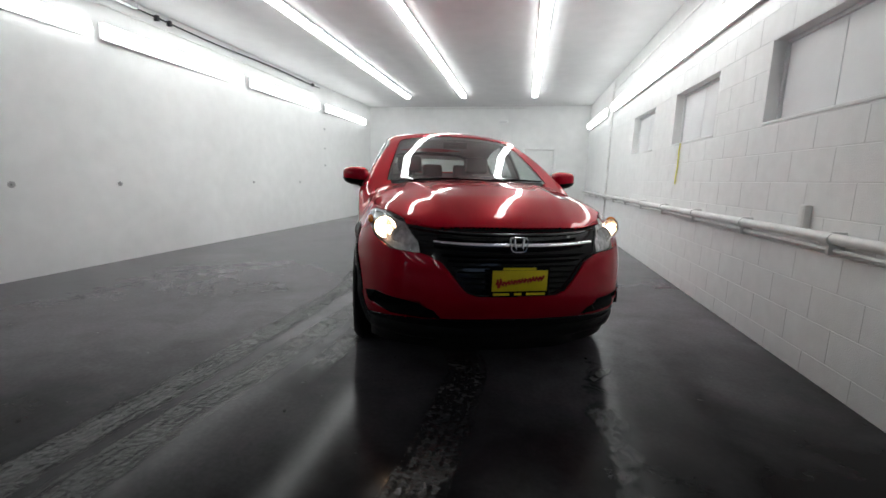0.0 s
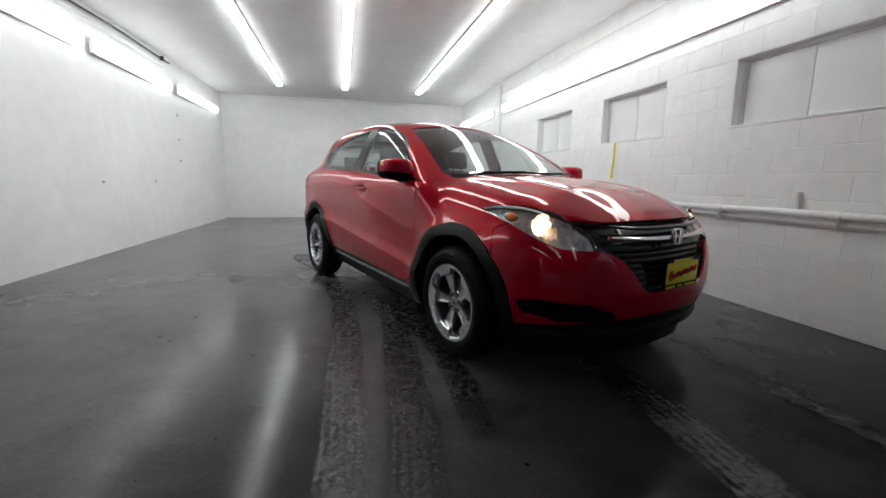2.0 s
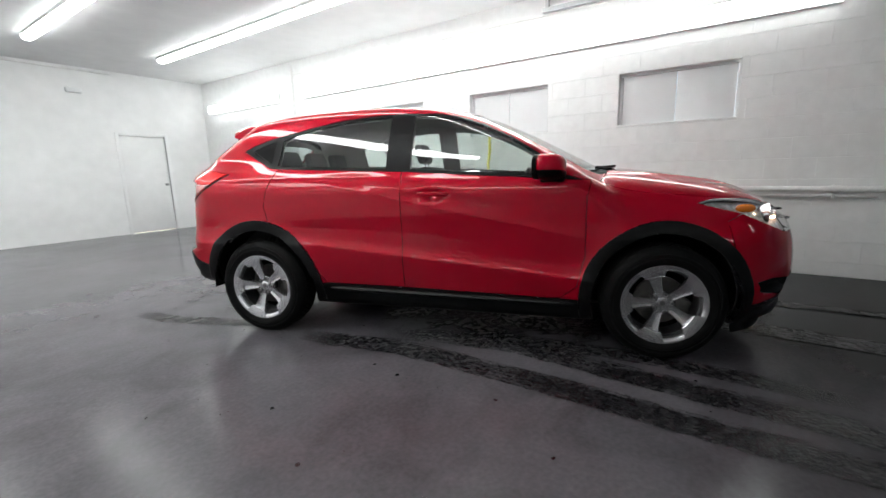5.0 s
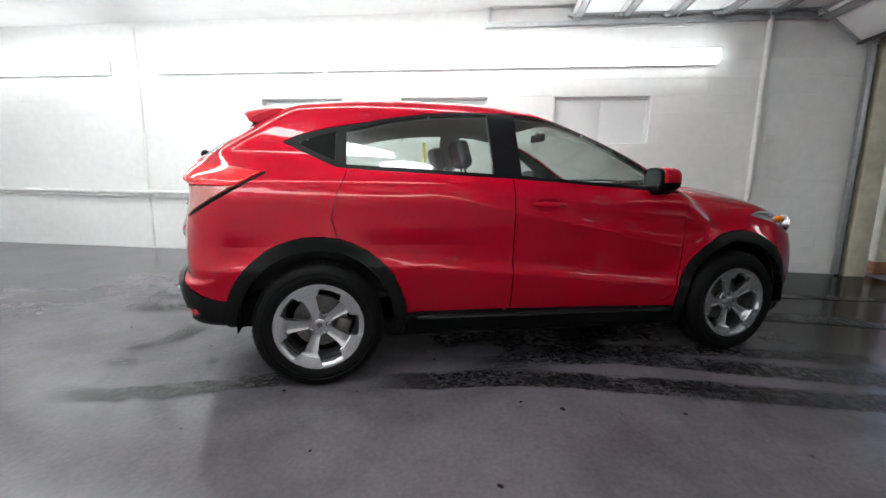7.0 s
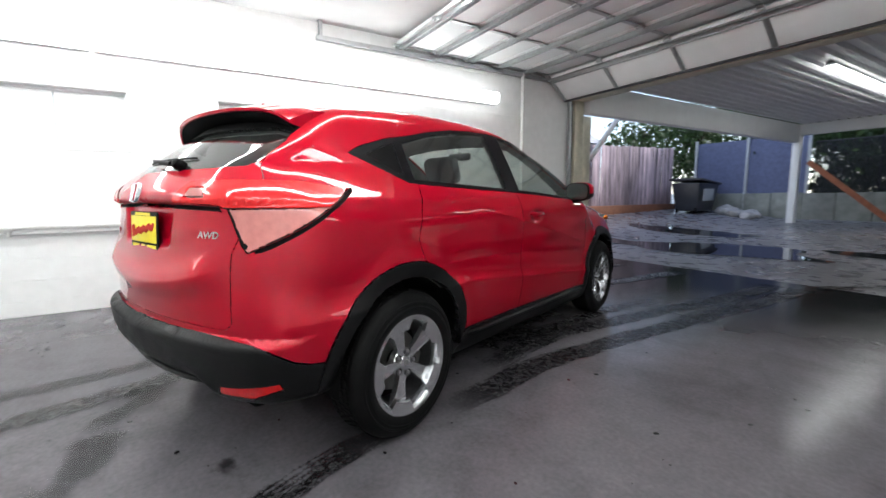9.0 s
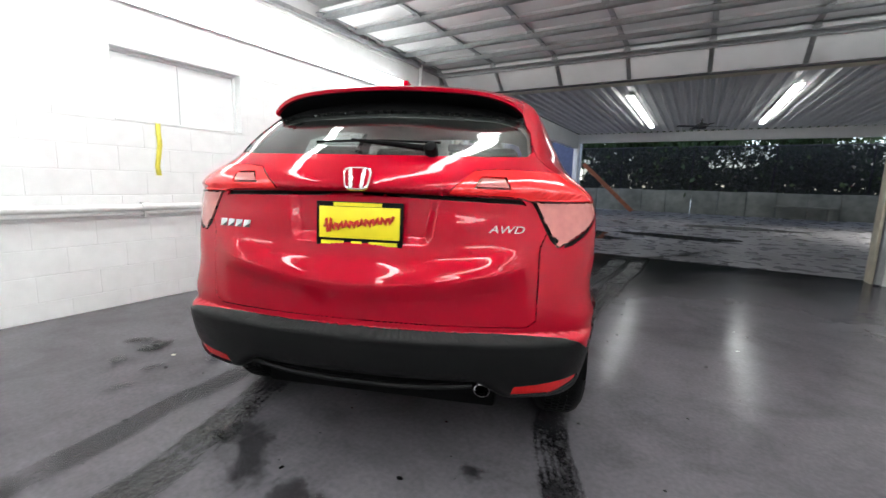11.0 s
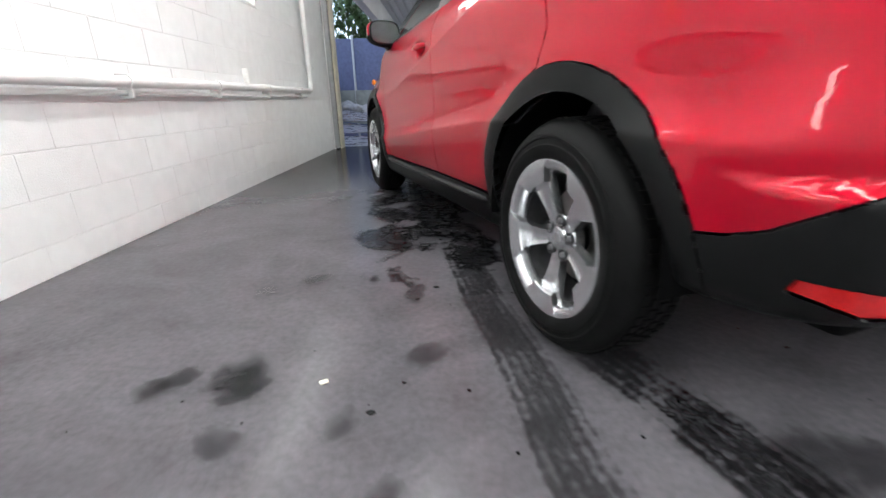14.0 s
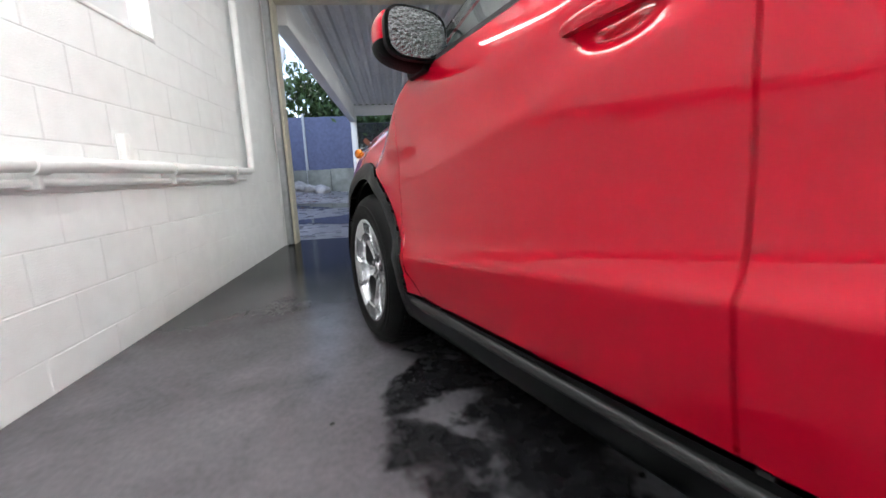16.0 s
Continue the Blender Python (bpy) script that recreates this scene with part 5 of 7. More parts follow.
CAR = Matrix(((0.3397, 0.9405, 0, 0.8955), (-0.9405, 0.3397, 0, 0.294), (0, 0, 1, 0), (0, 0, 0, 1)))
car = thing("car", "glossy red compact crossover car with black cladding, wet", "car", CAR)
body = shell("body", byreg[BODY], PAINT, car)
shell("hood", byreg[HOODP], PAINT, car)
shell("front_bumper", byreg[BUMPF], PAINT, car)
gate = shell("tailgate", byreg[GATE], PAINT, car)
shell("tailgate_seam", byreg[GATEBAR], SEAM, gate, push=-0.006)
shell("windscreen", byreg[WSCR], GLASS, car, depth=0.004, push=-0.003).visible_shadow = False
shell("rear_window", byreg[RGLASS], GLASSR, gate, depth=0.004, push=-0.003).visible_shadow = False
shell("glass_surround", byreg[BAND], SEAM, gate, push=-0.002, label="black band above the rear window")
shell("cowl", byreg[COWL], BLACKP, car, push=-0.012, label="black plastic cowl below the windscreen")
shell("rear_bumper", byreg[BUMPR], CLAD, car, push=0.006, label="black textured rear bumper")
shell("front_lip", byreg[LIPF], CLAD, car, push=0.004, label="black lower front lip")
grille = shell("grille", byreg[GRILLE], GLOSSK, car, push=-0.03, depth=0.0, label="gloss black grille opening")
for s in (1, -1):
    shell("sill", byreg[SILL], SILLM, car, (s,), push=0.008, label="black plastic sill")
    for c, nm in ((1, "front"), (-1, "rear")):
        shell("wheel_arch", [f for f in byreg[CLADR] if np.sign(vc[f[0], 0]) == c], CLAD, car, (s,), push=0.007, depth=0.03, label="black plastic wheel arch moulding")
    for reg, win in ((DOORF, WINF), (DOORR, WINR)):
        d = shell("door", byreg[reg], PAINT, car, (s,), gap=0.0025)
        w = shell("side_window", byreg[win], GLASS, d, (s,), depth=0.004, push=-0.004)
        w.visible_shadow = False
        if reg == DOORF:
            bm = bmesh.new()
            rows = []
            for k in range(15):
                x = -0.135 + 0.21 * k / 14
                a = math.sin(math.pi * k / 14) ** 0.45
                rows.append([bm.verts.new((x, s * (0.852 + 0.026 * a + dy), 0.972 - 0.02 * x + dz * (0.5 + 0.5 * a))) for dy, dz in ((-0.008, -0.014), (0.004, -0.012), (0.008, 0.0), (0.004, 0.012), (-0.008, 0.014))])
            for a, c in zip(rows, rows[1:]):
                for k in range(5):
                    bm.faces.new((a[k], a[(k + 1) % 5], c[(k + 1) % 5], c[k]))
            bm.faces.new(rows[0]); bm.faces.new(rows[-1])
            part("door_handle", bm, PAINT, d, "body coloured grab handle")
    shell("window_trim", byreg[PILTRIM], PILLAR, car, (s,), gap=0.0005, push=-0.001, depth=0.02, label="satin black pillar and window trim")
    shell("quarter_trim", byreg[QUART], BLACKP, car, (s,), push=-0.002, label="black triangular quarter trim")
    # the seam colour stands in for shade in this shallow pocket
    shell("fog_pocket", byreg[FOG], SEAM, car, (s,), push=-0.003, depth=0.0, label="fog lamp pocket with its recess shade painted near black")
    lamp_ = shell("headlight", byreg[HEADL], LENS, car, (s,), depth=0.01, push=0.001, label="clear headlight, lit")
    lamp_.visible_shadow = False
    shell("headlight_housing", byreg[HEADL], mat("headlight_inner", (0.78, 0.78, 0.79), 0.38, 0.4, noise=0.4, scale=30, bump=1.0, bscale=45) if s == 1 else bpy.data.materials["headlight_inner"], lamp_, (s,), depth=0.0, push=-0.034)
    tl = shell("tail_light", byreg[TAILU], TAILRED, car, (s,), gap=0.004, push=0.003, label="red tail light lens")
    shell("turn_lens", byreg[TAILL], TAILCLR, tl, (s,), gap=0.005, push=0.002, label="pale pink lower lens")
    shell("reversing_lens", byreg[REVL], mat("clear_pale_lens", (0.48, 0.14, 0.13), 0.12, coat=0.8) if s == 1 else bpy.data.materials["clear_pale_lens"], tl, (s,), gap=0.003, push=0.002, label="pale reversing lens")
    shell("lamp_seam", byreg[SEAMT], SEAM, tl, (s,), gap=0.0, push=-0.002)
    shell("reflector", byreg[RREFL], REFLECT, car, (s,), push=0.001, depth=0.012, label="red rear reflector")
under = [f for r_, fs in byreg.items() if r_ not in (WINF, WINR, WSCR, RGLASS, ARCH, HEADL) for f in fs]
belt = [f for f in under if vc[f, 2].mean() < 1.10]
head = [f for f in under if vc[f, 2].mean() >= 1.10]
shell("inner_shell", belt, CABIN, car, push=-0.035, depth=0.0, gap=0.0, label="dark inner panels")
shell("headliner", head, LINER, car, push=-0.03, depth=0.0, gap=0.0, flip=True, label="pale headliner and pillar trim")

# ---- the car: wheels ----
def wheel(at, phase):
    """A wheel with its outer face towards +z of its pose: tyre, rim with five twisted spokes, hub cap, nuts, disc and caliper."""
    w = new("wheel")
    w.parent = car
    w.matrix_local = at
    bm = bmesh.new()
    h = 0.1075
    prof = [(0.222, -h + 0.012), (0.232, -h + 0.002), (0.262, -h - 0.004), (0.268, -h - 0.0045), (0.270, -h - 0.0022), (0.284, -h - 0.0005), (0.286, -h - 0.0028), (0.291, -h - 0.0022), (0.293, -h + 0.0012), (0.296, -h + 0.002), (0.318, -h + 0.016), (0.330, -h + 0.034)]
    prof += [(0.334, z) for z in np.linspace(-0.065, 0.065, 5)]
    prof += [(r, -z) for r, z in reversed(prof[:12])] + [(0.210, h - 0.016), (0.210, -h + 0.016), (0.222, -h + 0.012)]
    lathe(bm, prof, 64)
    ty = part("tyre", bm, TYRE, w)
    bm = bmesh.new()
    for z0 in (-0.045, -0.015, 0.015, 0.045):
        for k in range(64):
            a = 2 * math.pi * (k + (0.5 if z0 in (-0.015, 0.045) else 0)) / 64
            box(bm, (0.3325, -0.0105, z0 - 0.012), (0.3385, 0.0105, z0 + 0.012), 0, Matrix.Rotation(a, 4, "Z"))
    tagged(part("tread", bm, TYRE, ty), kind="stuff")
    bm = bmesh.new()
    lathe(bm, [(0.205, -0.10), (0.207, 0.03), (0.214, 0.07), (0.224, 0.084), (0.231, 0.092), (0.233, 0.099), (0.230, 0.1035), (0.216, 0.1025), (0.206, 0.098), (0.201, 0.088), (0.195, 0.060), (0.190, -0.10), (0.205, -0.10)], 72)
    rim = part("rim", bm, ALLOY, w)
    # shade behind the spokes is painted: dark barrel, nut wells and backing plate
    bm = bmesh.new(); lathe(bm, [(0.1885, -0.099), (0.1915, 0.058), (0.188, 0.060), (0.1865, -0.099), (0.1885, -0.099)], 56); part("barrel", bm, ALLOYSHADE, rim, "inner barrel, its shade painted in dark alloy")
    for k in range(5):
        bm = bmesh.new()
        top, bot = [], []
        for q in range(13):
            u = q / 12
            r = 0.040 + u * 0.158
            wid = 0.047 + 0.028 * u + 0.037 * u**3
            zc = 0.058 + 0.018 * u**1.3
            row = [(r, v * wid / r, zc + 0.034 * abs(v) ** 2.2 * (0.35 + 0.65 * u) - 0.020 * max(0.0, abs(v) - 0.42) / 0.08) for v in (-0.5, -0.42, -0.25, 0.0, 0.25, 0.42, 0.5)]
            top.append([bm.verts.new((p * math.cos(a), p * math.sin(a), z)) for p, a, z in row])
            bot.append([bm.verts.new((p * math.cos(a), p * math.sin(a), zc - 0.022)) for p, a, z in row])
        for q in range(12):
            for v in range(6):
                bm.faces.new((top[q][v], top[q + 1][v], top[q + 1][v + 1], top[q][v + 1]))
                bm.faces.new((bot[q][v + 1], bot[q + 1][v + 1], bot[q + 1][v], bot[q][v]))
            bm.faces.new((bot[q][0], bot[q + 1][0], top[q + 1][0], top[q][0]))
            bm.faces.new((top[q][6], top[q + 1][6], bot[q + 1][6], bot[q][6]))
        bm.faces.new([*top[0], *reversed(bot[0])])
        bm.faces.new([*reversed(top[12]), *bot[12]])
        # flat facet where the spoke meets the rim, a step above the spoke
        grid = [[[bm.verts.new((p * math.cos(a), p * math.sin(a), z - dz)) for a in np.linspace(-w_, w_, 7)] for p, w_, z in ((0.165, 0.275, 0.0935), (0.170, 0.285, 0.0975), (0.198, 0.34, 0.1020), (0.226, 0.385, 0.1045))] for dz in (0.0, 0.022)]
        for i in range(3):
            for v in range(6):
                bm.faces.new((grid[0][i][v], grid[0][i + 1][v], grid[0][i + 1][v + 1], grid[0][i][v + 1]))
            bm.faces.new((grid[0][i][0], grid[1][i][0], grid[1][i + 1][0], grid[0][i + 1][0]))
            bm.faces.new((grid[0][i][6], grid[0][i + 1][6], grid[1][i + 1][6], grid[1][i][6]))
        for v in range(6):
            bm.faces.new((grid[0][0][v], grid[0][0][v + 1], grid[1][0][v + 1], grid[1][0][v]))
        bmesh.ops.rotate(bm, verts=bm.verts, matrix=Matrix.Rotation(phase + 2 * math.pi * k / 5, 3, "Z"))
        part("spoke", bm, ALLOY, rim, "", 24)
    bm = bmesh.new(); lathe(bm, [(0.066, 0.02), (0.068, 0.052), (0.060, 0.060), (0.036, 0.060), (0.033, 0.065), (0.018, 0.067), (0, 0.067)], 36)
    part("hub_cap", bm, ALLOY, rim)
    bm = bmesh.new(); lathe(bm, [(0, 0.0675), (0.017, 0.0675), (0.016, 0.0695), (0, 0.070)], 6); part("emblem", bm, ALLOYD, rim)
    for k in range(5):
        a = phase + 2 * math.pi * (k + 0.5) / 5
        bm = bmesh.new(); lathe(bm, [(0.0185, 0.062), (0.0185, 0.0665), (0.0165, 0.0665), (0.0155, 0.058), (0, 0.058)], 16, Matrix.Translation((0.053 * math.cos(a), 0.053 * math.sin(a), 0)))
        part("nut_well", bm, ALLOYSHADE, rim, "wheel nut well with its recess shade painted dark")
        bm = bmesh.new(); lathe(bm, [(0, 0.071), (0.0075, 0.070), (0.0095, 0.067), (0.0095, 0.052), (0.013, 0.050)], 6, Matrix.Translation((0.053 * math.cos(a), 0.053 * math.sin(a), 0)))
        part("wheel_nut", bm, ALLOYD, rim)
    bm = bmesh.new(); lathe(bm, [(0.06, -0.005), (0.140, -0.005), (0.142, -0.016), (0.140, -0.028), (0.06, -0.028), (0.06, 0.0)], 48); part("brake_disc", bm, DISC, w)
    bm = bmesh.new(); lathe(bm, [(0.196, -0.04), (0.19, -0.05), (0, -0.05)], 40); part("backing_plate", bm, SEAM, w, "backing plate, near black for the shade behind the spokes")
    bm = bmesh.new(); box(bm, (0.085, -0.055, -0.045), (0.165, 0.055, 0.012), 0.012, Matrix.Rotation(-0.35, 4, "Z")); part("caliper", bm, DISC, w, "grey brake caliper")

WY = 0.772
def face(s):
    return Matrix(((1, 0, 0, 0), (0, 0, s, 0), (0, -s, 0, 0), (0, 0, 0, 1))) if s > 0 else Matrix(((1, 0, 0, 0), (0, 0, -1, 0), (0, 1, 0, 0), (0, 0, 0, 1)))
for x in (AX, -AX):
    wheel(Matrix.Translation((x, -WY, RW)) @ face(-1), radians(36))
    wheel(Matrix.Translation((x, WY, RW)) @ Matrix(((-1, 0, 0, 0), (0, 0, 1, 0), (0, 1, 0, 0), (0, 0, 0, 1))), radians(49))
for s in (1, -1):
    for cx in (AX, -AX):
        bm = bmesh.new()
        ring = [(cx + 0.398 * math.cos(a), 0.345 + 0.398 * math.sin(a)) for a in np.linspace(radians(-4), radians(184), 40)]
        rows = [[bm.verts.new((x, s * y, z)) for x, z in ring] for y in (0.862, 0.74, 0.52)]
        for a, c in zip(rows, rows[1:]):
            for k in range(39):
                bm.faces.new((a[k], a[k + 1], c[k + 1], c[k]))
        bm.faces.new(rows[-1])
        part("wheel_liner", bm, SEAM, car, "dark wheel arch liner")
bm = bmesh.new()
box(bm, (-1.85, -0.50, 0.225), (1.95, 0.50, 0.40), 0.02); box(bm, (-0.9, -0.74, 0.22), (0.9, 0.74, 0.42), 0.02)
part("underbody", bm, SEAM, car, "dark underbody")
for x in (AX, -AX):
    bm = bmesh.new(); cyl(bm, (x, -0.70, 0.30), (x, 0.70, 0.30), 0.035, n=12); part("axle", bm, SEAM, car)

# ---- the car: outer fittings ----
def nose_x(y, z):
    return float(spl(z, NOSE)) - 0.22 * y * y - 0.46 * y**4
def tail_x(y, z):
    return float(spl(z, TAIL)) + (0.185 + 0.33 * float(sstep(z, 1.08, 1.50))) * y * y + 0.19 * y**6

def nose_bar(name, z, half, height, out, material, parent, label="", lift=0.0, deep=0.02):
    """A bar that follows the nose, with a rounded front."""
    bm = bmesh.new()
    rows = []
    for y in np.linspace(-half, half, 41):
        e = abs(y) / half
        zz, hh = z + lift * e**3, height * (1 - 0.35 * e**4)
        x = nose_x(y, zz) + out
        rows.append([bm.verts.new((x + dx, y, zz + dz * hh)) for dx, dz in ((-deep, -0.5), (-0.004, -0.5), (0.006, -0.25), (0.008, 0.0), (0.004, 0.3), (-0.004, 0.5), (-deep, 0.5))])
    for a, c in zip(rows, rows[1:]):
        for k in range(7):
            bm.faces.new((a[k], a[(k + 1) % 7], c[(k + 1) % 7], c[k]))
    bm.faces.new(rows[0]); bm.faces.new(rows[-1])
    return part(name, bm, material, parent, label, 60)
nose_bar("chrome_bar", 0.768, 0.445, 0.026, -0.004, CHROME, grille, "bright chrome grille bar", 0.014)
nose_bar("upper_bar", 0.818, 0.42, 0.020, -0.016, GLOSSK, grille, "gloss black upper bar", 0.016)
for z, hw in ((0.715, 0.40), (0.685, 0.37), (0.655, 0.345), (0.625, 0.32), (0.595, 0.30), (0.565, 0.28), (0.535, 0.255)):
    nose_bar("slat", z, hw, 0.009, -0.022, SEAM, grille)

def badge(at, name, parent):
    """A plain chrome shield outline with two upright bars."""
    bm = bmesh.new()
    out = []
    for k in range(40):
        a = 2 * math.pi * k / 40
        cx, cy = math.copysign(abs(math.cos(a)) ** 0.5, math.cos(a)), math.copysign(abs(math.sin(a)) ** 0.5, math.sin(a))
        out.append((cx * (0.050 + 0.006 * cy), cy * 0.042))
    rows = [[bm.verts.new((x * f, y * f, z)) for x, y in out] for f, z in ((1.0, 0.0), (0.985, 0.006), (0.93, 0.009), (0.86, 0.008), (0.84, 0.0))]
    for p, q in zip(rows, rows[1:]):
        for k in range(40):
            bm.faces.new((p[k], p[(k + 1) % 40], q[(k + 1) % 40], q[k]))
    bmesh.ops.transform(bm, matrix=at, verts=bm.verts)
    b = part(name, bm, CHROME, parent, "plain chrome badge outline", 50)
    for sd in (-1, 1):
        bm = bmesh.new()
        for v in box(bm, (-0.0065, -0.034, 0), (0.0065, 0.034, 0.008), 0.002):
            v.co.x += sd * (0.022 + 0.10 * v.co.y)
        bmesh.ops.transform(bm, matrix=at, verts=bm.verts)
        part("badge_bar", bm, CHROME, b)
FRONTM = Matrix(((0, 0, 1, 0), (1, 0, 0, 0), (0, 1, 0, 0), (0, 0, 0, 1)))    # x to the car's left, y up, z forwards
REARM = Matrix(((0, 0, -1, 0), (-1, 0, 0, 0), (0, 1, 0, 0), (0, 0, 0, 1)))   # seen from behind: x to the right, y up
badge(Matrix.Translation((nose_x(0, 0.775) + 0.006, 0, 0.775)) @ FRONTM, "badge", grille)
badge(Matrix.Translation((-2.050, 0, 1.120)) @ REARM @ Matrix.Rotation(radians(-16), 4, "X"), "badge", gate)

def plate(at, name, parent):
    """A dealer plate in a black frame: yellow, with a red script mark and bars for the small writing."""
    bm = bmesh.new(); box(bm, (-0.162, -0.080, 0), (0.162, 0.080, 0.008), 0.004); bmesh.ops.transform(bm, matrix=at, verts=bm.verts)
    p = part(name, bm, BLACKP, parent, "black plate frame")
    bm = bmesh.new(); box(bm, (-0.150, -0.050, 0.006), (0.150, 0.062, 0.0095), 0.001); bmesh.ops.transform(bm, matrix=at, verts=bm.verts)
    part("plate", bm, PLATE, p, "yellow dealer plate")
    bm = bmesh.new()
    wave = [(-0.128 + 0.256 * k / 44, 0.004 + 0.13 * (-0.128 + 0.256 * k / 44) + (0.032 if k < 6 else 0.014) * math.sin(k * 1.9)) for k in range(45)]
    tube(bm, [(x, y, 0.0105) for x, y in wave], 0.0056, 6)
    bmesh.ops.transform(bm, matrix=at, verts=bm.verts)
    part("script_mark", bm, PLATERED, p, "red script mark")
    for x0, x1, y in ((-0.095, 0.085, 0.070), (-0.142, -0.055, -0.066), (-0.028, 0.012, -0.066), (0.038, 0.142, -0.066)):
        bm = bmesh.new(); box(bm, (x0, y - 0.0065, 0.0078), (x1, y + 0.0065, 0.0092)); bmesh.ops.transform(bm, matrix=at, verts=bm.verts)
        part("writing_bar", bm, PLATE, p)
plate(Matrix.Translation((nose_x(0, 0.59) + 0.012, 0, 0.588)) @ FRONTM @ Matrix.Rotation(radians(2), 4, "X"), "front_plate", car)
plate(Matrix.Translation((-2.030, 0, 0.960)) @ REARM @ Matrix.Rotation(radians(-3), 4, "X"), "rear_plate", gate)
for k in range(4):      # model name as plain chrome bars
    y = 0.583 - k * 0.040
    bm = bmesh.new(); box(bm, (-0.016, -0.015, 0), (0.016, 0.015, 0.004), 0.0015)
    for v in bm.verts:
        v.co.x += 0.3 * v.co.y
    bmesh.ops.transform(bm, matrix=Matrix.Translation((tail_x(y, 0.941) - 0.004, y, 0.941)) @ REARM @ Matrix.Rotation(radians(-0.34 * y * 57), 4, "Y"), verts=bm.verts)
    part("name_bar", bm, CHROME, gate)
txt = bpy.data.curves.new("awd", "FONT")
txt.body, txt.size, txt.extrude, txt.align_x, txt.shear = "AWD", 0.036, 0.002, "CENTER", 0.25
to = bpy.data.objects.new("awd", txt)
scene.collection.objects.link(to)
me = bpy.data.meshes.new_from_object(to.evaluated_get(bpy.context.evaluated_depsgraph_get()))
bpy.data.objects.remove(to)
me.materials.append(CHROME)
lo_ = new("drive_lettering", me); lo_.parent = gate; lo_["label"] = "raised chrome letters AWD"
lo_.matrix_local = Matrix.Translation((tail_x(0.52, 0.955) - 0.005, -0.515, 0.950)) @ REARM @ Matrix.Rotation(radians(11), 4, "Y") @ Matrix.Scale(1.35, 4, (1, 0, 0))

# spoiler over the rear window
def body_z(x, y):
    """The roof's height."""
    a_, c_ = 1.1, 1.75
    for _ in range(30):
        m_ = (a_ + c_) / 2
        if float(car_f(np.array([x]), np.array([abs(y)]), np.array([m_]))[0]) > 0:
            c_ = m_
        else:
            a_ = m_
    return a_
def spoiler():
    ysec = np.linspace(-0.545, 0.545, 43)
    for nm, material, label in (("spoiler", PAINT, ""), ("spoiler_underside", SEAM, "black underside")):
        bm = bmesh.new()
        rows = []
        for y in ysec:
            e = abs(y) / 0.545
            tx = -1.765 + 0.30 * y * y + 0.02 * e**6
            tz = 1.486 - 0.026 * e**2 - 0.050 * e**8
            X = lambda f: -1.46 + (tx + 1.46) * f
            h0 = body_z(-1.46, y)
            top = lambda f: max(body_z(X(f), y) + 0.003 * f, h0 + (tz - h0) * f + 0.012 * math.sin(math.pi * f))
            if nm == "spoiler":
                pts = [(X(0), h0 - 0.004)] + [(X(f), top(f)) for f in (0.2, 0.4, 0.6, 0.8, 0.92)] + [(tx, tz), (tx + 0.003, tz - 0.013), (X(0.9), tz - 0.017), (X(0.5), tz - 0.03), (X(0.1), h0 - 0.04)]
            else:
                y = y * 0.975
                pts = [(X(0.965), tz - 0.0155), (X(0.9), tz - 0.0185), (X(0.45), tz - 0.032), (X(0.4), tz - 0.075), (X(0.62), tz - 0.060)]
            rows.append([bm.verts.new((x, y, z)) for x, z in pts])
        n = len(rows[0])
        for a, c in zip(rows, rows[1:]):
            for k in range(n):
                bm.faces.new((a[k], a[(k + 1) % n], c[(k + 1) % n], c[k]))
        bm.faces.new(rows[0]); bm.faces.new(rows[-1])
        part(nm, bm, material, gate, label, 35)
    bm = bmesh.new(); box(bm, (-1.735, -0.10, 1.462), (-1.70, 0.10, 1.474), 0.003); part("brake_light", bm, REFLECT, gate, "red high brake light")
spoiler()

# black deflector under the nose
def body_x(y, z):
    a_, c_ = 1.0, 2.3
    for _ in range(30):
        m_ = (a_ + c_) / 2
        if float(car_f(np.array([m_]), np.array([abs(y)]), np.array([z]))[0]) > 0:
            c_ = m_
        else:
            a_ = m_
    return a_
bm = bmesh.new(); rows = []
for y in np.linspace(-0.77, 0.77, 37):
    x = body_x(y, 0.29)
    k = 0.6 + 0.5 * sstep(abs(y), 0.25, 0.5)
    rows.append([bm.verts.new((x + dx * k, y, z)) for dx, z in ((-0.02, 0.325), (0.022, 0.312), (0.030, 0.285), (0.012, 0.245), (-0.045, 0.215), (-0.060, 0.160), (-0.075, 0.160), (-0.085, 0.24))])
for a, c in zip(rows, rows[1:]):
    for k in range(8):
        bm.faces.new((a[k], a[(k + 1) % 8], c[(k + 1) % 8], c[k]))
bm.faces.new(rows[0]); bm.faces.new(rows[-1])
part("air_deflector", bm, CLAD, car, "black plastic air deflector", 45)

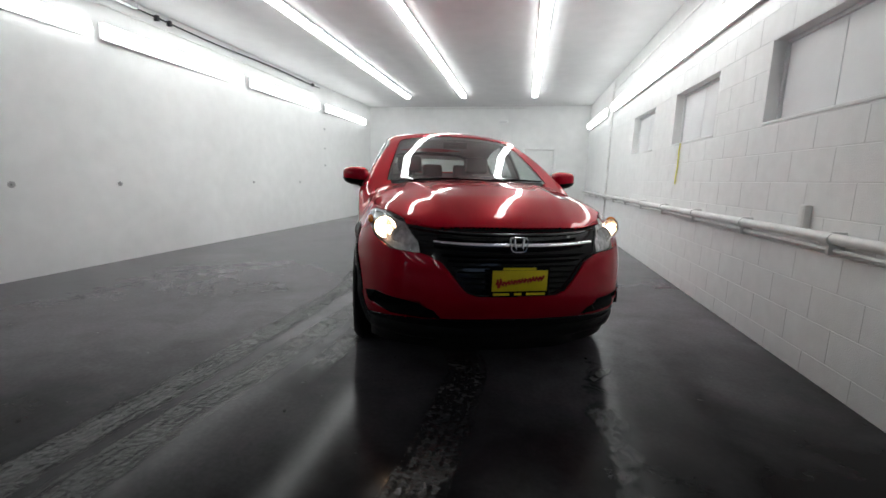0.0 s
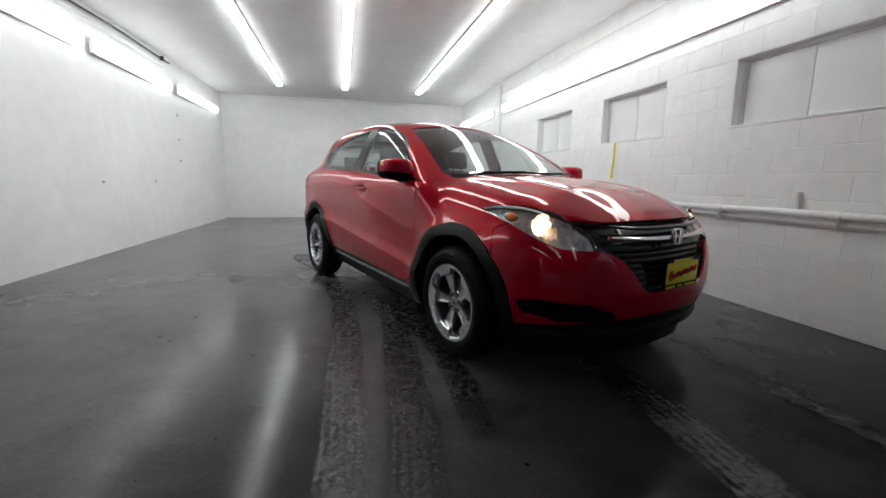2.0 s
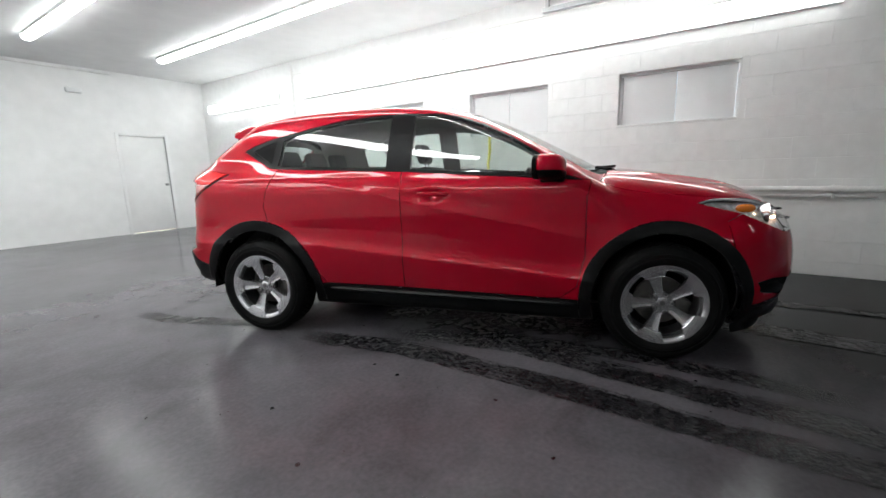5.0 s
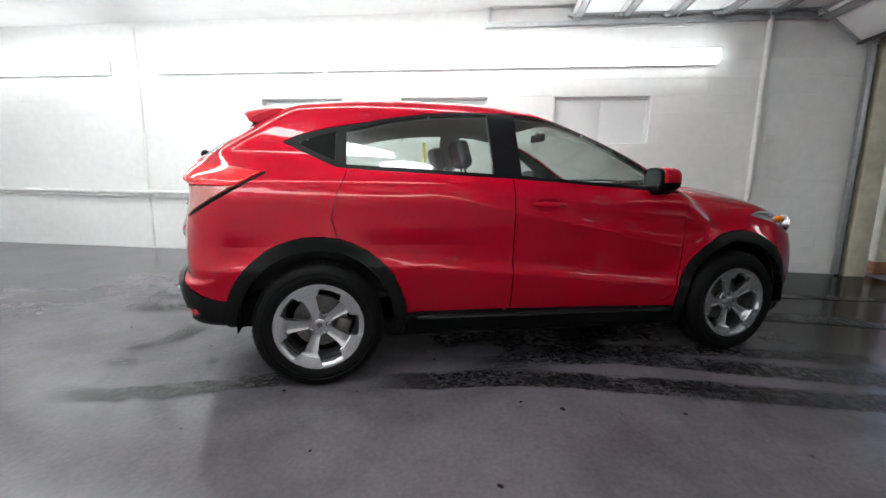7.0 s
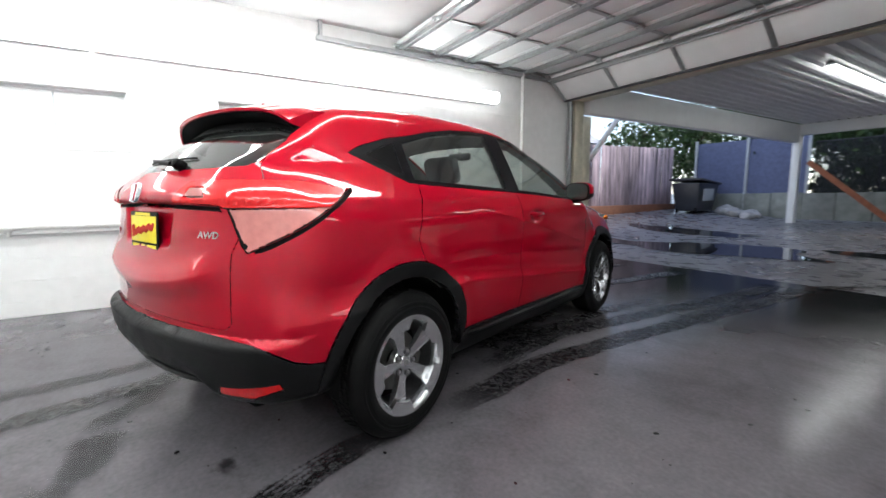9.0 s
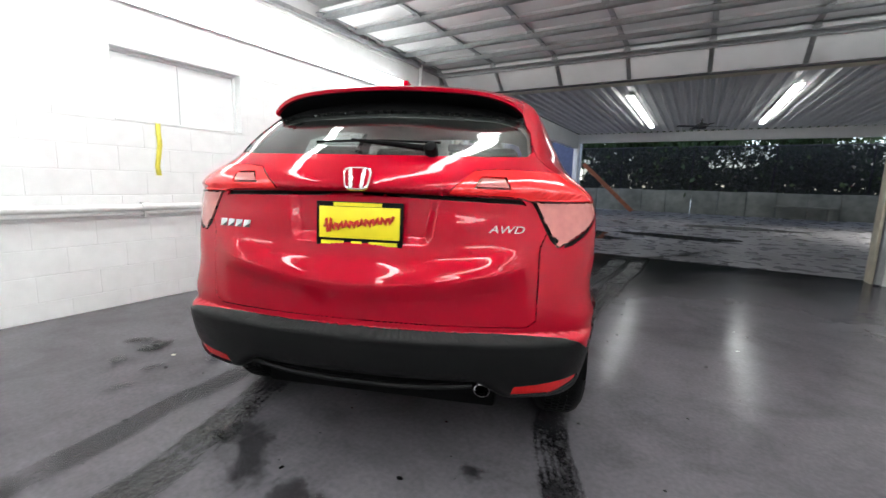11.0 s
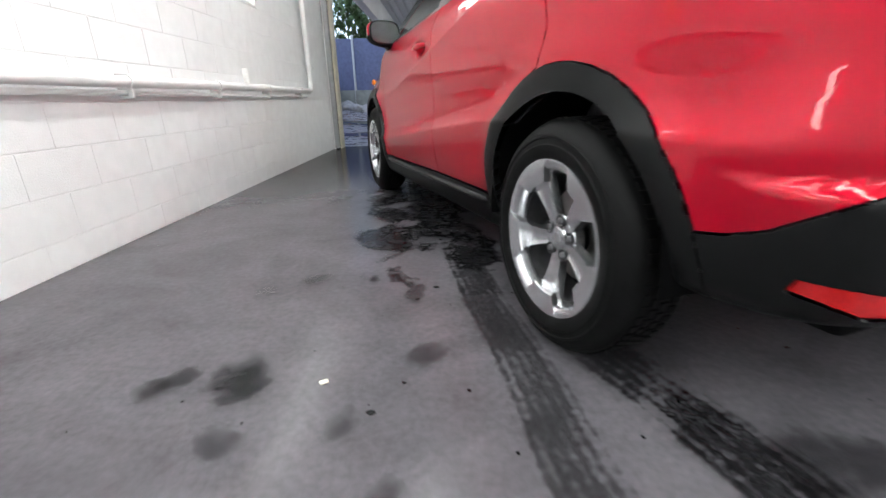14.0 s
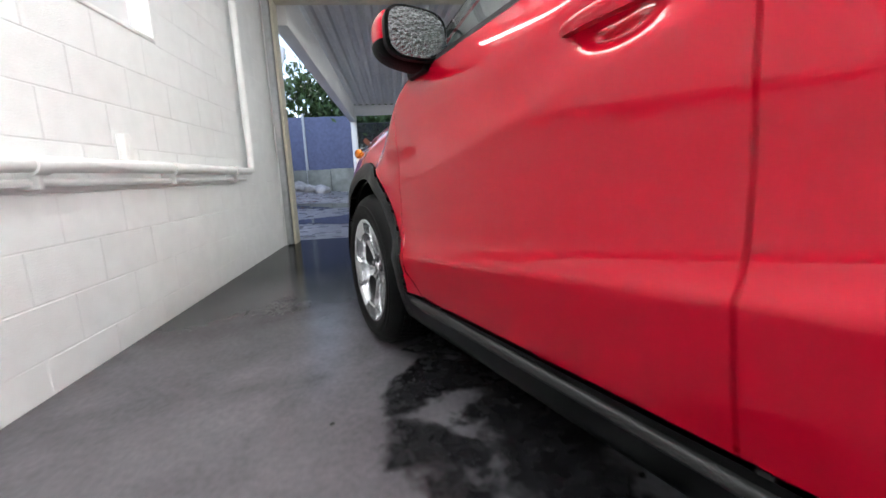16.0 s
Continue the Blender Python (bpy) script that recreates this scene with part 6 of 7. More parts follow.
# mirrors
for s in (1, -1):
    mi = new("side_mirror"); mi.parent = car
    bm = bmesh.new()
    bmesh.ops.create_uvsphere(bm, u_segments=28, v_segments=18, radius=1.0)
    for v in bm.verts:
        x, y, z = v.co
        sq = lambda q, p: math.copysign(abs(q) ** p, q)
        x, y, z = sq(x, 0.7), sq(y, 0.62), sq(z, 0.62)
        x = x * 0.105 if x > 0 else x * 0.055
        v.co = (0.650 + x - 0.02 * y, s * (0.893 + 0.104 * y), 1.118 + 0.073 * z * (1 - 0.12 * y) + 0.008 * y)
    part("mirror_housing", bm, PAINT, mi)
    bm = bmesh.new()
    bmesh.ops.create_uvsphere(bm, u_segments=28, v_segments=18, radius=1.0)
    bmesh.ops.delete(bm, geom=[v for v in bm.verts if v.co.z > -0.12], context="VERTS")
    for v in bm.verts:
        x, y, z = v.co
        x, y, z = sq(x, 0.7), sq(y, 0.62), sq(z, 0.62)
        x = x * 0.105 if x > 0 else x * 0.055
        v.co = (0.650 + x * 1.02 - 0.02 * y, s * (0.893 + 0.106 * y), 1.117 + 0.075 * z * (1 - 0.12 * y) + 0.008 * y)
    part("lower_cover", bm, BLACKP, mi, "black lower half of the mirror")
    bm = bmesh.new(); bmesh.ops.create_cone(bm, cap_ends=True, segments=40, radius1=1, radius2=1, depth=0.006)
    for v in bm.verts:
        x, y, z = v.co
        sq = lambda q, p: math.copysign(abs(q) ** p, q)
        v.co = (0.5915 + z - 0.02 * sq(x, 0.6), s * (0.893 + 0.090 * sq(x, 0.6)), 1.118 + 0.061 * sq(y, 0.6))
    part("mirror_glass", bm, MIRROR, mi, "wet mirror glass")
    bm = bmesh.new(); bmesh.ops.create_cone(bm, cap_ends=True, segments=40, radius1=1, radius2=1, depth=0.02)
    for v in bm.verts:
        x, y, z = v.co
        sq = lambda q, p: math.copysign(abs(q) ** p, q)
        v.co = (0.602 + z - 0.02 * sq(x, 0.6), s * (0.893 + 0.099 * sq(x, 0.6)), 1.118 + 0.068 * sq(y, 0.6))
    part("mirror_bezel", bm, BLACKP, mi, "black mirror bezel")
    bm = bmesh.new(); vs = box(bm, (0.60, 0.79, 1.03), (0.74, 0.87, 1.07), 0.015)
    for v in vs:
        v.co.x += 0.05 * (0.9 - v.co.y) / 0.1 * 0.6
        v.co.y *= s
    part("mirror_arm", bm, BLACKP, mi, "black mirror arm")

# wipers, fin, exhaust, headlight insides
def surf_x(y, z):
    """The windscreen's x at a height."""
    a_, c_ = -0.2, 1.3
    for _ in range(40):
        m_ = (a_ + c_) / 2
        if float(car_f(np.array([m_]), np.array([abs(y)]), np.array([z]))[0]) > 0:
            c_ = m_
        else:
            a_ = m_
    return a_
for y0, y1 in ((0.10, 0.60), (-0.42, 0.12)):
    w_ = new("windscreen_wiper"); w_.parent = car
    bm = bmesh.new(); pts = [(surf_x(y, 1.098) + 0.008, y, 1.100 + 0.008 * math.sin((y - y0) * 5)) for y in np.linspace(y0, y1, 12)]; tube(bm, pts, 0.006, 8); part("blade", bm, BLACKP, w_)
    bm = bmesh.new(); tube(bm, [(1.03, y0 - 0.06, 1.092), (surf_x(y0, 1.105) + 0.015, y0 + 0.05, 1.106), ((Vector(pts[6]) + Vector((0.012, 0, 0.004)))[:])], 0.008, 8); part("arm", bm, BLACKP, w_)
rwp = new("rear_wiper"); rwp.parent = gate
bm = bmesh.new(); tube(bm, [(tail_x(y, 1.262) - 0.010 + 0.0, y, 1.262 - 0.02 * abs(y + 0.05)) for y in np.linspace(-0.26, 0.22, 12)], 0.0045, 8); part("blade", bm, BLACKP, rwp)
bm = bmesh.new(); tube(bm, [(-1.985, -0.22, 1.232), (-1.985, -0.12, 1.243), (-1.965, 0.02, 1.256), (-1.955, 0.06, 1.262)], [0.012, 0.010, 0.007, 0.005], 10); part("arm", bm, BLACKP, rwp)
bm = bmesh.new(); lathe(bm, [(0, 0.03), (0.020, 0.020), (0.024, 0.0), (0.023, -0.02)], 20, Matrix.Translation((-1.965, -0.24, 1.228)) @ REARM @ Matrix.Rotation(radians(-35), 4, "X")); part("pivot_cap", bm, BLACKP, rwp)
bm = bmesh.new()
fin = [[bm.verts.new((-1.30 - 0.16 * u, dy * (1 - 0.4 * h_), 1.548 - 0.02 * u + 0.05 * h_ * (u ** 0.7))) for h_ in (0, 1) for dy in (-0.016, 0.016)] for u in np.linspace(0, 1, 8)]
for a, c in zip(fin, fin[1:]):
    for i_, j_ in ((0, 2), (2, 3), (3, 1)):
        bm.faces.new((a[i_], a[j_], c[j_], c[i_]))
bm.faces.new([fin[-1][k] for k in (0, 2, 3, 1)])
part("antenna_fin", bm, PAINT, car, "red shark fin aerial")
bm = bmesh.new(); lathe(bm, [(0.026, 0), (0.030, 0.002), (0.031, 0.10), (0.028, 0.10), (0.026, 0.02)], 24, Matrix.Translation((-1.99, -0.455, 0.365)) @ pose(0, 0, 0, 0, 78, 0)); part("exhaust_tip", bm, CHROME, car, "steel exhaust tip")
bm = bmesh.new(); lathe(bm, [(0, 0), (0.2, 0), (0.2, 0.5), (0, 0.5)], 24, Matrix.Translation((-1.62, -0.25, 0.40)) @ pose(0, 0, 0, 90, 0, 0) @ Matrix.Diagonal((0.6, 0.4, 1, 1))); part("silencer", bm, SEAM, car, "dark silencer")
bm = bmesh.new(); tube(bm, [(tail_x(y, 0.375) + 0.03, y, 0.372 + 0.03 * (abs(y) / 0.5) ** 3) for y in np.linspace(-0.42, 0.5, 24)], 0.012, 8); part("bumper_lower_edge", bm, CLAD, car, "black lower edge of the bumper")
for s in (1, -1):
    for x, y, z, r, emit in ((1.868, 0.690, 0.832, 0.058, True), (1.938, 0.605, 0.797, 0.048, False)):
        bm = bmesh.new()
        lathe(bm, [(0.010, -0.055), (r * 0.6, -0.04), (r * 0.9, -0.015), (r, 0.0), (r * 1.06, 0.002)], 28, Matrix.Translation((x - 0.03, s * y, z)) @ FRONTM @ Matrix.Rotation(radians(12 * s), 4, "Y"))
        b_ = part("lamp_bowl", bm, BOWL, car, "chrome reflector bowl")
        if emit:
            bm = bmesh.new(); bmesh.ops.create_uvsphere(bm, u_segments=16, v_segments=10, radius=0.013, matrix=Matrix.Translation((x - 0.050, s * y, z))); part("bulb", bm, BULB, b_, "lit halogen bulb")
    bm = bmesh.new(); bmesh.ops.create_uvsphere(bm, u_segments=20, v_segments=12, radius=1.0)
    for v in bm.verts:
        v.co = (1.70 + 0.05 * v.co.x, s * (0.770 + 0.018 * v.co.y), 0.868 + 0.024 * v.co.z)
    part("side_marker", bm, AMBER, car, "amber side marker")

# sill strips, headlight brows
def side_y(x, z):
    """The body's half width at a place along it and a height."""
    a_, c_ = 0.3, 1.0
    for _ in range(30):
        m_ = (a_ + c_) / 2
        if float(car_f(np.array([x]), np.array([m_]), np.array([z]))[0]) > 0:
            c_ = m_
        else:
            a_ = m_
    return a_
STRIP = mat("satin_sill_strip", (0.006, 0.0062, 0.0065), 0.28, noise=0.08, scale=25, spec=0.32)
BROW = mat("pale_lamp_strip", (0.72, 0.73, 0.74), 0.18, noise=0.05, scale=40)
for s in (1, -1):
    bm = bmesh.new(); rows = []
    for x in np.linspace(-0.80, 0.84, 30):
        z = 0.327 - 0.014 * x
        k = min(1.0, (x + 0.80) / 0.06 + 0.2, (0.84 - x) / 0.10 + 0.15)
        y = side_y(x, z)
        rows.append([bm.verts.new((x, s * (y + dy * k), z + dz * (0.5 + 0.5 * k))) for dy, dz in ((-0.02, 0.016), (0.012, 0.014), (0.024, 0.006), (0.026, -0.004), (0.016, -0.014), (-0.02, -0.022))])
    for p, q in zip(rows, rows[1:]):
        for k in range(6):
            bm.faces.new((p[k], p[(k + 1) % 6], q[(k + 1) % 6], q[k]))
    bm.faces.new(rows[0]); bm.faces.new(rows[-1])
    part("sill_strip", bm, STRIP, car, "satin black step strip along the sill", 50)
    bm = bmesh.new()
    tube(bm, [(x, s * (side_y(x, z) - 0.006), z) for x, z in ((1.475, 0.897), (1.53, 0.909), (1.60, 0.913), (1.68, 0.910), (1.76, 0.898), (1.82, 0.882))], [0.003, 0.006, 0.007, 0.007, 0.006, 0.004], 8)
    part("light_strip", bm, BROW, car, "pale strip along the headlight's upper edge")

# ---- the car: cabin ----
def seat(x, y, wide, back_h=0.62):
    st = new("seat"); st.parent = car
    bm = bmesh.new(); box(bm, (x - 0.26, y - wide / 2, 0.42), (x + 0.26, y + wide / 2, 0.60), 0.06); part("cushion", bm, CLOTH, st)
    bm = bmesh.new(); box(bm, (-0.07, -wide / 2, 0), (0.07, wide / 2, back_h), 0.06, Matrix.Translation((x - 0.24, y, 0.55)) @ Matrix.Rotation(radians(-17), 4, "Y")); part("backrest", bm, CLOTH, st)
    n = 1 if wide < 0.8 else 3
    for k in range(n):
        yy = y + (k - (n - 1) / 2) * 0.40
        bm = bmesh.new(); box(bm, (-0.045, -0.13, back_h + 0.03), (0.045, 0.13, back_h + 0.21), 0.04, Matrix.Translation((x - 0.24, yy, 0.55)) @ Matrix.Rotation(radians(-17), 4, "Y"))
        for q in (-0.05, 0.05):
            cyl(bm, (x - 0.24 - 0.29 * (back_h - 0.02), yy + q, 0.55 + 0.95 * (back_h - 0.05)), (x - 0.24 - 0.29 * (back_h + 0.06), yy + q, 0.55 + 0.95 * (back_h + 0.06)), 0.007, n=8)
        part("headrest", bm, CLOTH, st)
seat(0.02, 0.37, 0.50); seat(0.02, -0.37, 0.50); seat(-0.86, 0.0, 1.24, 0.56)
bm = bmesh.new(); vs = box(bm, (0.52, -0.70, 0.72), (0.98, 0.70, 1.045), 0.06)
for v in vs:
    if v.co.x < 0.7:
        v.co.z -= 0.04
part("dashboard", bm, CABIN, car, "dark grey dashboard")
bm = bmesh.new(); box(bm, (0.50, 0.22, 0.98), (0.66, 0.52, 1.075), 0.03); part("instrument_hood", bm, CABIN, car)
sw = new("steering_wheel"); sw.parent = car
swm = Matrix.Translation((0.42, 0.37, 0.94)) @ Matrix.Rotation(radians(-65), 4, "Y")
bm = bmesh.new(); tube(bm, [swm @ Vector((0.185 * math.cos(a), 0.185 * math.sin(a), 0)) for a in np.linspace(0, 2 * math.pi, 41)], 0.015, 10); part("ring", bm, CABIN, sw)
bm = bmesh.new(); box(bm, (-0.06, -0.07, -0.02), (0.06, 0.07, 0.03), 0.02, swm); box(bm, (-0.02, -0.18, -0.01), (0.02, 0.18, 0.01), 0.006, swm); box(bm, (-0.18, -0.02, -0.01), (0.0, 0.02, 0.01), 0.006, swm); part("hub", bm, CABIN, sw)
bm = bmesh.new(); box(bm, (0.255, -0.11, 1.385), (0.28, 0.11, 1.445), 0.012); cyl(bm, (0.27, 0, 1.43), (0.262, 0, 1.458), 0.01, n=8); part("rear_view_mirror", bm, CABIN, car)
bm = bmesh.new(); box(bm, (-1.6, -0.66, 0.42), (0.9, 0.66, 0.44)); part("cabin_floor", bm, CABIN, car)
bm = bmesh.new(); box(bm, (-1.75, -0.62, 0.44), (-1.10, 0.62, 0.80), 0.03); part("cargo_cover", bm, CABIN, car, "dark cargo area trim")

# ---- wet tyre tracks and small things on the floor ----
def wet_material(name, tread, cut=0.62, depth=0.92):
    """Water and dirt left by tyres: dark and glossy in broken patches, fading out at the edges."""
    m = bpy.data.materials.new(name)
    m.use_nodes = True
    nt = m.node_tree
    b = nt.nodes["Principled BSDF"]
    b.inputs["Base Color"].default_value = (0.012, 0.0115, 0.013, 1)
    b.inputs["Specular IOR Level"].default_value = 0.40 if tread else 0.20
    uv = nt.nodes.new("ShaderNodeUVMap")
    geo = nt.nodes.new("ShaderNodeNewGeometry")
    sep = nt.nodes.new("ShaderNodeSeparateXYZ")
    nt.links.new(uv.outputs[0], sep.inputs[0])
    def math_(op, a, c=None, clamp=False):
        n = nt.nodes.new("ShaderNodeMath")
        n.operation, n.use_clamp = op, clamp
        for k, v in enumerate((a, c)):
            if v is None:
                continue
            if isinstance(v, (int, float)):
                n.inputs[k].default_value = v
            else:
                nt.links.new(v, n.inputs[k])
        return n.outputs[0]
    def tex(sc, detail=5.0, dist=0.0):
        n = nt.nodes.new("ShaderNodeTexNoise")
        n.inputs["Scale"].default_value, n.inputs["Detail"].default_value, n.inputs["Distortion"].default_value = sc, detail, dist
        nt.links.new(geo.outputs["Position"], n.inputs["Vector"])
        return n.outputs["Fac"]
    u = sep.outputs["X"]
    edge = math_("MULTIPLY", math_("MULTIPLY", u, math_("SUBTRACT", 1.0, u)), 4.0)   # 0 at the edges, 1 in the middle
    ends = math_("MINIMUM", math_("MULTIPLY", sep.outputs["Y"], 2.5 if depth > 0.6 else 12.0), 1.0)
    if tread:
        v = math_("ADD", math_("MULTIPLY", edge, 0.55), math_("MULTIPLY", math_("SUBTRACT", tex(4.0, 5.0, 0.6), 0.5), 2.0))
        v = math_("ADD", v, math_("MULTIPLY", math_("SUBTRACT", tex(34.0), 0.5), 1.5))
        rib = math_("SINE", math_("MULTIPLY", u, 44.0))
        v = math_("ADD", v, math_("MULTIPLY", rib, 0.16))
        blk = math_("SINE", math_("MULTIPLY", sep.outputs["Y"], 290.0))
        v = math_("ADD", v, math_("MULTIPLY", blk, 0.06))
        v = math_("MULTIPLY", math_("SUBTRACT", v, 0.02), 2.2, True)
        rag = math_("SUBTRACT", math_("MULTIPLY", edge, 3.2), math_("MULTIPLY", tex(7.0, 6.0, 0.4), 1.9))     # ragged sides
        v = math_("MULTIPLY", v, math_("MULTIPLY", ends, math_("ADD", rag, 0.25, True)), True)
    else:       # a patch: its outline follows the stains, not the strip
        core = math_("MULTIPLY", edge, ends)
        v = math_("ADD", math_("MULTIPLY", core, 1.15), math_("MULTIPLY", math_("SUBTRACT", tex(3.4, 7.0, 0.5), 0.5), 4.5))
        v = math_("ADD", v, math_("MULTIPLY", math_("SUBTRACT", tex(22.0), 0.5), 1.0))
        v = math_("MULTIPLY", math_("SUBTRACT", v, cut), 2.2, True)
        v = math_("MULTIPLY", v, math_("MULTIPLY", core, 2.0, True), True)
    v = math_("MULTIPLY", v, depth)
    rg = math_("ADD", 0.12, math_("MULTIPLY", tex(20.0), 0.30))
    nt.links.new(rg, b.inputs["Roughness"])
    bp = nt.nodes.new("ShaderNodeBump")
    bp.inputs["Strength"].default_value, bp.inputs["Distance"].default_value = (0.9, 0.007) if tread else (0.5, 0.004)
    nt.links.new(tex(45.0, 4.0), bp.inputs["Height"])
    nt.links.new(bp.outputs[0], b.inputs["Normal"])
    t = nt.nodes.new("ShaderNodeBsdfTransparent")
    mix = nt.nodes.new("ShaderNodeMixShader")
    nt.links.new(v, mix.inputs[0])
    nt.links.new(t.outputs[0], mix.inputs[1])
    nt.links.new(b.outputs[0], mix.inputs[2])
    nt.links.new(mix.outputs[0], nt.nodes["Material Output"].inputs["Surface"])
    return m

WETL = wet_material("drying_tread_mark", True, depth=0.58)
WETT, WETP, WETS = wet_material("wet_tread_mark", True), wet_material("wet_patch", False), wet_material("smudge", False, 0.70, 0.50)
SMUDGES = ((2.48, 1.99, 0.4), (2.36, 2.05, 2.2), (2.28, 2.01, 0.9), (2.09, 2.07, 1.2), (2.07, 2.21, 2.0), (1.80, 2.17, 1.6), (1.82, 1.66, 0.3), (1.60, 1.90, 0.5), (2.12, 1.35, 0.2), (2.27, 1.45, 0.1), (1.67, 2.38, 1.0))
wet_level = [0.0015]
def track(pts, width, material, label, name="wet_tyre_track"):
    """A strip laid on the floor along a line, with its width across u and its length along v."""
    wet_level[0] += 0.0004
    px = np.array([p[0] for p in pts]); py = np.array([p[1] for p in pts])
    s = np.r_[0, np.cumsum(np.hypot(np.diff(px), np.diff(py)))]
    n = max(8, int(s[-1] / 0.12))
    q = np.linspace(0, s[-1], n)
    x, y = spl(q, list(zip(s, px))), spl(q, list(zip(s, py)))
    dx, dy = np.gradient(x), np.gradient(y)
    ln = np.hypot(dx, dy)
    bm = bmesh.new()
    uvl = bm.loops.layers.uv.new("UVMap")
    rows = []
    for k in range(n):
        rows.append([bm.verts.new((x[k] - dy[k] / ln[k] * o * width, y[k] + dx[k] / ln[k] * o * width, wet_level[0])) for o in (-0.5, 0.0, 0.5)])
    for k in range(n - 1):
        for j in (0, 1):
            f = bm.faces.new((rows[k][j], rows[k][j + 1], rows[k + 1][j + 1], rows[k + 1][j]))
            for lp, (uu, vv) in zip(f.loops, ((j / 2, q[k]), (j / 2 + 0.5, q[k]), (j / 2 + 0.5, q[k + 1]), (j / 2, q[k + 1]))):
                lp[uvl].uv = (uu, min(vv, s[-1] - vv + 0.0))
    me = bpy.data.meshes.new(name)
    bm.to_mesh(me)
    bm.free()
    me.materials.append(material)
    return tagged(new(name, me), label, "tyre track", "wet marks on the floor")
TL = "dark wet tyre track drying on the grey floor"
track([(-0.26, 1.0), (-0.20, 0.6), (-0.10, 0.18), (-0.09, -0.43), (-0.08, -0.9), (-0.10, -1.4), (-0.10, -1.9), (-0.14, -2.5), (-0.16, -3.9)], 0.26, WETT, TL)
track([(0.02, 0.5), (0.22, -0.1), (0.28, -0.5), (0.25, -1.0), (0.22, -1.4), (0.20, -1.85), (0.14, -2.4), (0.12, -3.9)], 0.27, WETT, TL)
track([(0.30, 0.2), (0.42, -0.6), (0.5, -1.3), (0.48, -2.1)], 0.22, WETT, TL)
track([(-0.28, 1.22), (-0.36, 1.6), (-0.48, 1.86), (-0.58, 2.1), (-0.66, 2.6)], 0.20, WETT, TL)
track([(1.52, 0.9), (1.44, 1.46), (1.34, 2.0), (1.30, 2.34), (1.25, 2.56), (1.20, 2.85), (1.10, 3.5)], 0.21, WETL, TL)
track([(1.18, 1.75), (1.06, 2.0), (0.935, 2.31), (0.84, 2.58), (0.75, 2.95), (0.66, 3.4)], 0.25, WETT, TL)
track([(1.20, -1.2), (1.33, -1.5), (1.35, -2.0), (1.30, -2.6), (1.22, -3.9)], 0.30, WETT, TL)
track([(2.20, -1.0), (2.10, -1.4), (2.07, -2.0), (2.08, -2.5), (2.10, -3.9)], 0.22, WETP, "glossy wet streak on the grey floor", "wet_streak")
WL = "dark wet patch drying on the grey floor"
track([(2.05, -0.5), (1.98, 0.0), (1.93, 0.6), (1.86, 1.0), (1.72, 1.4)], 0.36, WETP, WL, "wet_patch")
track([(1.70, -0.3), (1.62, 0.3), (1.56, 0.8), (1.54, 1.3)], 0.42, WETP, WL, "wet_patch")
track([(1.96, 1.12), (1.86, 1.26), (1.72, 1.42), (1.60, 1.56)], 0.26, WETP, WL, "wet_patch")
track([(0.3, 0.9), (0.75, -0.2), (1.1, -1.2)], 0.9, WETP, WL, "wet_patch")
track([(1.45, 1.5), (1.55, 0.7), (1.75, -0.2), (2.0, -1.1)], 0.55, WETP, WL, "wet_patch")
track([(-0.05, 1.85), (-0.2, 1.98), (-0.34, 2.1)], 0.18, WETP, WL, "wet_patch")
track([(-0.44, 1.46), (-0.53, 1.56), (-0.62, 1.62)], 0.15, WETP, WL, "wet_patch")
track([(0.9, 2.25), (0.4, 2.45), (0.0, 2.55), (-0.35, 2.5)], 0.3, WETS, WL, "wet_patch")
track([(2.3, 1.85), (2.1, 2.1), (2.06, 2.35)], 0.22, WETP, WL, "wet_patch")
track([(-1.02, -0.62), (-1.1, -0.70), (-1.16, -0.74)], 0.10, WETP, WL, "wet_patch")
track([(-0.9, -0.3), (-0.83, -0.15), (-0.9, 0.05)], 0.12, WETP, WL, "wet_patch")
track([(-2.0, -7.5), (-1.0, -5.5), (-0.2, -3.95)], 0.25, WETP, "dark wet tyre track running out to the yard")
for x, y, a in SMUDGES:
    track([(x - 0.10 * math.cos(a), y - 0.10 * math.sin(a)), (x + 0.02, y), (x + 0.11 * math.cos(a + 0.5), y + 0.11 * math.sin(a + 0.5))], 0.15, WETS, "small dark smudge on the grey floor", "floor_smudge")
rng = random.Random(9)
bm = bmesh.new()
for k in range(300):     # drips and specks
    if k < 190:
        x, y = rng.gauss(0.9, 0.9), rng.gauss(0.6, 1.7)
    else:
        x, y = rng.uniform(-2.8, 3.1), rng.uniform(-3.8, 5.0)
    r = 0.003 + 0.011 * rng.random() ** 3
    ring = [bm.verts.new((x + r * math.cos(a) * (1 + 0.4 * math.sin(2 * a + k)), y + r * math.sin(a), 0.0012)) for a in np.linspace(0, 6.283, 9, endpoint=False)]
    bm.faces.new(ring)
tagged(part("water_drips", bm, mat("drip", (0.012, 0.012, 0.013), 0.12), None, "", 0), "scattered dark drips and specks on the floor", "drips", "", "stuff")
bm = bmesh.new(); box(bm, (-0.012, -0.008, 0), (0.012, 0.009, 0.003), 0.001)
o = part("paper_scrap", bm, mat("paper", (0.75, 0.73, 0.6), 0.7)); o.matrix_world = pose(1.905, 2.022, 0.001, 0, 0, 30); tagged(o, "tiny pale paper scrap on the floor", "scrap")

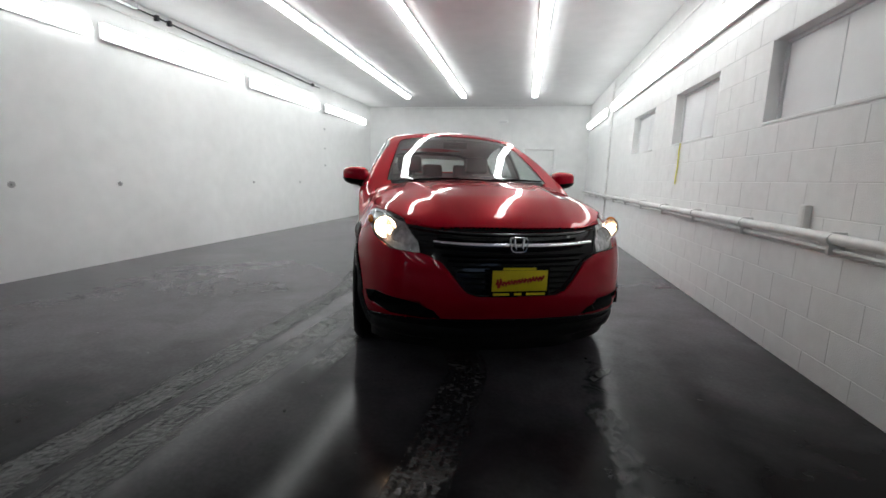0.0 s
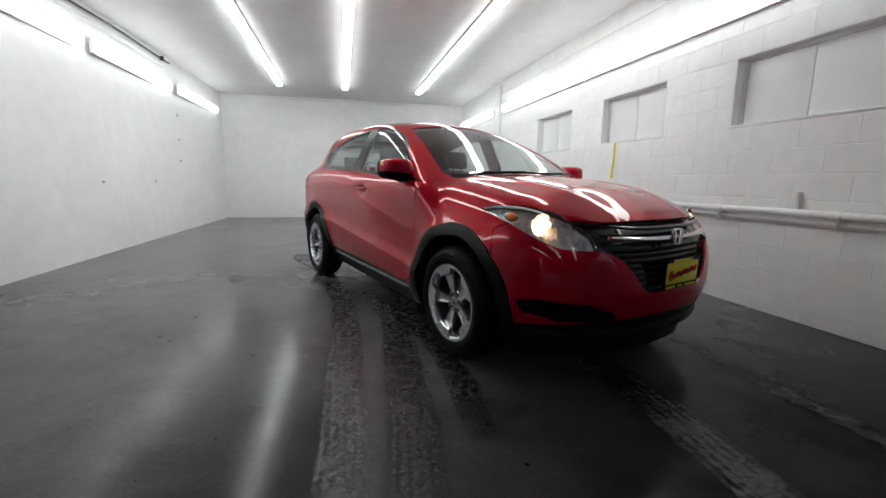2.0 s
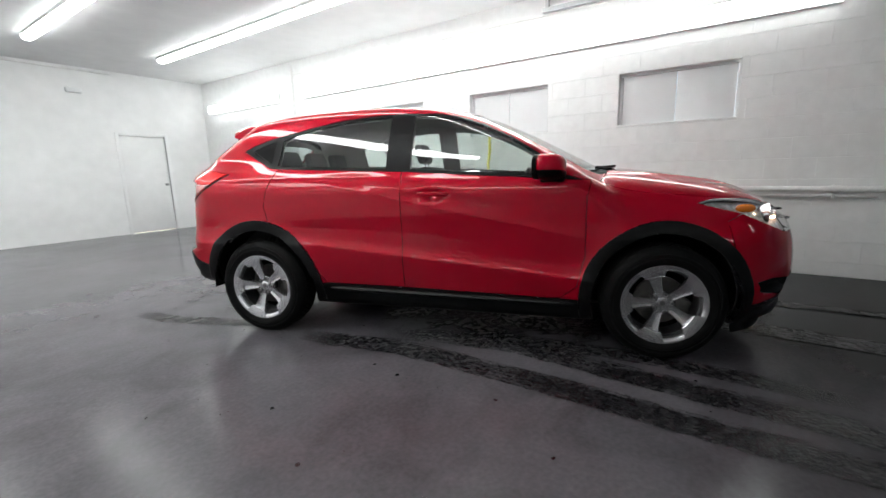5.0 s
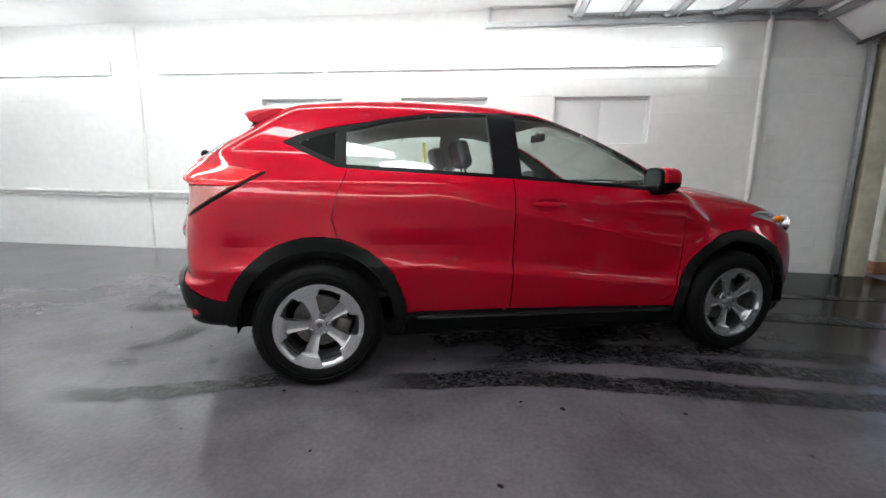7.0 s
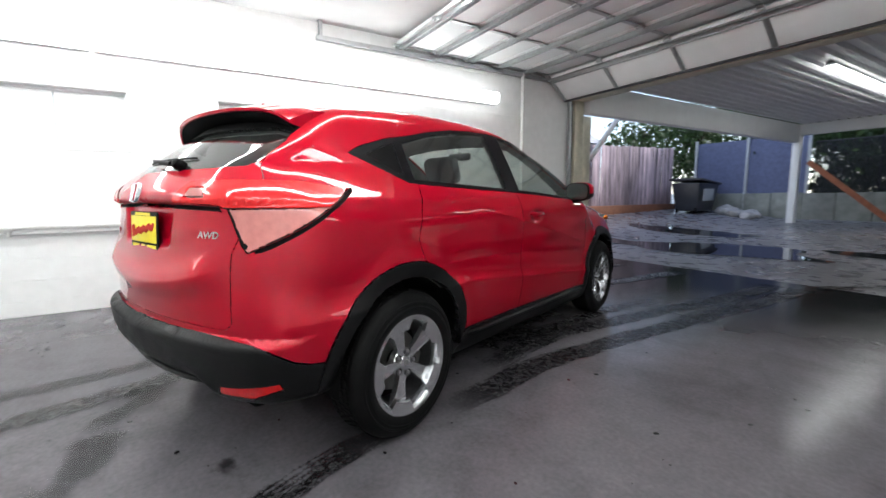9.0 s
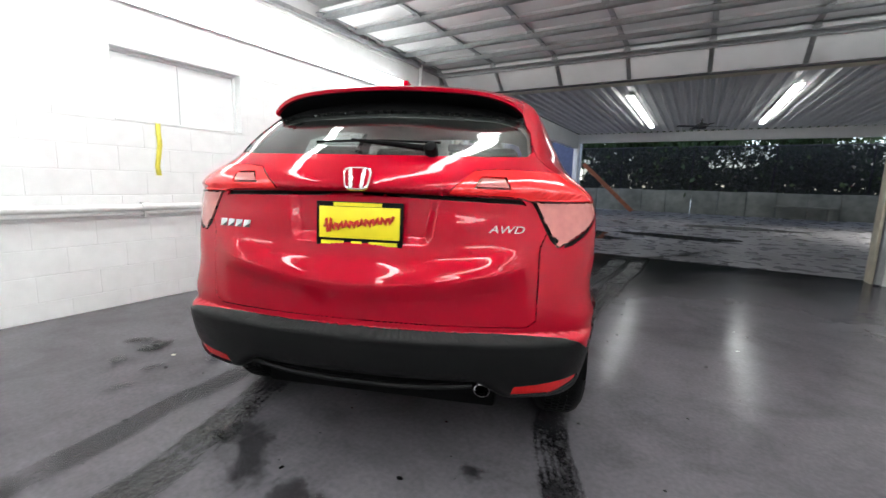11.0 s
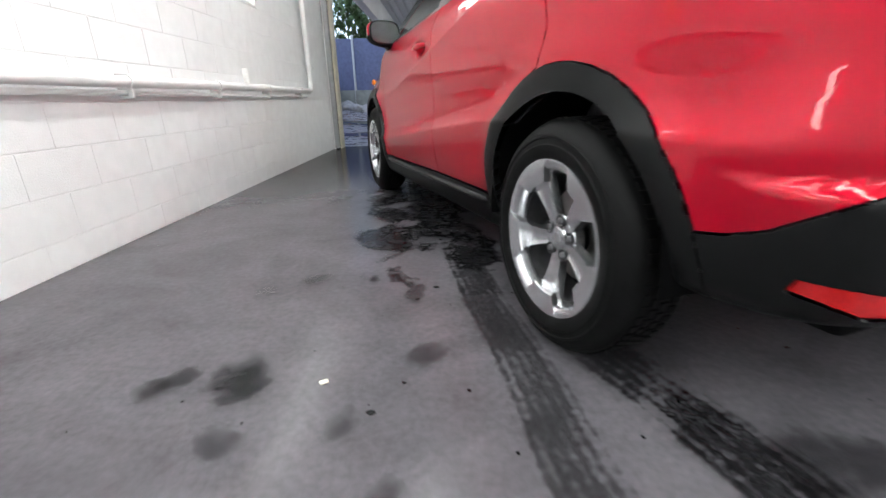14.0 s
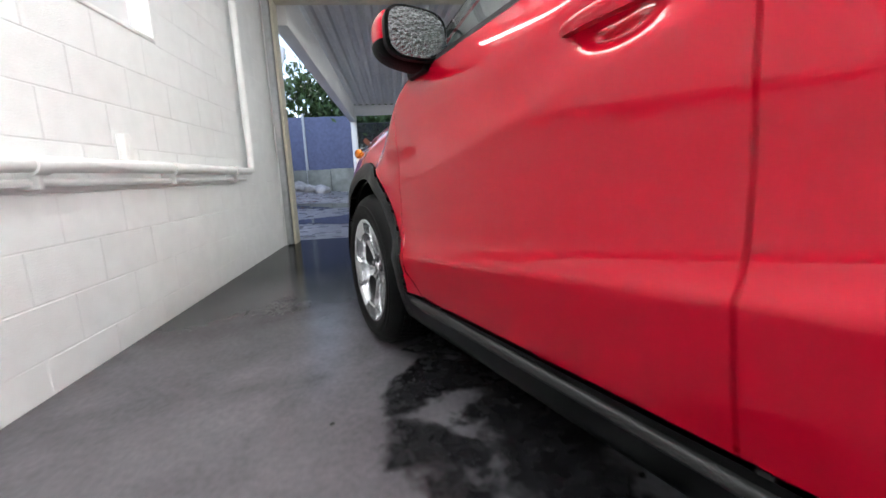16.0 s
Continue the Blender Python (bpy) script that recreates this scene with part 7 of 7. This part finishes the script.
# ---- blocks of the long wall ----
def block_bm(bm, w, h):
    """One block face, proud of the mortar, with eased edges."""
    e, d = 0.0024, 0.0018
    back = [bm.verts.new((d, y, z)) for y, z in ((0, 0), (w, 0), (w, h), (0, h))]
    mid = [bm.verts.new((0.0014, y, z)) for y, z in ((0.0008, 0.0008), (w - 0.0008, 0.0008), (w - 0.0008, h - 0.0008), (0.0008, h - 0.0008))]
    front = [bm.verts.new((0, y, z)) for y, z in ((e, e), (w - e, e), (w - e, h - e), (e, h - e))]
    for a, c in ((back, mid), (mid, front)):
        for k in range(4):
            bm.faces.new((a[k], c[k], c[(k + 1) % 4], a[(k + 1) % 4]))
    bm.faces.new(front)
shared = {}
rest = bmesh.new()
count = 0
for row in range(16):
    z0, z1 = -0.06 + 0.2 * row, 0.14 + 0.2 * row
    z0, z1 = max(z0, 0.0), min(z1, ZC)
    y = -4.36 + (0.2 if row % 2 else 0.0)
    while y < YN:
        a, c = max(y, YS + 0.22), min(y + 0.4, YN)
        y += 0.4
        spans = [(a, c)]
        if WZ0 - 0.02 < (z0 + z1) / 2 < WZ1:
            for w0, w1 in WIN:
                new_spans = []
                for p, q in spans:
                    if q <= w0 or p >= w1:
                        new_spans.append((p, q))
                    else:
                        if p < w0 - 0.03:
                            new_spans.append((p, w0))
                        if q > w1 + 0.03:
                            new_spans.append((w1, q))
                spans = new_spans
        for p, q in spans:
            w, h = round(q - p - 0.001, 3), round(z1 - z0 - 0.0045, 3)
            if w < 0.03 or h < 0.03:
                continue
            m = Matrix.Translation((XE, p + 0.0005, z0 + 0.00225))
            if p > -3.7 and q < 3.9 and count < 300:
                if (w, h) not in shared:
                    bm = bmesh.new()
                    block_bm(bm, w, h)
                    shared[(w, h)] = mesh_of("block", bm, BLOCK, 0)
                o = new("block", shared[(w, h)])
                o.parent = east
                o.matrix_world = m
                count += 1
            else:
                b2 = bmesh.new()
                block_bm(b2, w, h)
                b2.transform(m)
                tmp = bpy.data.meshes.new("tmp")
                b2.to_mesh(tmp)
                b2.free()
                rest.from_mesh(tmp)
                bpy.data.meshes.remove(tmp)
tagged(part("far_blocks", rest, BLOCK, east, "", 0), kind="stuff")
